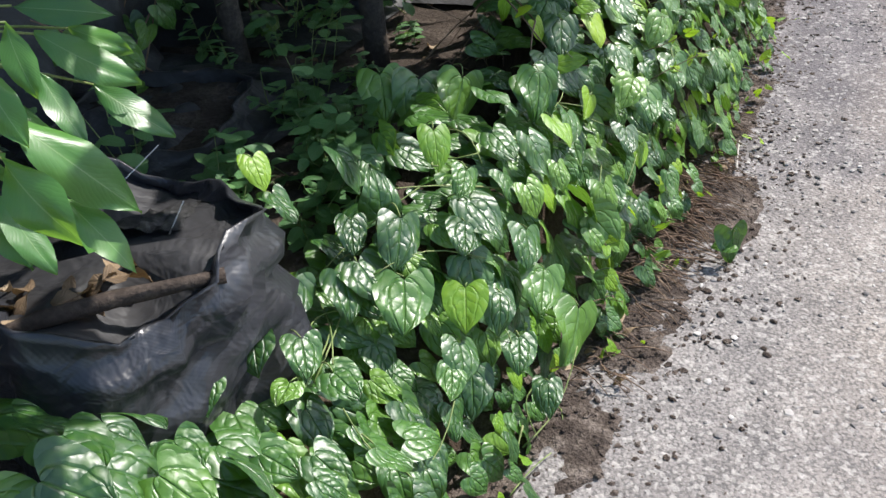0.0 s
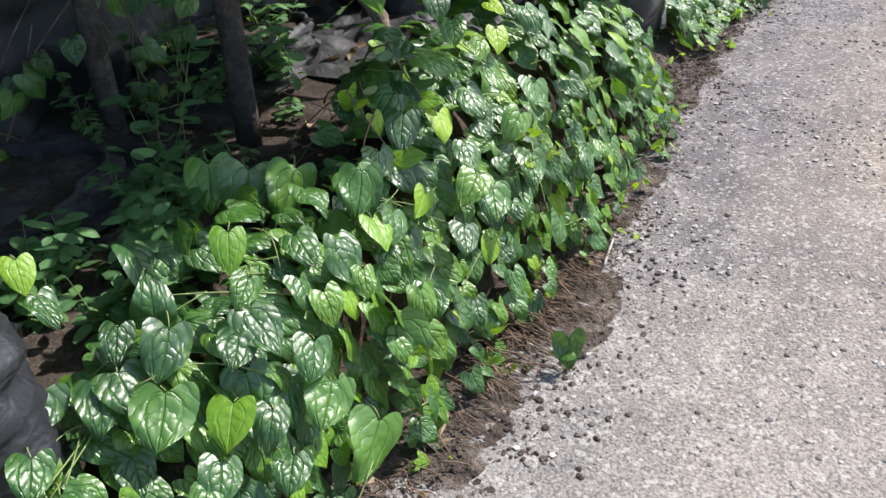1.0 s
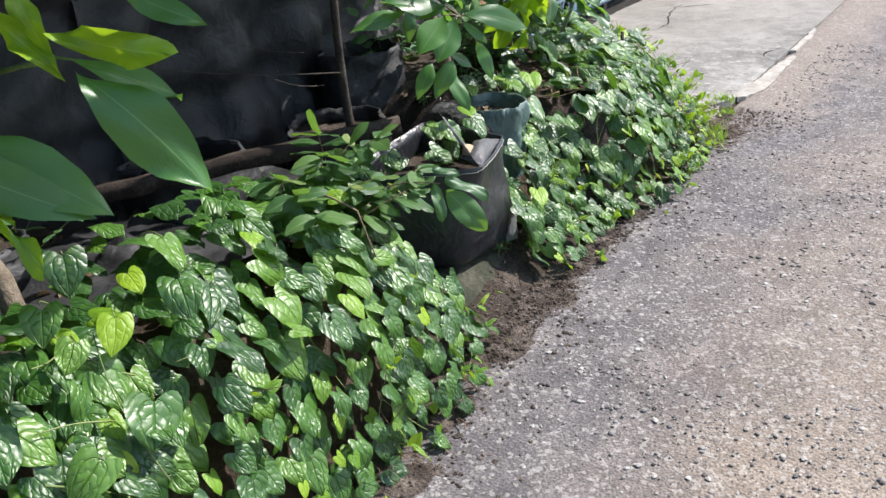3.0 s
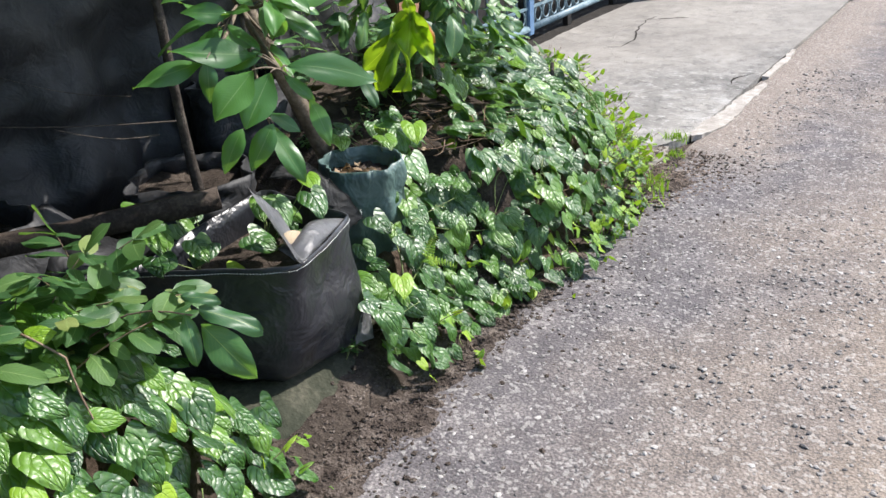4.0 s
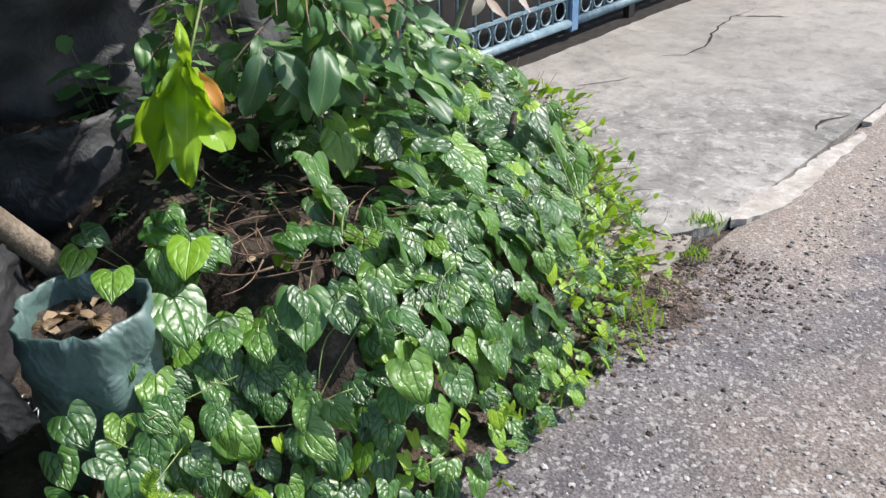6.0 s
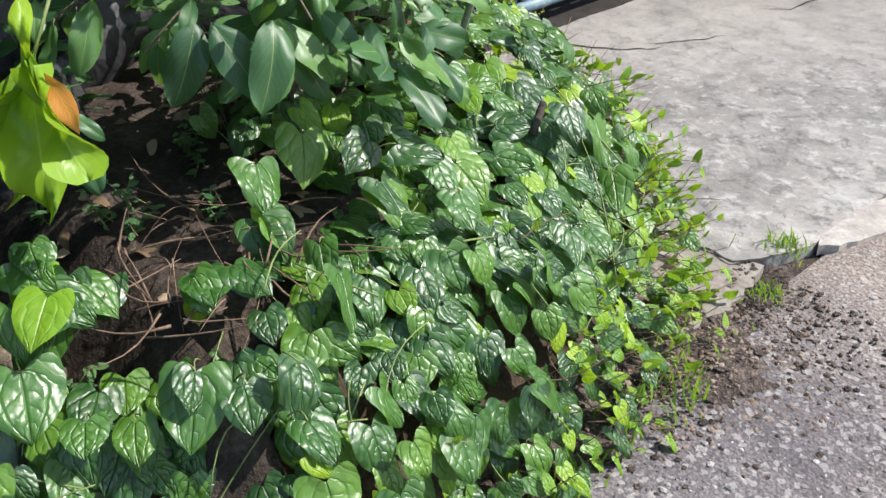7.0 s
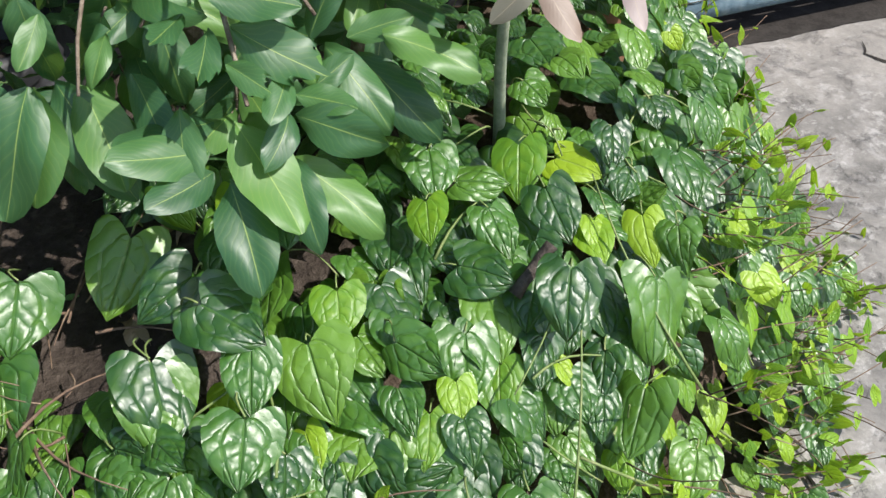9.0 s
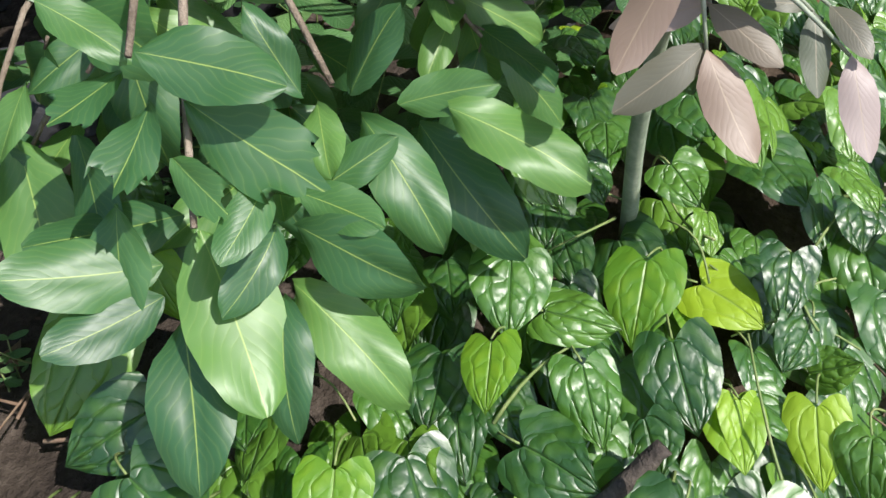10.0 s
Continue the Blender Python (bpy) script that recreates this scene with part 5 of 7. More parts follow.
def betel_vine(bank, s0, s1, label, gap=0.043, young=0.12, seed=0, limit=300, size=(0.055, 0.093), sway=(0, 0, 0), large=()):
    r = random.Random(seed)
    mid = bank.place((s0 + s1) / 2, 0.3)[0]
    root = thing("betel_vine", mid.x, mid.y, 0.0, label, "vine", "betel vines along the lane")
    taken = []
    tries = 0
    while len(taken) < limit and tries < 5200:
        tries += 1
        s, q = r.uniform(s0, s1), r.uniform(0.0, 1.0) ** 1.1
        p, run = bank.place(s, q)
        if bare(p):
            continue
        close = min((Vector((p.x - c.x, p.y - c.y, 0.6 * (p.z - c.z))).length for c in CROWDED), default=1.0)
        if close < 0.030 or (close < 0.050 and r.random() < 0.6):
            continue
        if any((p - t).length_squared < (gap * (0.75 + 0.5 * r.random())) ** 2 for t in taken):
            continue
        taken.append(p)
        if q > 0.86:
            p = p + bank.inward(s) * r.uniform(0, 0.10) - Vector((0, 0, r.uniform(0, 0.03)))
        n, d = bank.normal(s, q), bank.down(s, q)
        side = n.cross(d)
        flat = max(0.0, n.z - 0.75) * 3
        tip = d + side * r.gauss(0, 0.48) + n * (r.uniform(-0.05, 0.42) + 0.5 * max(0.0, 0.78 - n.z)) + Vector((0.35, -0.1, 0)) * flat + Vector(sway) + Vector((0, 0, -0.12))
        face = n * 0.60 + Vector((0.14, -0.08, 0.55)) + Vector((r.gauss(0, 0.34), r.gauss(0, 0.34), r.gauss(0, 0.2)))
        k = r.uniform(*size) * (0.72 + 0.28 * min(1.0, q * 2.5))
        is_young = r.random() < young * (2.6 if q < 0.30 else 0.5)
        if is_young:
            k *= r.uniform(0.55, 0.85)
        lift = n * (r.uniform(-0.015, 0.085) if close > 0.10 else r.uniform(-0.045, -0.005))
        p = p + lift - tip.normalized() * k * 0.45
        p.z = max(p.z, 0.02)
        hang(new("leaf", r.choice(YOUNG_SET if is_young else BETEL_SET)), root, basis(p, tip, face, k, r.uniform(0.9, 1.1)))
    bm = bmesh.new()
    for a, b in large:
        d = Vector(b) - Vector(a)
        face = Vector((0.50, -0.05, 0.80)) + Vector((r.gauss(0, 0.28), r.gauss(0, 0.28), r.gauss(0, 0.12)))
        hang(new("leaf", r.choice(YOUNG_SET if r.random() < young * 0.7 else BETEL_SET)), root, basis(Vector(a) + d * 0.06, d, face, d.length * 0.94, r.uniform(0.98, 1.14)))
        foot = Vector(a) - face.normalized() * 0.05 - d * 0.35
        tube(bm, bend(foot, a, -0.012, r.uniform(-0.01, 0.01), 5), 0.0016, 0.0012, 5)
    for _ in range(int((s1 - s0) * 26)):
        s, q = r.uniform(s0, s1), r.uniform(0.0, 0.9)
        a = bank.place(s, q)[0] + bank.normal(s, q) * r.uniform(-0.02, 0.035)
        s2, q2 = s + r.uniform(-0.25, 0.25), min(1.0, max(0.0, q + r.uniform(-0.35, 0.35)))
        b = bank.place(s2, q2)[0] + bank.normal(s2, q2) * r.uniform(-0.02, 0.05)
        a.z, b.z = max(a.z, 0.008), max(b.z, 0.008)
        tube(bm, bend(a, b, r.uniform(-0.03, 0.02), r.uniform(-0.03, 0.03), 6), r.uniform(0.0012, 0.0026), 0.0012, 5)
    part("stem_tangle", bm, STEM, root, "thin winding green and tan stems", True, "stuff")
    return root


# leaves that stand out of the vines, stalk to tip
FIRST_LEAVES = [
    ((-0.729, 0.953, 0.417), (-0.671, 0.904, 0.37)),
    ((-0.791, 0.893, 0.431), (-0.751, 0.837, 0.395)),
    ((-0.641, 1.012, 0.387), (-0.595, 0.933, 0.329)),
    ((-0.552, 1.072, 0.345), (-0.519, 1.001, 0.304)),
    ((-0.503, 1.112, 0.316), (-0.47, 1.048, 0.281)),
    ((-0.466, 1.235, 0.293), (-0.436, 1.159, 0.246)),
    ((-0.421, 1.302, 0.161), (-0.379, 1.205, 0.095)),
    ((-0.77, 0.748, 0.425), (-0.726, 0.699, 0.396)),
    ((-0.712, 0.796, 0.399), (-0.665, 0.747, 0.37)),
    ((-0.535, 1.002, 0.277), (-0.49, 0.942, 0.244)),
    ((-0.528, 0.951, 0.259), (-0.496, 0.899, 0.242)),
    ((-0.464, 1.099, 0.232), (-0.436, 1.034, 0.205)),
    ((-0.786, 0.648, 0.417), (-0.748, 0.602, 0.399)),
    ((-0.651, 0.784, 0.355), (-0.588, 0.767, 0.335)),
    ((-0.686, 0.722, 0.376), (-0.672, 0.673, 0.378)),
    ((-0.415, 1.111, 0.124), (-0.39, 1.048, 0.103)),
]
SECOND_LEAVES = [
    ((-0.92, 1.004, 0.59), (-0.875, 0.971, 0.551)),
    ((-0.887, 0.995, 0.526), (-0.826, 0.98, 0.491)),
    ((-0.724, 1.092, 0.453), (-0.731, 1.111, 0.539)),
    ((-0.756, 1.041, 0.469), (-0.722, 0.989, 0.436)),
    ((-0.676, 1.082, 0.463), (-0.637, 1.012, 0.407)),
    ((-0.61, 1.228, 0.495), (-0.592, 1.173, 0.465)),
    ((-0.593, 1.19, 0.451), (-0.504, 1.17, 0.407)),
    ((-0.507, 1.255, 0.366), (-0.467, 1.195, 0.322)),
    ((-0.716, 1.301, 0.526), (-0.68, 1.244, 0.472)),
    ((-0.812, 1.624, 0.488), (-0.789, 1.542, 0.397)),
    ((-0.901, 1.575, 0.496), (-0.868, 1.502, 0.407)),
    ((-0.974, 1.529, 0.52), (-0.926, 1.469, 0.43)),
    ((-0.619, 1.615, 0.523), (-0.584, 1.55, 0.446)),
    ((-0.575, 1.571, 0.442), (-0.506, 1.539, 0.399)),
    ((-0.58, 1.146, 0.434), (-0.55, 1.091, 0.401)),
    ((-0.718, 0.986, 0.42), (-0.651, 0.959, 0.382)),
]
THIRD_LEAVES = [
    ((-0.87, 2.394, 0.664), (-0.82, 2.363, 0.599)),
    ((-0.735, 2.247, 0.643), (-0.697, 2.209, 0.593)),
    ((-0.805, 2.115, 0.628), (-0.853, 2.023, 0.635)),
    ((-0.759, 2.561, 0.652), (-0.686, 2.549, 0.6)),
    ((-0.647, 2.334, 0.601), (-0.609, 2.292, 0.548)),
    ((-0.729, 2.059, 0.611), (-0.632, 2.09, 0.592)),
    ((-0.648, 2.241, 0.596), (-0.622, 2.198, 0.559)),
    ((-0.715, 1.916, 0.567), (-0.723, 1.834, 0.539)),
    ((-0.657, 1.854, 0.547), (-0.629, 1.784, 0.49)),
    ((-0.608, 1.932, 0.53), (-0.557, 1.893, 0.481)),
    ((-0.487, 2.138, 0.462), (-0.486, 2.063, 0.418)),
    ((-0.516, 2.285, 0.484), (-0.467, 2.232, 0.417)),
    ((-0.65, 1.727, 0.512), (-0.613, 1.678, 0.474)),
    ((-0.645, 1.621, 0.511), (-0.571, 1.585, 0.446)),
    ((-0.49, 1.892, 0.401), (-0.48, 1.815, 0.364)),
    ((-0.47, 1.924, 0.358), (-0.422, 1.867, 0.309)),
]
FOURTH_LEAVES = [
    ((-0.542, 1.935, 0.457), (-0.485, 1.897, 0.41)),
    ((-0.45, 2.112, 0.369), (-0.404, 2.053, 0.312)),
    ((-0.377, 2.127, 0.188), (-0.337, 2.066, 0.145)),
    ((-0.479, 1.795, 0.318), (-0.44, 1.737, 0.283)),
    ((-0.563, 1.628, 0.426), (-0.514, 1.581, 0.387)),
    ((-0.552, 1.752, 0.414), (-0.531, 1.689, 0.386)),
    ((-0.44, 1.973, 0.298), (-0.394, 1.944, 0.282)),
    ((-0.526, 2.27, 0.452), (-0.454, 2.264, 0.433)),
]
LOW_LEAVES = [
    ((-0.819, 4.378, 0.454), (-0.733, 4.349, 0.39)),
    ((-0.927, 4.517, 0.484), (-0.858, 4.549, 0.449)),
    ((-0.737, 4.422, 0.382), (-0.684, 4.396, 0.364)),
    ((-0.709, 4.483, 0.36), (-0.649, 4.445, 0.331)),
    ((-0.678, 4.578, 0.418), (-0.597, 4.518, 0.357)),
    ((-0.678, 4.579, 0.423), (-0.624, 4.545, 0.397)),
    ((-0.628, 4.627, 0.398), (-0.56, 4.605, 0.364)),
    ((-0.585, 4.703, 0.424), (-0.516, 4.667, 0.383)),
    ((-0.467, 4.641, 0.431), (-0.398, 4.633, 0.41)),
    ((-0.696, 4.857, 0.452), (-0.615, 4.838, 0.396)),
    ((-0.798, 4.887, 0.451), (-0.743, 4.855, 0.41)),
    ((-0.836, 5.05, 0.495), (-0.746, 5.054, 0.435)),
    ((-0.794, 5.027, 0.375), (-0.712, 5.04, 0.345)),
    ((-0.704, 4.917, 0.411), (-0.633, 4.895, 0.366)),
    ((-0.683, 4.995, 0.333), (-0.629, 4.955, 0.297)),
    ((-0.608, 5.024, 0.321), (-0.547, 4.968, 0.269)),
]
PATCH_LEAVES = [
    ((-0.998, 4.889, 0.531), (-0.916, 4.869, 0.478)),
    ((-0.928, 4.844, 0.464), (-0.842, 4.845, 0.413)),
    ((-1.053, 5.029, 0.527), (-0.966, 4.979, 0.461)),
    ((-0.945, 5.111, 0.519), (-0.895, 5.038, 0.504)),
    ((-0.866, 5.119, 0.536), (-0.804, 5.189, 0.517)),
    ((-0.825, 5.052, 0.485), (-0.74, 5.048, 0.441)),
    ((-0.774, 4.987, 0.426), (-0.741, 5.032, 0.433)),
    ((-0.731, 5.152, 0.471), (-0.657, 5.135, 0.443)),
    ((-0.721, 5.181, 0.405), (-0.656, 5.175, 0.39)),
    ((-0.899, 5.28, 0.481), (-0.835, 5.273, 0.452)),
    ((-0.829, 5.231, 0.471), (-0.737, 5.238, 0.423)),
    ((-0.813, 5.17, 0.496), (-0.74, 5.153, 0.462)),
    ((-0.818, 5.335, 0.445), (-0.752, 5.379, 0.44)),
    ((-0.842, 5.428, 0.408), (-0.757, 5.411, 0.363)),
    ((-0.748, 5.307, 0.366), (-0.684, 5.267, 0.343)),
    ((-0.76, 5.358, 0.368), (-0.691, 5.341, 0.346)),
]
SLOPE_LEAVES = [
    ((-0.705, 5.284, 0.31), (-0.68, 5.353, 0.349)),
    ((-0.647, 5.376, 0.33), (-0.573, 5.334, 0.305)),
    ((-0.821, 5.466, 0.359), (-0.751, 5.438, 0.327)),
    ((-0.747, 5.44, 0.307), (-0.687, 5.443, 0.302)),
    ((-0.736, 5.508, 0.259), (-0.677, 5.506, 0.255)),
    ((-0.897, 5.543, 0.428), (-0.834, 5.505, 0.387)),
    ((-0.849, 5.576, 0.469), (-0.778, 5.537, 0.418)),
    ((-0.883, 5.709, 0.382), (-0.791, 5.67, 0.313)),
    ((-0.761, 5.645, 0.314), (-0.691, 5.589, 0.269)),
    ((-0.664, 5.453, 0.292), (-0.587, 5.435, 0.272)),
    ((-0.819, 5.611, 0.332), (-0.761, 5.582, 0.308)),
    ((-0.659, 5.579, 0.183), (-0.607, 5.538, 0.17)),
    ((-0.73, 5.713, 0.187), (-0.665, 5.681, 0.165)),
    ((-0.986, 5.657, 0.422), (-0.924, 5.656, 0.399)),
    ((-0.972, 5.726, 0.423), (-0.903, 5.711, 0.384)),
    ((-0.931, 5.762, 0.425), (-0.872, 5.741, 0.393)),
]
CREST_LEAVES = [
    ((-1.1, 5.451, 0.528), (-1.026, 5.439, 0.496)),
    ((-1.06, 5.477, 0.488), (-1.022, 5.541, 0.5)),
    ((-1.017, 5.425, 0.5), (-0.949, 5.411, 0.482)),
    ((-1.005, 5.509, 0.471), (-0.928, 5.515, 0.449)),
    ((-0.939, 5.443, 0.438), (-0.886, 5.511, 0.441)),
    ((-1.128, 5.592, 0.486), (-1.046, 5.562, 0.443)),
    ((-1.03, 5.6, 0.465), (-0.941, 5.605, 0.434)),
    ((-1.124, 5.646, 0.446), (-1.064, 5.701, 0.45)),
    ((-1.044, 5.685, 0.422), (-0.983, 5.694, 0.416)),
    ((-0.985, 5.648, 0.415), (-0.916, 5.656, 0.406)),
    ((-1.183, 5.532, 0.577), (-1.134, 5.551, 0.566)),
    ((-1.217, 5.675, 0.464), (-1.165, 5.679, 0.454)),
    ((-1.122, 5.738, 0.481), (-1.059, 5.715, 0.453)),
    ((-1.067, 5.75, 0.44), (-1.012, 5.717, 0.421)),
    ((-1.032, 5.741, 0.395), (-1.006, 5.776, 0.43)),
    ((-1.227, 5.632, 0.53), (-1.173, 5.655, 0.519)),
]
LARGE = FIRST_LEAVES + SECOND_LEAVES + THIRD_LEAVES + FOURTH_LEAVES + LOW_LEAVES + PATCH_LEAVES + SLOPE_LEAVES + CREST_LEAVES
CROWDED = [Vector(a).lerp(Vector(b), k) for a, b in LARGE for k in (0.25, 0.65)]

VINE = "glossy heart-leaved betel vine"
betel_vine(bank_a, 0.0, 1.05, VINE + " in front of a slumped bag", seed=1, size=(0.066, 0.104), gap=0.046, large=FIRST_LEAVES)
betel_vine(bank_a, 1.0, 1.95, VINE, seed=2, young=0.12, large=SECOND_LEAVES)
betel_vine(bank_a, 1.90, 2.75, VINE, seed=3, young=0.08, large=THIRD_LEAVES)
betel_vine(bank_a, 2.70, 3.42, VINE, seed=4, young=0.07, large=FOURTH_LEAVES)
betel_vine(bank_a, 3.38, bank_a.length, VINE + " beside the black grow bag", seed=5, young=0.06, size=(0.05, 0.085))
B_SIZE = (0.050, 0.086)
betel_vine(bank_b, 0.0, 0.62, VINE + " beside the green grow bag", seed=6, young=0.09, size=B_SIZE, gap=0.042)
betel_vine(bank_b, 0.58, 1.10, VINE, seed=7, young=0.09, size=B_SIZE, gap=0.041, large=LOW_LEAVES)
betel_vine(bank_b, 1.06, 1.52, VINE, seed=12, young=0.14, size=B_SIZE, gap=0.041, large=PATCH_LEAVES)
betel_vine(bank_b, 1.48, 1.92, VINE + " at the forecourt corner", seed=8, sway=(0.5, -0.25, 0), young=0.18, size=(0.056, 0.094), gap=0.044, large=SLOPE_LEAVES)
betel_vine(bank_b, 1.88, 2.34, VINE + " spilling over the forecourt", seed=9, sway=(0.8, -0.5, 0), young=0.20, size=(0.056, 0.094), gap=0.044, large=CREST_LEAVES)
betel_vine(bank_b, 2.30, 2.80, VINE + " spilling over the forecourt", seed=10, sway=(0.9, -0.7, 0), young=0.22, size=(0.056, 0.094), gap=0.044)
betel_vine(bank_b, 2.76, bank_b.length, VINE + " beside the brown pillar", seed=11, sway=(0.9, -0.7, 0), young=0.2, size=B_SIZE, gap=0.044)


def shoots(bank, s0, s1, count, seed, label, reach=0.55):
    """Thin bare runners with small lime leaves that stick out of the vine."""
    r = random.Random(seed)
    mid = bank.place((s0 + s1) / 2, 0.15)[0]
    root = thing("vine_shoots", mid.x, mid.y, 0.0, label, "vine shoots", "young runners at the edge")
    bm = bmesh.new()
    for _ in range(count):
        s, q = r.uniform(s0, s1), r.uniform(0.0, 1.0) ** 1.6 * reach
        a = bank.place(s, q)[0]
        if min((a - c).length for c in CROWDED) < 0.06:
            continue
        out = -bank.inward(s)
        tang = Vector((-out.y, out.x, 0))
        b = a + out * r.uniform(0.05, 0.16) + tang * r.uniform(-0.12, 0.12) + Vector((0, 0, r.uniform(-0.02, 0.12)))
        b.z = max(b.z, 0.015)
        pts = bend(a, b, r.uniform(-0.02, 0.02), r.uniform(-0.015, 0.015), 6)
        tube(bm, pts, 0.0014, 0.0008, 5)
        for i in range(2, 7):
            if r.random() < 0.42:
                t = Vector((r.gauss(0, 0.4), r.gauss(0, 0.4), r.uniform(-0.5, 1.1))) + out * 0.35
                hang(new("leaf", r.choice(YOUNG_SET)), root, basis(pts[i], t, out * 0.5 + Vector((r.gauss(0, 0.5), r.gauss(0, 0.5), 0.5)), r.uniform(0.016, 0.042), r.uniform(0.45, 0.8)))
    part("runner_tangle", bm, TWIG, root, "thin brown runners", True, "stuff")
    return root


shoots(bank_b, 1.3, 1.95, 70, 21, "thin brown runners with tiny lime leaves at the corner")
shoots(bank_b, 1.9, 2.6, 120, 22, "thin brown runners with tiny lime leaves over concrete")
shoots(bank_b, 2.55, 3.2, 70, 23, "thin brown runners with tiny lime leaves over concrete")
shoots(bank_b, 0.1, 1.3, 18, 24, "thin runners with tiny lime leaves at the lane")
shoots(bank_a, 1.7, 3.9, 30, 25, "thin runners with tiny lime leaves at the lane")

_root = thing("vine_seedling", -0.187, 1.755, 0.0, "single upright betel leaf on a short shoot at the verge", "seedling")
leaf(_root, BETEL_SET[2:3], basis((-0.205, 1.765, 0.098), (0.28, -0.25, -1.0), (0.50, -0.70, 0.45), 0.088, 0.95))
leaf(_root, BETEL_SET, basis((-0.20, 1.765, 0.06), (-0.8, -0.25, -0.1), (0.0, -0.35, 0.9), 0.05))
_bm = bmesh.new()
tube(_bm, bend((-0.215, 1.78, -0.01), (-0.198, 1.765, 0.10), 0, 0.004), 0.0022, 0.0012, 5)
part("stem", _bm, STEM, _root)

STUB_FOOT, STUB_TIP = Vector((-0.890, 5.525, 0.425)), Vector((-0.910, 5.571, 0.458))
_root = thing("cut_stub", -0.885, 5.47, 0.40, "short dark cut stem stub standing out of the vine", "stub")
_bm = bmesh.new()
tube(_bm, [STUB_FOOT.lerp(STUB_TIP, k) for k in (-0.4, 0.0, 0.3, 0.6, 0.85, 1.0)], 0.0095, 0.008, 9, 0.30)
part("stub", _bm, DARK_AND_SHADED_BARK, _root)

# ---- shrubs and small trees ----


def covers(v):
    """Whether a leaf at v would hide one at the origin from the lane."""
    out = Vector((0.75, 0.05, 0.65)).normalized()
    far = v.dot(out)
    return far > -0.035 and (v - out * far).length < 0.085


def spray(parent, meshes, tip, direction, count, size, seed, spread=1.0, droop=0.35, length=0.12, stem=None, face_up=1.0, aim=(0, 0, 0), keep_clear=()):
    """Leaves set round the last stretch of a twig that ends at tip."""
    r = random.Random(seed)
    d = Vector(direction).normalized()
    a = d.orthogonal().normalized()
    b = d.cross(a)
    for i in range(count):
        k = i / max(1, count - 1)
        p = Vector(tip) - d * length * (1 - k)
        w = i * 2.4 + r.uniform(-0.4, 0.4)
        out = a * math.cos(w) + b * math.sin(w)
        t = out * spread + d * (0.25 + 0.6 * k) + Vector((0, 0, -droop)) + Vector((r.gauss(0, 0.15), r.gauss(0, 0.15), r.gauss(0, 0.12)))
        f = Vector((0, 0, face_up)) + d * 0.5 + _to_sun * 0.3 + Vector(aim) + Vector((r.gauss(0, 0.2), r.gauss(0, 0.2), 0))
        leaf_size = size * r.uniform(0.72, 1.15)
        middle = p + t.normalized() * leaf_size * 0.55
        if any(covers(middle - c) for c in keep_clear):
            continue
        hang(new("leaf", r.choice(meshes)), parent, basis(p + t.normalized() * 0.012, t, f, leaf_size, r.uniform(0.9, 1.1)))
        if stem is not None:
            tube(stem, [p, p + t.normalized() * 0.016], 0.0016, 0.0012, 5)


def crown(parent, meshes, boxes, count, size, seed):
    """An unseen upper leaf mass as one mesh of many leaves, added to cast shade."""
    r = random.Random(seed)
    verts, faces, uvs = [], [], []
    for _ in range(count):
        x0, x1, y0, y1, z0, z1 = r.choice(boxes)
        cx, cy, cz = (x0 + x1) / 2, (y0 + y1) / 2, (z0 + z1) / 2
        v = Vector((r.gauss(0, 1), r.gauss(0, 1), r.gauss(0, 1))).normalized() * r.random() ** 0.4
        p = Vector((cx + v.x * (x1 - x0) / 2, cy + v.y * (y1 - y0) / 2, cz + v.z * (z1 - z0) / 2))
        m = basis(p, (r.gauss(0, 1), r.gauss(0, 1), r.uniform(-1, 0.3)), (r.gauss(0, 0.5), r.gauss(0, 0.5), 1), size * r.uniform(0.7, 1.2))
        me = r.choice(meshes)
        k = len(verts)
        verts.extend((m @ q.co)[:] for q in me.vertices)
        faces.extend(tuple(i + k for i in q.vertices) for q in me.polygons)
        layer = me.uv_layers[0].data
        uvs.extend(layer[i].uv[:] for q in me.polygons for i in q.loop_indices)
    me = bpy.data.meshes.new("crown")
    me.from_pydata(verts, [], faces)
    uv = me.uv_layers.new(name="UVMap")
    uv.data.foreach_set("uv", np.array(uvs, dtype=np.float32).ravel())
    me.materials.append(meshes[0].materials[0])
    for q in me.polygons:
        q.use_smooth = True
    return tagged(hang(new("crown", me), parent, Matrix.Identity(4)), "", "", "", "stuff")


def woody(parent, lines, name="trunk", material=BARK):
    bm = bmesh.new()
    for pts, r0, r1 in lines:
        tube(bm, pts, r0, r1, 10, 0.07)
    return part(name, bm, material, parent)


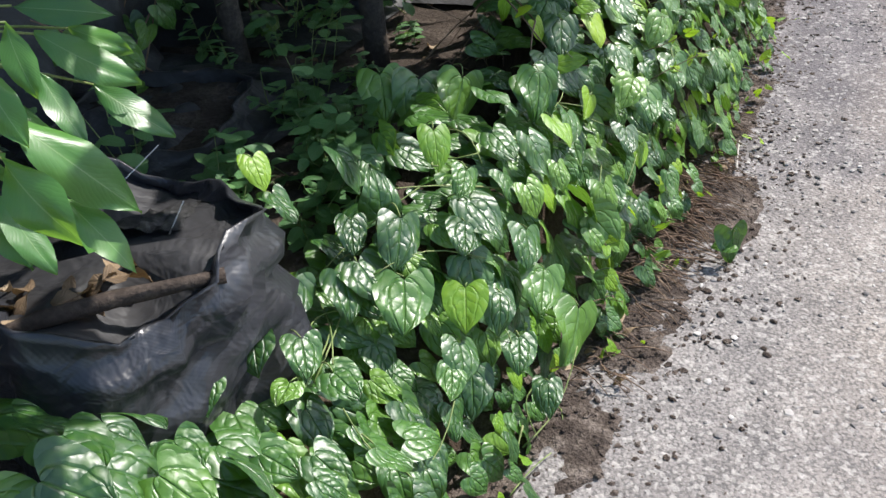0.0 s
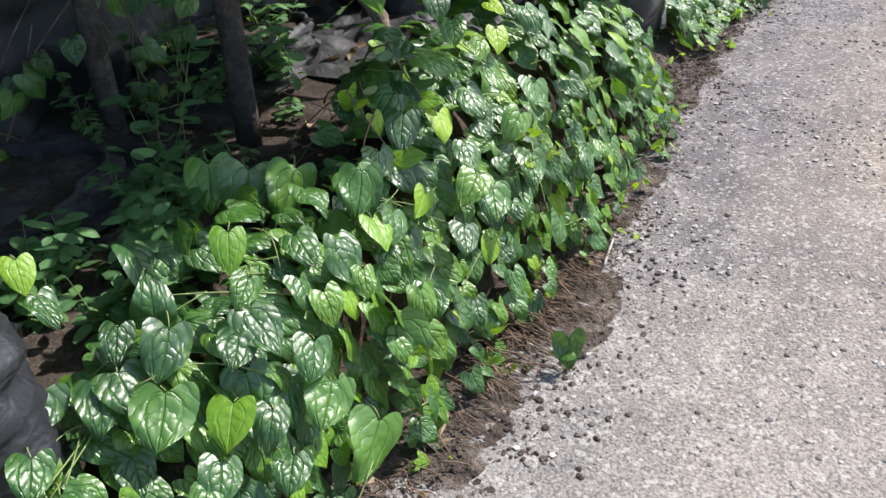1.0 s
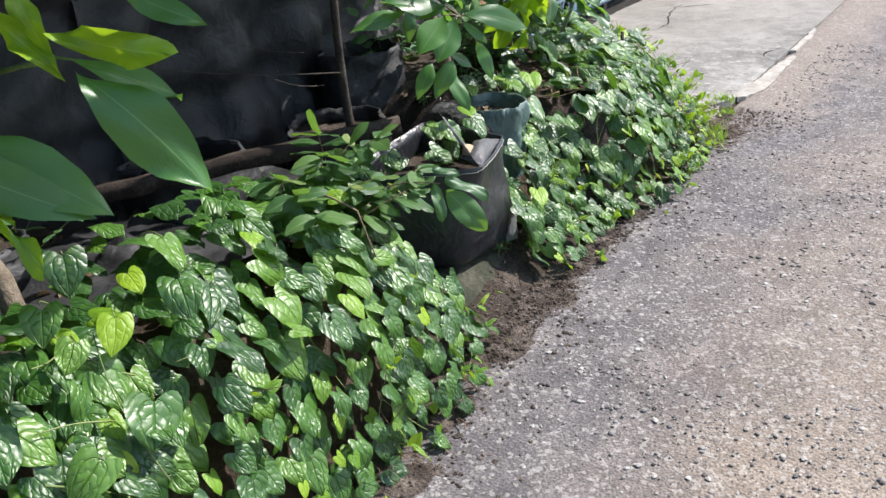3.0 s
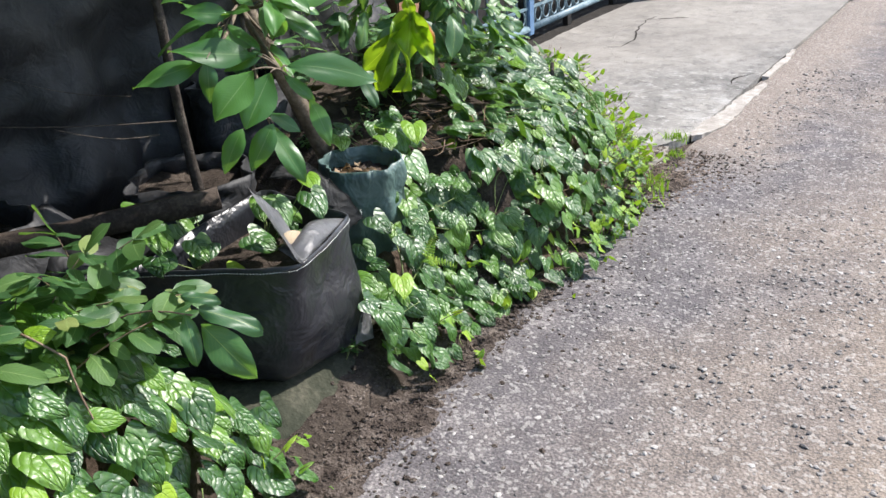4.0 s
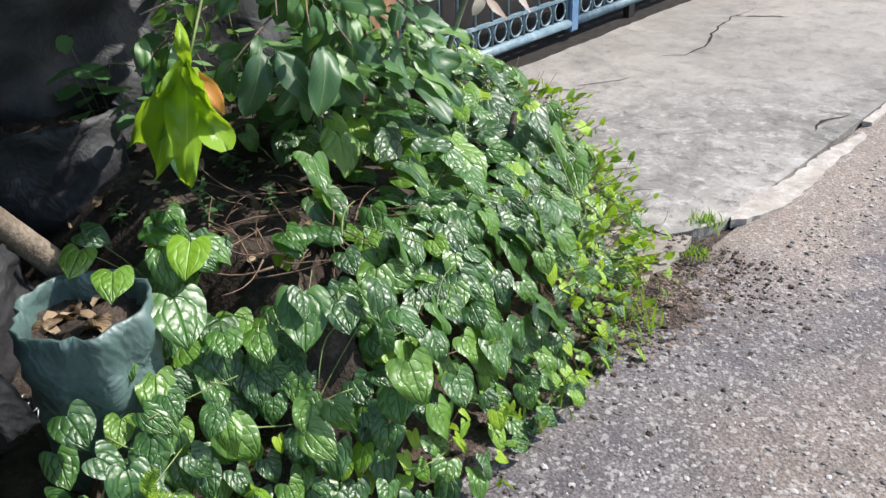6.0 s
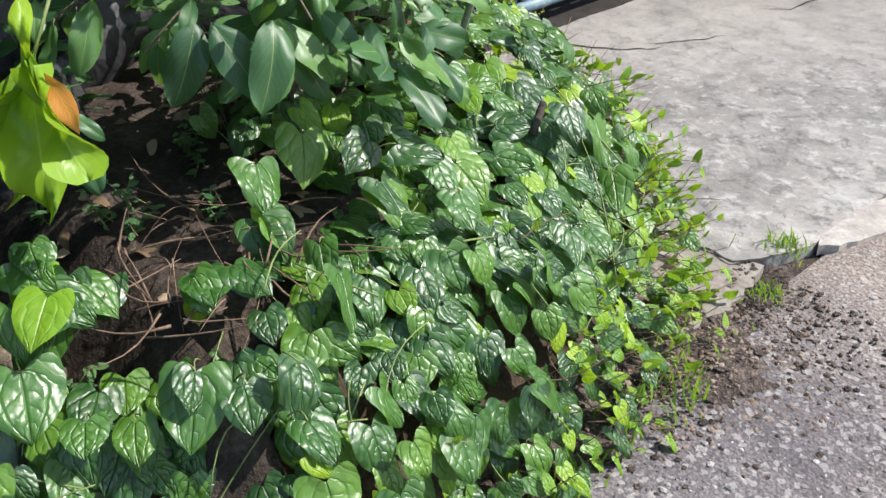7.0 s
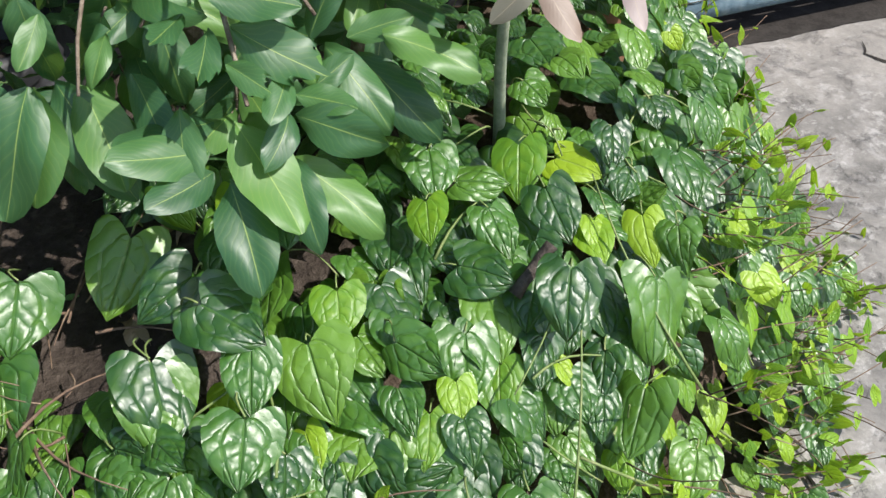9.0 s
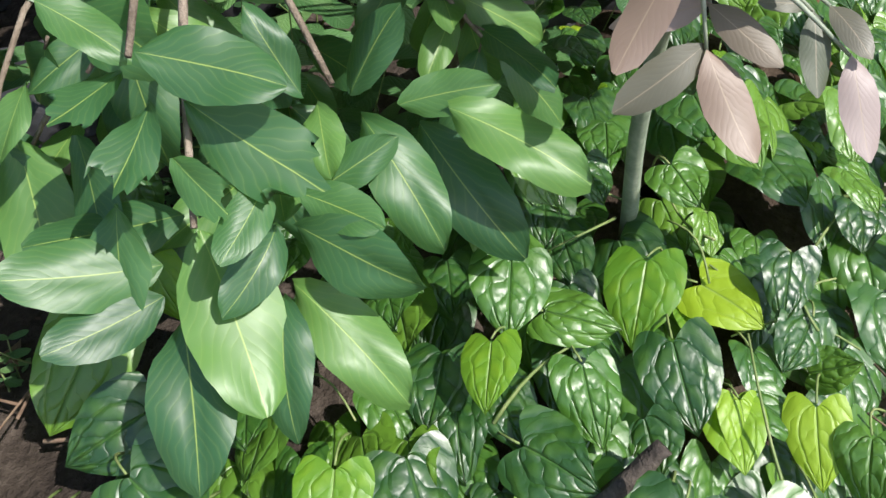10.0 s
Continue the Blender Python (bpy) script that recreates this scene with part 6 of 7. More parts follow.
# long-leaved sapling beside the slumped bag
sap = thing("sapling", -1.15, 0.30, 0.30, "young tree with long drooping dark green leaves", "sapling")
woody(sap, [(bend((-1.15, 0.30, 0.28), (-1.0, 0.36, 1.15), 0, 0.03), 0.014, 0.009)])
_bm = bmesh.new()
LANE_LEAVES = [
    ((-0.725, 0.473, 0.953), (-0.607, 0.51, 0.852)),
    ((-0.674, 0.427, 0.943), (-0.597, 0.403, 0.85)),
    ((-0.761, 0.558, 0.958), (-0.704, 0.54, 0.893)),
    ((-0.805, 0.6, 0.983), (-0.71, 0.635, 0.916)),
    ((-0.778, 0.632, 0.91), (-0.691, 0.649, 0.85)),
    ((-0.742, 0.53, 1.027), (-0.707, 0.491, 0.965)),
    ((-0.712, 0.495, 0.849), (-0.628, 0.489, 0.778)),
    ((-0.821, 0.658, 0.966), (-0.754, 0.677, 0.936)),
    ((-0.819, 0.596, 1.016), (-0.733, 0.649, 0.997)),
    ((-0.732, 0.441, 0.874), (-0.667, 0.42, 0.809)),
    ((-0.793, 0.544, 0.92), (-0.728, 0.522, 0.841)),
    ((-0.737, 0.473, 1.015), (-0.679, 0.454, 0.935)),
    ((-0.786, 0.453, 0.87), (-0.716, 0.434, 0.795)),
]
for tip, d, n, sd in (((-0.94, 0.40, 0.98), (0.4, 0.5, -0.1), 6, 1), ((-0.98, 0.52, 0.90), (0.3, 0.7, -0.3), 5, 2), ((-0.98, 0.58, 1.06), (0.2, 0.9, 0.0), 6, 4)):
    tube(_bm, bend((-1.05, 0.34, 0.9), tip, -0.03), 0.006, 0.003, 6)
    spray(sap, MANGO_SET, tip, d, n, 0.17, sd, 0.9, 0.5, 0.10, _bm)
spread_leaves(sap, MANGO_SET, LANE_LEAVES, (0.75, -0.35, 0.65), 1.35)
# Leaf cluster out of view, added to shade the sapling.
crown(sap, MANGO_SET, [(-0.85, -0.15, 0.65, 1.3, 1.45, 1.75)], 60, 0.22, 35)
# Branch up to the added cluster.
tube(_bm, bend((-1.0, 0.36, 1.14), (-0.5, 0.95, 1.58), -0.05), 0.009, 0.004, 6)
for base_p, tip_p in LANE_LEAVES:
    tube(_bm, bend((-0.95, 0.42, 1.0), base_p, -0.02), 0.003, 0.0015, 5)
part("branch", _bm, STEM, sap)

# small tree with long broad leaves over the middle of the bank
tree = thing("small_tree", -1.09, 2.36, 0.40, "small leaning tree with long glossy leaves", "tree")
woody(tree, [([(-1.00, 2.34, 0.30), (-1.005, 2.335, 0.45), (-1.015, 2.33, 0.60), (-1.065, 2.33, 0.66), (-1.117, 2.33, 0.73), (-1.145, 2.33, 0.80), (-1.158, 2.33, 0.885), (-1.13, 2.33, 1.0), (-1.08, 2.33, 1.14), (-1.03, 2.3, 1.4), (-1.0, 2.2, 1.9)], 0.027, 0.012)])
_bm = bmesh.new()
tube(_bm, bend((-1.13, 2.28, 0.90), (-0.56, 2.29, 1.11), -0.04), 0.009, 0.004, 7)
tube(_bm, bend((-0.95, 2.25, 0.99), (-0.59, 2.10, 1.04), -0.02), 0.006, 0.003, 7)
tube(_bm, bend((-1.10, 2.2, 1.1), (-0.67, 1.70, 1.13), -0.04), 0.008, 0.004, 7)
HANGING_LEAVES = [
    ((-0.62, 1.631, 1.15), (-0.516, 1.567, 0.881)),
    ((-0.579, 1.659, 1.155), (-0.453, 1.666, 0.967)),
    ((-0.667, 2.169, 1.018), (-0.461, 2.23, 0.89)),
    ((-0.68, 2.138, 1.012), (-0.557, 2.155, 0.919)),
    ((-0.691, 2.07, 1.002), (-0.575, 2.085, 0.914)),
    ((-0.47, 2.274, 1.096), (-0.272, 2.308, 0.968)),
    ((-0.588, 2.123, 0.898), (-0.48, 2.141, 0.872)),
]
spread_leaves(tree, MANGO_SET, HANGING_LEAVES[:3] + HANGING_LEAVES[5:6], (0.68, -0.5, 0.45), 1.45, 0.10)
spread_leaves(tree, LIME_SET, HANGING_LEAVES[3:4] + HANGING_LEAVES[6:], (0.75, -0.1, 0.5), 0.7, 0.12)
spread_leaves(tree, MANGO_SET, HANGING_LEAVES[4:5] + [((-0.57, 2.28, 1.12), (-0.42, 2.42, 1.05)), ((-0.78, 2.16, 1.02), (-0.80, 1.86, 0.99)), ((-0.72, 1.66, 1.13), (-0.80, 1.62, 0.85))], (0.4, -0.3, 0.85), 0.95, 0.2)
part("branch", _bm, STEM, tree)
SHADE_LEAVES = [
    ((-0.616, 2.188, 1.137), (-0.754, 1.954, 1.181)),
    ((-0.59, 2.209, 1.103), (-0.69, 2.021, 1.081)),
    ((-0.658, 2.093, 1.013), (-0.467, 2.206, 0.875)),
    ((-0.778, 1.942, 1.095), (-0.696, 1.978, 1.004)),
    ((-0.802, 1.883, 1.06), (-0.725, 1.907, 0.96)),
    ((-0.726, 1.958, 0.942), (-0.664, 1.945, 0.859)),
    ((-0.651, 2.164, 1.22), (-0.593, 2.169, 1.142)),
    ((-0.688, 2.089, 1.115), (-0.723, 1.955, 1.047)),
    ((-0.715, 2.074, 1.196), (-0.745, 1.954, 1.134)),
    ((-0.746, 1.957, 1.003), (-0.736, 1.875, 0.939)),
    ((-0.64, 2.171, 1.19), (-0.706, 2.03, 1.186)),
    ((-0.459, 2.366, 1.21), (-0.344, 2.411, 1.154)),
]
LIME_LEAVES = [
    ((-0.564, 2.215, 1.194), (-0.481, 2.239, 1.114)),
    ((-0.539, 2.248, 1.228), (-0.495, 2.23, 1.134)),
    ((-0.502, 2.273, 1.16), (-0.364, 2.344, 1.102)),
    ((-0.624, 2.133, 1.149), (-0.57, 2.162, 1.194)),
    ((-0.626, 2.082, 1.009), (-0.6, 2.09, 1.07)),
]
spread_leaves(tree, MANGO_SET, SHADE_LEAVES, (0.6, -0.5, 0.6), 1.1)
spread_leaves(tree, LIME_SET, LIME_LEAVES, (0.6, -0.6, 0.5), 1.0)
# Leaf masses above the view, added to shade the bed and dapple the vine.
crown(tree, MANGO_SET, [(-1.8, -0.7, 1.2, 2.4, 1.5, 2.2), (-1.8, -0.35, 1.8, 3.4, 1.5, 2.2)], 1000, 0.26, 31)
crown(tree, MANGO_SET, [(-0.80, -0.30, 2.15, 2.75, 1.48, 1.85)], 130, 0.24, 34)
crown(tree, MANGO_SET, [(-0.45, 0.05, 2.2, 3.0, 1.6, 1.95)], 55, 0.24, 37)

# shrub with fine compound leaves that leans over the end of the bank
fine = thing("shrub", -0.82, 3.12, 0.40, "pale green shrub with paired leaflets growing through the vine", "shrub")
_bm = bmesh.new()
_r = random.Random(40)
for k in range(26):
    a = Vector((-0.82 + _r.uniform(-0.10, 0.12), 3.10 + _r.uniform(-0.16, 0.16), 0.42))
    b = a + Vector((_r.uniform(-0.02, 0.32), _r.uniform(-0.16, 0.24), _r.uniform(0.06, 0.27)))
    pts = bend(a, b, -0.03, _r.uniform(-0.03, 0.03), 6)
    tube(_bm, pts, 0.0022, 0.001, 5)
    d = (pts[-1] - pts[-2]).normalized()
    side = d.cross(Vector((0, 0, 1))).normalized()
    for i in range(2, 7):
        for w in (-1, 1):
            leaf(fine, COMPOUND_SET, basis(pts[i], side * w + d * 0.5 + Vector((0, 0, -0.25)), Vector((0.2, 0.1, 1)) + Vector((_r.gauss(0, 0.3), _r.gauss(0, 0.3), 0)), _r.uniform(0.055, 0.10)))
    leaf(fine, COMPOUND_SET, basis(pts[-1], d, (0.2, 0.1, 1), _r.uniform(0.06, 0.095)))
tube(_bm, bend((-0.70, 3.08, 0.50), (-0.44, 3.17, 0.60), -0.04), 0.0025, 0.0015, 5)
part("stem", _bm, TWIG, fine)
spread_leaves(fine, BROAD_SET, [((-0.432, 3.181, 0.609), (-0.334, 3.244, 0.584)), ((-0.424, 3.172, 0.583), (-0.317, 3.182, 0.49)), ((-0.456, 3.164, 0.599), (-0.4, 3.137, 0.53)), ((-0.461, 3.17, 0.634), (-0.404, 3.208, 0.634))], (0.65, -0.3, 0.7), 0.9, 0.2)

# rosette shrub behind the black bag
ros = thing("shrub", -1.15, 4.52, 0.10, "young shrub with whorled glossy green leaves and a slanting trunk", "shrub")
woody(ros, [([(-1.15, 4.52, 0.06), (-1.114, 4.383, 0.30), (-1.082, 4.26, 0.50), (-1.05, 4.136, 0.70), (-1.02, 4.02, 0.88), (-0.99, 3.91, 1.06), (-0.97, 3.80, 1.25), (-0.97, 3.72, 1.5)], 0.033, 0.016)])
WHORL_LEAVES = [
    ((-0.721, 3.793, 0.89), (-0.554, 3.935, 0.876)),
    ((-0.767, 3.748, 0.922), (-0.865, 3.578, 0.979)),
    ((-0.854, 3.665, 0.923), (-0.916, 3.506, 0.915)),
    ((-0.722, 3.68, 0.909), (-0.741, 3.561, 0.823)),
    ((-0.717, 3.73, 0.891), (-0.718, 3.629, 0.784)),
    ((-0.739, 3.737, 0.761), (-0.735, 3.65, 0.685)),
    ((-0.771, 3.666, 0.765), (-0.766, 3.584, 0.7)),
    ((-0.83, 3.813, 0.72), (-0.727, 3.819, 0.588)),
    ((-0.729, 3.788, 0.868), (-0.657, 3.808, 0.814)),
    ((-0.722, 3.856, 0.792), (-0.648, 3.85, 0.694)),
    ((-0.771, 3.738, 0.787), (-0.689, 3.787, 0.759)),
    ((-0.854, 3.907, 1.003), (-0.747, 3.966, 0.918)),
    ((-0.784, 3.827, 1.017), (-0.761, 3.795, 0.959)),
    ((-0.828, 3.867, 1.031), (-0.712, 3.97, 1.058)),
    ((-0.798, 3.855, 1.059), (-0.756, 3.881, 1.122)),
    ((-0.808, 3.797, 1.068), (-0.831, 3.738, 1.133)),
]
BACK_LEAVES = [
    ((-0.828, 3.744, 1.018), (-0.885, 3.647, 1.037)),
    ((-0.767, 3.763, 0.922), (-0.807, 3.683, 0.906)),
    ((-0.873, 3.715, 1.106), (-0.916, 3.617, 1.066)),
    ((-0.82, 3.637, 0.936), (-0.798, 3.608, 0.846)),
    ((-0.818, 3.891, 1.039), (-0.757, 3.959, 1.087)),
    ((-0.816, 3.809, 1.024), (-0.847, 3.765, 1.076)),
]
_bm = bmesh.new()
for hub in ((-0.725, 3.775, 0.885), (-0.79, 3.82, 1.03), (-0.74, 3.72, 0.78), (-0.86, 3.72, 0.95)):
    tube(_bm, bend((-1.0, 3.93, 1.0), hub, 0.01), 0.0065, 0.004, 6)
for base_p, tip_p in WHORL_LEAVES + BACK_LEAVES:
    hub = min(((-0.725, 3.775, 0.885), (-0.79, 3.82, 1.03), (-0.74, 3.72, 0.78), (-0.86, 3.72, 0.95)), key=lambda h: (Vector(h) - Vector(base_p)).length)
    tube(_bm, bend(hub, base_p, -0.006), 0.003, 0.0018, 5)
part("branch", _bm, BARK, ros)
_bm = bmesh.new()
for k, (hub, d) in enumerate((((-0.80, 3.86, 1.06), (0.4, 0.1, 0.5)), ((-0.88, 3.74, 1.0), (0.2, -0.6, 0.3)), ((-0.86, 3.90, 0.92), (0.4, 0.4, 0.2)))):
    tube(_bm, bend((-1.0, 3.93, 1.0), hub, 0.01), 0.005, 0.003, 6)
    spray(ros, PLUME_SET, hub, d, 6, 0.14, 70 + k, 1.0, 0.3, 0.04, _bm)
part("side_branch", _bm, BARK, ros)
spread_leaves(ros, PLUME_SET, WHORL_LEAVES[:3] + WHORL_LEAVES[7:], (0.62, -0.48, 0.62), 0.98, 0.2)
spread_leaves(ros, PLUME_SET, WHORL_LEAVES[3:7], (0.62, -0.48, 0.62), 1.45, 0.15)
spread_leaves(ros, PLUME_SET, BACK_LEAVES, (0.62, -0.48, 0.62), 1.1, 0.2)
# Overhead leaves, never in view, added to darken the bed.
crown(ros, PLUME_SET, [(-1.8, -0.95, 3.3, 5.0, 1.5, 2.1)], 800, 0.2, 32)
# bare pale trunk further back, its bark coloured dark for the shade
post = thing("small_tree", -1.42, 4.06, 0.02, "thin trunk of a small tree, coloured dark for shade", "tree")
woody(post, [(bend((-1.42, 4.06, 0.02), (-1.39, 3.98, 1.0), 0, 0.02, 8) + [(-1.36, 3.96, 1.4), (-1.36, 3.94, 1.9)], 0.020, 0.013)], "trunk", DARK_AND_SHADED_BARK)
# Another added leaf mass out of view that blocks the sun.
crown(post, BROAD_SET, [(-2.2, -1.0, 3.0, 5.0, 1.7, 2.4)], 700, 0.18, 36)
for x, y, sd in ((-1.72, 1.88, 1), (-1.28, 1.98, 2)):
    dark = thing("small_tree", x, y, 0.30, "upright trunk coloured dark for deep shade", "tree")
    woody(dark, [(bend((x, y, 0.25), (x - 0.05, y + 0.05, 1.9), 0, 0.02, 8), 0.036, 0.028)], "trunk", DARK_AND_SHADED_BARK)
    # Unseen leaves added over the trunk for shade.
    crown(dark, BROAD_SET, [(x - 0.7, x + 1.0, y - 1.2, y + 1.2, 1.6, 2.4)], 380, 0.18, 40 + sd)

# lime cluster hanging over the corner bed
lime = thing("hanging_shoot", -0.82, 4.48, 0.90, "hanging shoot with lime green leaves and one orange leaf", "shoot")
_bm = bmesh.new()
tube(_bm, bend((-1.0, 4.80, 1.22), (-0.885, 4.54, 0.86), 0.02, 0.01), 0.004, 0.0025, 6)
part("stem", _bm, STEM, lime)
for base_p, tip_p, group in (
    ((-0.915, 4.563, 0.867), (-0.96, 4.434, 0.639), LIME_SET),
    ((-0.883, 4.537, 0.867), (-0.852, 4.472, 0.636), LIME_SET),
    ((-0.871, 4.534, 0.86), (-0.812, 4.522, 0.705), LIME_SET),
    ((-0.884, 4.535, 0.842), (-0.89, 4.541, 0.937), LIME_SET),
    ((-0.859, 4.544, 0.851), (-0.802, 4.556, 0.781), RUSSET_SET),
    ((-0.925, 4.557, 0.818), (-1.004, 4.428, 0.686), LIME_SET),
):
    leaf(lime, group, basis(base_p, Vector(tip_p) - Vector(base_p), (0.75, -0.55 + rng.uniform(-0.3, 0.3), 0.3), (Vector(tip_p) - Vector(base_p)).length, 0.95))

# broad-leaved bush over the corner
bush = thing("bush", -1.35, 5.25, 0.25, "dense bush with broad oval green leaves over the corner", "bush")
woody(bush, [(bend((-1.38, 5.25, 0.22), (-1.20, 5.15, 1.0), 0, 0.04, 8), 0.020, 0.012), (bend((-1.40, 5.30, 0.22), (-1.35, 5.55, 1.1), 0, -0.04, 8), 0.018, 0.011)])
_bm = bmesh.new()
_r = random.Random(52)
TWIGS = [((-1.0, 5.05, 0.76), (0.6, -0.3, -0.4), 12, 0.155), ((-1.06, 5.13, 0.80), (0.6, -0.1, -0.1), 9, 0.15), ((-1.0, 4.93, 0.82), (0.5, -0.5, -0.3), 10, 0.15), ((-1.14, 5.12, 0.90), (0.6, 0.0, 0.1), 10, 0.14), ((-1.05, 4.88, 0.86), (0.4, -0.6, -0.2), 11, 0.14), ((-1.12, 4.76, 0.96), (0.3, -0.7, 0.2), 10, 0.12), ((-1.12, 5.42, 0.94), (0.4, 0.5, 0.1), 10, 0.14), ((-1.20, 5.60, 0.86), (0.3, 0.6, -0.2), 9, 0.14), ((-1.15, 5.0, 1.05), (0.4, -0.2, 0.5), 10, 0.13), ((-1.32, 5.72, 0.98), (0.2, 0.7, 0.1), 9, 0.13), ((-1.25, 4.66, 0.88), (0.1, -0.8, 0.0), 9, 0.12), ((-1.22, 5.3, 1.1), (0.3, 0.2, 0.6), 10, 0.14), ((-1.4, 5.75, 0.85), (-0.1, 0.8, 0.0), 8, 0.13), ((-1.3, 4.9, 1.1), (0.2, -0.4, 0.5), 10, 0.13), ((-1.17, 5.22, 0.98), (0.6, 0.1, 0.0), 9, 0.14), ((-1.2, 5.85, 1.02), (0.3, 0.7, 0.2), 8, 0.12), ((-1.1, 5.62, 1.05), (0.4, 0.4, 0.2), 8, 0.13), ((-1.12, 4.98, 0.66), (0.3, -0.5, -0.3), 9, 0.13), ((-1.18, 4.80, 0.72), (0.2, -0.6, -0.2), 9, 0.12), ((-1.16, 5.2, 0.62), (0.6, -0.2, -0.3), 9, 0.13), ((-1.3, 4.7, 0.78), (-0.1, -0.7, -0.2), 9, 0.12), ((-1.25, 5.45, 0.68), (0.4, 0.3, -0.3), 8, 0.13)]
FRONT_LEAVES = [
    ((-0.962, 5.175, 0.677), (-0.893, 5.09, 0.726)),
    ((-0.945, 5.174, 0.659), (-0.868, 5.117, 0.676)),
    ((-0.968, 5.213, 0.705), (-0.856, 5.271, 0.617)),
    ((-0.931, 5.19, 0.648), (-0.81, 5.205, 0.588)),
    ((-0.984, 5.281, 0.687), (-0.93, 5.376, 0.652)),
    ((-0.981, 5.267, 0.628), (-0.9, 5.363, 0.574)),
    ((-0.963, 5.22, 0.862), (-0.947, 5.318, 0.843)),
    ((-1.081, 5.335, 0.722), (-0.995, 5.402, 0.651)),
    ((-1.065, 5.304, 0.749), (-1.005, 5.313, 0.718)),
    ((-1.005, 5.287, 0.704), (-0.97, 5.356, 0.695)),
    ((-1.08, 5.41, 0.722), (-1.021, 5.524, 0.701)),
    ((-1.128, 5.377, 0.68), (-1.023, 5.451, 0.594)),
    ((-1.131, 5.319, 0.713), (-1.141, 5.359, 0.796)),
    ((-1.003, 5.147, 0.887), (-0.981, 5.211, 0.86)),
    ((-0.947, 5.283, 0.76), (-0.882, 5.266, 0.745)),
    ((-0.965, 5.274, 0.704), (-0.893, 5.258, 0.686)),
]
SIDE_LEAVES = [
    ((-1.014, 5.183, 0.686), (-0.947, 5.089, 0.727)),
    ((-0.942, 5.27, 0.654), (-0.841, 5.266, 0.607)),
    ((-1.026, 5.304, 0.779), (-1.021, 5.282, 0.85)),
    ((-1.096, 5.366, 0.72), (-1.082, 5.448, 0.746)),
    ((-1.024, 5.295, 0.689), (-1.029, 5.363, 0.728)),
    ((-1.051, 5.031, 0.841), (-1.002, 5.007, 0.802)),
    ((-1.038, 4.992, 0.765), (-0.943, 4.927, 0.659)),
    ((-1.068, 5.013, 0.752), (-0.973, 5.064, 0.63)),
    ((-1.045, 4.978, 0.815), (-1.009, 4.941, 0.816)),
    ((-1.031, 5.097, 0.812), (-0.985, 5.065, 0.78)),
]
TOP_LEAVES = [
    ((-1.149, 4.895, 0.759), (-1.098, 4.82, 0.639)),
    ((-1.11, 4.91, 0.765), (-1.007, 4.944, 0.644)),
    ((-1.035, 4.999, 0.765), (-0.971, 4.951, 0.643)),
    ((-1.068, 5.04, 0.742), (-0.969, 5.074, 0.649)),
    ((-0.971, 5.157, 0.735), (-0.908, 5.133, 0.649)),
    ((-1.248, 4.754, 0.812), (-1.198, 4.695, 0.707)),
    ((-1.282, 4.671, 0.824), (-1.242, 4.641, 0.772)),
    ((-1.167, 4.906, 0.794), (-1.133, 4.868, 0.749)),
    ((-1.048, 5.104, 0.752), (-0.967, 5.129, 0.689)),
    ((-1.215, 4.652, 0.639), (-1.158, 4.682, 0.604)),
    ((-1.201, 4.646, 0.601), (-1.126, 4.645, 0.515)),
]
BITTEN_LEAVES = [
    ((-0.999, 5.187, 0.828), (-0.946, 5.156, 0.833)),
    ((-0.972, 5.211, 0.817), (-0.911, 5.196, 0.793)),
    ((-0.975, 5.236, 0.814), (-0.932, 5.314, 0.763)),
    ((-0.949, 5.224, 0.785), (-0.912, 5.259, 0.766)),
]
BUSH_HEARTS = [Vector(a).lerp(Vector(b), k) for a, b in FRONT_LEAVES + SIDE_LEAVES + TOP_LEAVES + BITTEN_LEAVES for k in (0.3, 0.7)]
for i, (tip, d, n, size) in enumerate(TWIGS):
    tube(_bm, bend((-1.28, 5.22, 0.85), tip, -0.05, _r.uniform(-0.05, 0.05)), 0.0045, 0.002, 6)
    spray(bush, BROAD_SET, tip, d, round(n * 1.35), size * 0.80, 80 + i, 1.0, 0.5, 0.16, _bm, 0.8, (0.45, -0.1, 0.0), BUSH_HEARTS)
for p in ((-0.913, 5.235, 0.75), (-0.95, 5.22, 0.865), (-1.02, 5.33, 0.79)):
    tube(_bm, bend((-1.2, 5.22, 0.9), p, -0.03), 0.005, 0.0025, 6)
spread_leaves(bush, BROAD_SET, FRONT_LEAVES, (0.75, 0.05, 0.75), 1.04, 0.25)
spread_leaves(bush, BROAD_SET, SIDE_LEAVES, (0.75, 0.05, 0.75), 1.0, 0.25)
spread_leaves(bush, BROAD_SET, TOP_LEAVES, (0.75, -0.25, 0.6), 1.0, 0.25)
spread_leaves(bush, BITTEN_SET, [(a, Vector(a).lerp(Vector(b), 1.45)) for a, b in BITTEN_LEAVES], (0.75, 0.05, 0.75), 0.85, 0.12)
part("branch", _bm, BARK, bush, "slender grey-brown branches")
# Bush top out of view, added for shade behind the corner.
crown(bush, BROAD_SET, [(-2.0, -0.95, 4.5, 5.8, 1.4, 2.1)], 700, 0.15, 33)

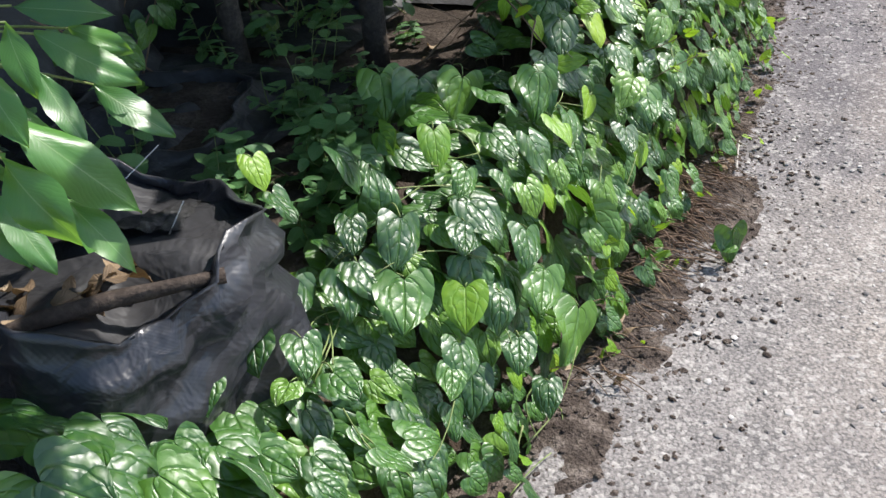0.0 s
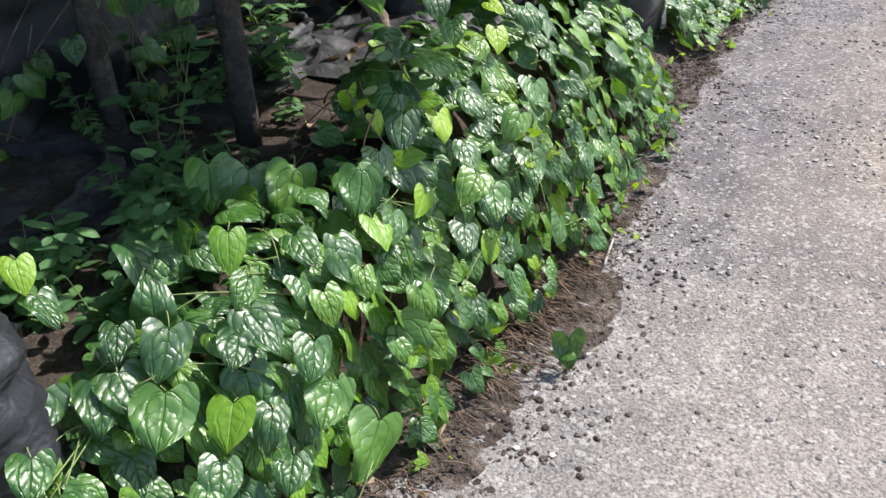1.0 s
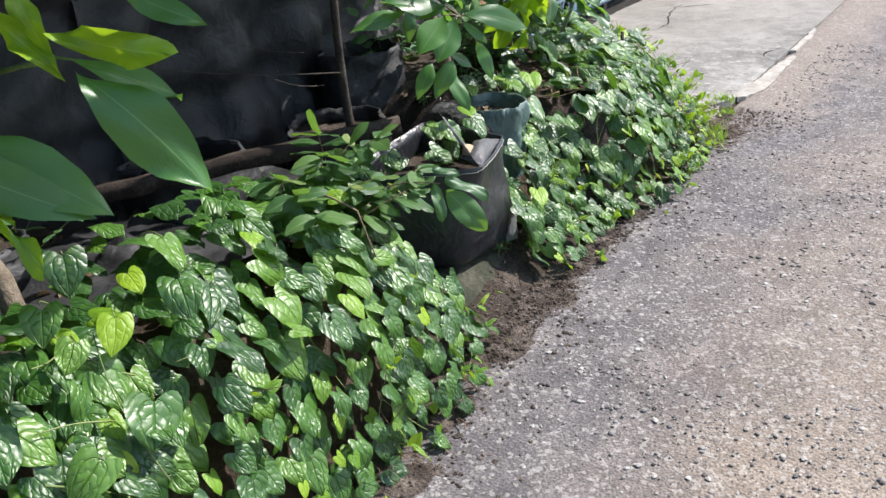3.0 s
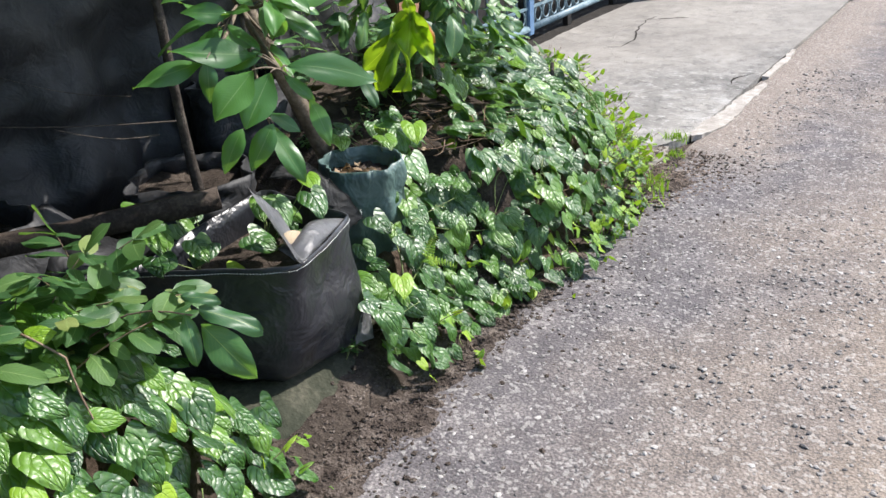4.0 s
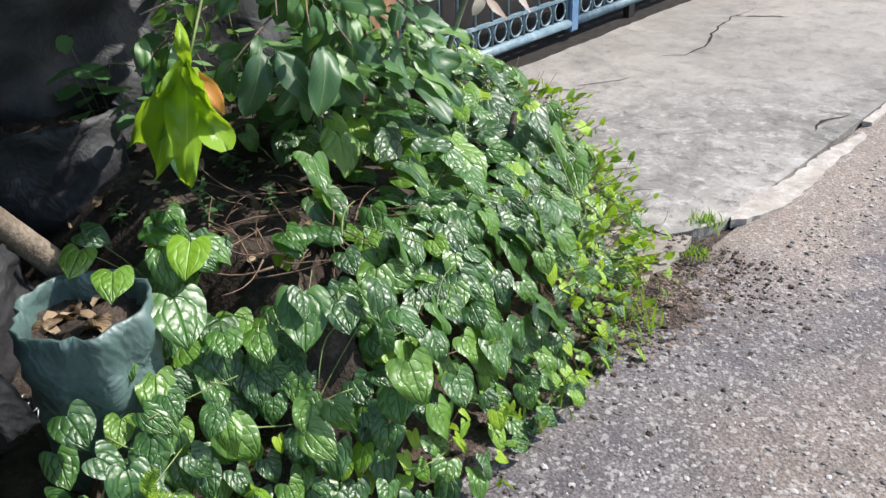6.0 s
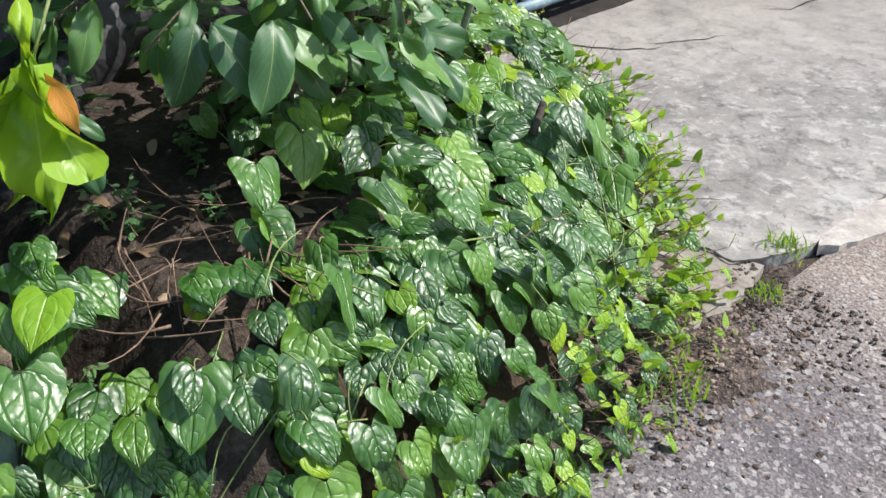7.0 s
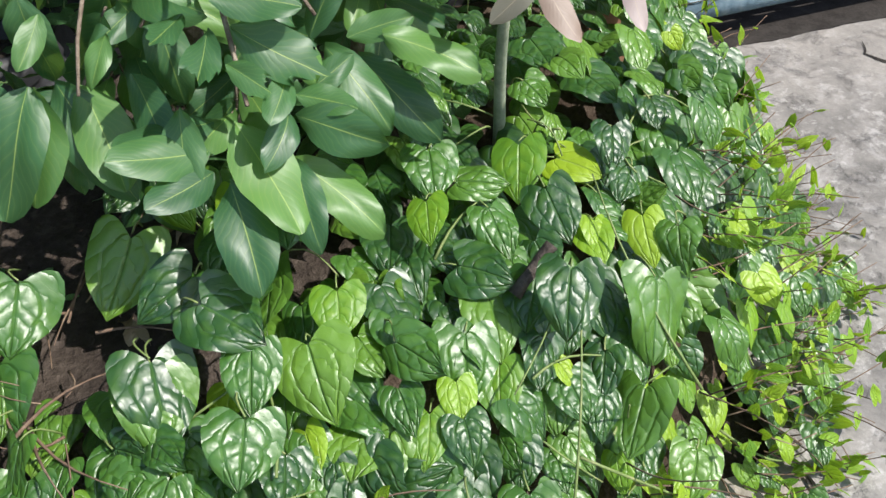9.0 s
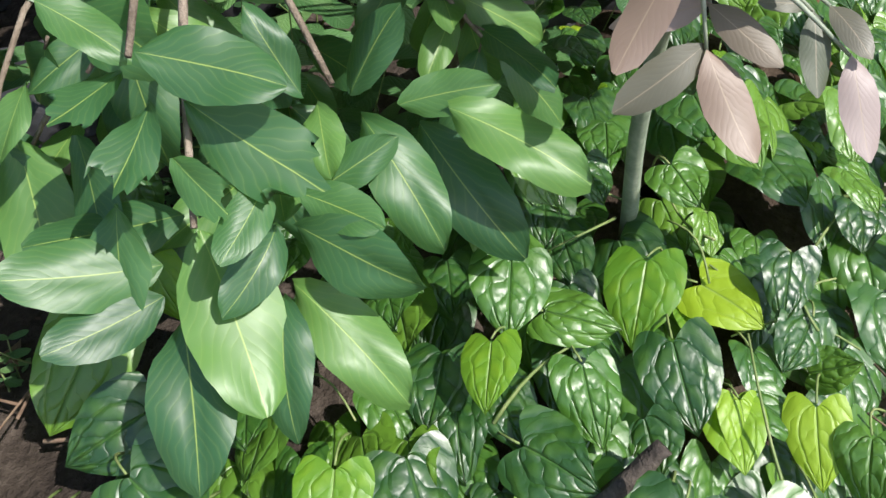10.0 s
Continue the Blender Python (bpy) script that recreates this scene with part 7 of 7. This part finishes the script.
# brown-pink leaved shoot at the end of the bank
brown = thing("brown_shoot", -1.30, 5.60, 0.36, "pale stem with brown-pink hanging leaves", "shoot")
_bm = bmesh.new()
tube(_bm, bend((-1.30, 5.60, 0.36), (-1.235, 5.592, 0.47), 0, 0.0, 3) + bend((-1.235, 5.592, 0.47), (-1.06, 5.60, 0.86), 0, 0.01, 8)[1:], 0.011, 0.007, 8)
BROWN_LEAVES = [
    ((-1.059, 5.615, 0.768), (-1.027, 5.545, 0.731)),
    ((-1.072, 5.618, 0.794), (-1.02, 5.66, 0.767)),
    ((-1.056, 5.615, 0.764), (-0.986, 5.638, 0.706)),
    ((-1.072, 5.619, 0.795), (-1.061, 5.544, 0.788)),
    ((-1.048, 5.688, 0.792), (-1.0, 5.685, 0.751)),
    ((-1.023, 5.711, 0.766), (-0.962, 5.715, 0.717)),
    ((-1.051, 5.685, 0.795), (-1.046, 5.65, 0.806)),
    ((-1.046, 5.699, 0.796), (-1.003, 5.719, 0.78)),
    ((-1.07, 5.60, 0.84), (-1.00, 5.53, 0.80)),
    ((-1.06, 5.61, 0.86), (-1.02, 5.68, 0.84)),
]
part("stem", _bm, PALE_STEM, brown)
for base_p, tip_p in BROWN_LEAVES:
    _twig = bmesh.new()
    tube(_twig, bend((-1.06, 5.60, 0.86), base_p, -0.008), 0.003, 0.0015, 5)
    part("twig", _twig, PALE_STEM, brown)
spread_leaves(brown, BROWN_SET, BROWN_LEAVES, (0.6, -0.1, 0.75), 0.95, 0.3)

# weeds in the shade


def weed(x, y, z, height, count, size, seed):
    r = random.Random(seed)
    root = thing("weed", x, y, z, "low leafy weed in the shade", "weed", "weeds on the bed")
    bm = bmesh.new()
    for k in range(count):
        b = Vector((x + r.gauss(0, height * 0.35), y + r.gauss(0, height * 0.35), z + height * r.uniform(0.5, 1.1)))
        pts = bend((x + r.gauss(0, 0.02), y + r.gauss(0, 0.02), z - 0.01), b, 0, r.uniform(-0.02, 0.02), 4)
        tube(bm, pts, 0.0016, 0.0009, 5)
        for i in range(1, 5):
            for w in (0, 1):
                a = r.uniform(0, 6.28)
                leaf(root, WEED_SET, basis(pts[i], (math.cos(a), math.sin(a), r.uniform(-0.2, 0.3)), (r.gauss(0, 0.2), r.gauss(0, 0.2), 1), size * r.uniform(0.6, 1.2)))
    part("stem", bm, STEM, root)
    return root


_r = random.Random(77)
for i in range(26):
    x, y = _r.uniform(-1.32, -0.90), _r.uniform(1.08, 1.65)
    weed(x, y, bed_height(x, y), _r.uniform(0.09, 0.18), 4, 0.055, 100 + i)
for i in range(6):
    x, y = _r.uniform(-1.7, -1.15), _r.uniform(1.75, 2.3)
    weed(x, y, bed_height(x, y), _r.uniform(0.08, 0.14), 4, 0.035, 130 + i)
for i in range(8):
    x, y = _r.uniform(-1.5, -1.0), _r.uniform(4.6, 5.0)
    weed(x, y, bed_height(x, y), _r.uniform(0.04, 0.09), 3, 0.022, 150 + i)
for i in range(14):
    x, y = _r.uniform(-2.0, -1.4), _r.uniform(4.75, 5.75)
    weed(x, y, bed_height(x, y), _r.uniform(0.2, 0.4), 5, 0.085, 170 + i)
for i in range(16):
    x, y = _r.uniform(-1.95, -1.30), _r.uniform(1.1, 2.7)
    weed(x, y, bed_height(x, y), _r.uniform(0.15, 0.42), 4, 0.06, 200 + i)
for x, y in ((-1.08, 2.55), (-0.63, 3.78), (-1.0, 4.48)):
    weed(x, y, bed_height(x, y) + 0.02, 0.08, 4, 0.028, int(-x * 100))



def climber(x, y, z0, z1, count, seed):
    """A vine that climbs in the shade before the fence."""
    r = random.Random(seed)
    root = thing("climbing_vine", x, y, z0, "dim heart-leaved vine climbing in the shade by the fence", "vine", "vines in the shade")
    bm = bmesh.new()
    for _ in range(5):
        a = Vector((x + r.gauss(0, 0.06), y + r.gauss(0, 0.12), z0))
        b = Vector((x + r.gauss(0, 0.08), y + r.gauss(0, 0.25), z1 * r.uniform(0.75, 1.0)))
        pts = bend(a, b, 0.0, r.uniform(-0.08, 0.08), 8)
        tube(bm, pts, 0.0035, 0.0018, 5)
        for _ in range(count // 5):
            p = pts[r.randrange(1, 9)] + Vector((r.uniform(0.0, 0.10), r.gauss(0, 0.06), r.gauss(0, 0.03)))
            leaf(root, BETEL_SET, basis(p, (0.45 + r.gauss(0, 0.3), r.gauss(0, 0.5), -0.8), (0.8, r.gauss(-0.3, 0.3), 0.5), r.uniform(0.055, 0.095)))
    part("stem", bm, TWIG, root)
    return root


for i, (x, y, z1) in enumerate(((-1.86, 0.95, 1.0), (-1.88, 1.55, 1.05), (-1.80, 2.25, 1.1))):
    climber(x, y, bed_height(x, y), z1 * 0.8, 15, 300 + i)

# betel leaves that grow out of the bags
for x, y, z, n, sd in ((-0.83, 3.73, 0.43, 9, 1), (-0.95, 3.60, 0.40, 8, 2), (-0.95, 4.42, 0.42, 9, 3), (-1.12, 5.13, 0.40, 9, 7), (-1.32, 5.02, 0.40, 4, 8), (-0.92, 4.44, 0.40, 8, 9), (-1.08, 3.50, 0.12, 12, 4), (-0.68, 4.02, 0.13, 7, 5)):
    root = thing("betel_vine", x, y, z - 0.02, "small betel vine with heart leaves growing by a grow bag", "vine", "betel vines in bags")
    _bm = bmesh.new()
    r = random.Random(sd)
    for i in range(n):
        b = Vector((x + r.gauss(0, 0.07), y + r.gauss(0, 0.07), z + r.uniform(0.03, 0.14)))
        tube(_bm, bend((x, y, z - 0.03), b, 0, 0.01, 4), 0.0016, 0.001, 5)
        leaf(root, YOUNG_SET if r.random() < 0.12 else BETEL_SET, basis(b, (r.uniform(0.1, 0.9), r.uniform(-0.7, 0.5), r.uniform(-0.6, 0.0)), (0.5, -0.2, 0.9), r.uniform(0.055, 0.09)))
    part("stem", _bm, STEM, root)

# small fern on the bank
fern = thing("fern", -0.60, 4.15, 0.15, "tiny pale green fern among betel leaves", "fern")
for tip in (Vector((0.05, -0.035, 0.01)), Vector((0.035, 0.05, -0.03)), Vector((0.02, 0.01, 0.05))):
    root_p = Vector((-0.61, 4.145, 0.235))
    _bm = bmesh.new()
    pts = bend(root_p, root_p + tip * 1.5, -0.008, 0.004, 10)
    tube(_bm, pts, 0.0012, 0.0006, 5)
    frond = part("frond", _bm, STEM, fern)
    d = tip.normalized()
    side = d.cross(Vector((0.5, -0.3, 0.8))).normalized()
    for i in range(1, 11):
        for w in (-1, 1):
            leaf(frond, YOUNG_SET, basis(pts[i], side * w + d * 0.35, (0.5, -0.3, 0.8), 0.022 * (1.1 - i / 14), 0.45), "leaflet")

# grass


def grass(name, count, where, low, high, label, seed):
    r = random.Random(seed)
    verts, faces, uvs = [], [], []
    for _ in range(count):
        x, y = where(r)
        h, a = r.uniform(low, high), r.uniform(0, 6.28)
        w = 0.0022 + h * 0.012
        lean = Vector((r.gauss(0, 0.35), r.gauss(0, 0.35), 0)) * h
        side = Vector((math.cos(a), math.sin(a), 0)) * w
        k = len(verts)
        for t, ww in ((0, 1), (0.55, 0.75), (1, 0.05)):
            c = Vector((x, y, 0)) + lean * t * t + Vector((0, 0, h * t * (1 - 0.2 * t)))
            verts += [(c - side * ww)[:], (c + side * ww)[:]]
        faces += [(k, k + 1, k + 3, k + 2), (k + 2, k + 3, k + 5, k + 4)]
        uvs += [(0, 0), (1, 0), (1, 0.5), (0, 0.5), (0, 0.5), (1, 0.5), (1, 1), (0, 1)]
    me = bpy.data.meshes.new(name)
    me.from_pydata(verts, [], faces)
    uv = me.uv_layers.new(name="UVMap")
    uv.data.foreach_set("uv", np.array(uvs, dtype=np.float32).ravel())
    me.materials.append(GRASS)
    return tagged(new(name, me), label, "grass", "", "stuff")


grass("wall_grass", 3000, lambda r: (-1.80 + 0.42 * r.random() ** 0.8, r.uniform(9.62, 11.6)), 0.04, 0.14, "bright green grass at the foot of the wall", 1)
grass("corner_grass", 60, lambda r: (r.gauss(-0.44, 0.05), r.gauss(5.50, 0.10)), 0.02, 0.10, "thin grass tufts at the corner", 2)
grass("joint_grass", 80, lambda r: (r.gauss(-0.53, 0.03), r.gauss(6.10, 0.025)), 0.015, 0.06, "small grass tuft in the joint", 3)
grass("edge_grass", 60, lambda r: (r.gauss(-0.37, 0.02), r.uniform(4.9, 5.5)), 0.03, 0.10, "fine grass along the vine edge", 4)
grass("tuft_grass", 50, lambda r: (r.gauss(-0.46, 0.02), r.gauss(5.88, 0.02)), 0.015, 0.05, "small grass tuft on dusty cement", 5)


# tan runners with pale leaves that hang out of the vine
runner = thing("vine_runner", -0.80, 1.85, 0.50, "tan woody runner with pale yellow-green leaves", "vine runner")
_bm = bmesh.new()
_r = random.Random(5)
for a, b, c in (((-0.86, 1.98, 0.56), (-0.70, 1.80, 0.56), (-0.60, 1.60, 0.40)), ((-0.92, 1.90, 0.52), (-0.78, 1.82, 0.60), (-0.64, 1.78, 0.47)), ((-0.90, 2.05, 0.56), (-0.76, 1.98, 0.66), (-0.64, 1.92, 0.56)), ((-0.72, 2.95, 0.62), (-0.56, 2.98, 0.58), (-0.47, 3.0, 0.30))):
    pts = bend(a, b, -0.02, 0.01, 5) + bend(b, c, -0.03, 0.02, 6)[1:]
    tube(_bm, pts, 0.0028, 0.0014, 6)
    for i in range(3, len(pts)):
        if _r.random() < 0.7:
            leaf(runner, YOUNG_SET if _r.random() < 0.6 else COMPOUND_SET, basis(pts[i], (_r.uniform(-0.2, 0.8), _r.gauss(0, 0.6), _r.uniform(-0.9, 0.2)), (0.6, -0.3, 0.7), _r.uniform(0.04, 0.075)))
part("stem_tangle", _bm, TWIG, runner, "", True, "stuff")
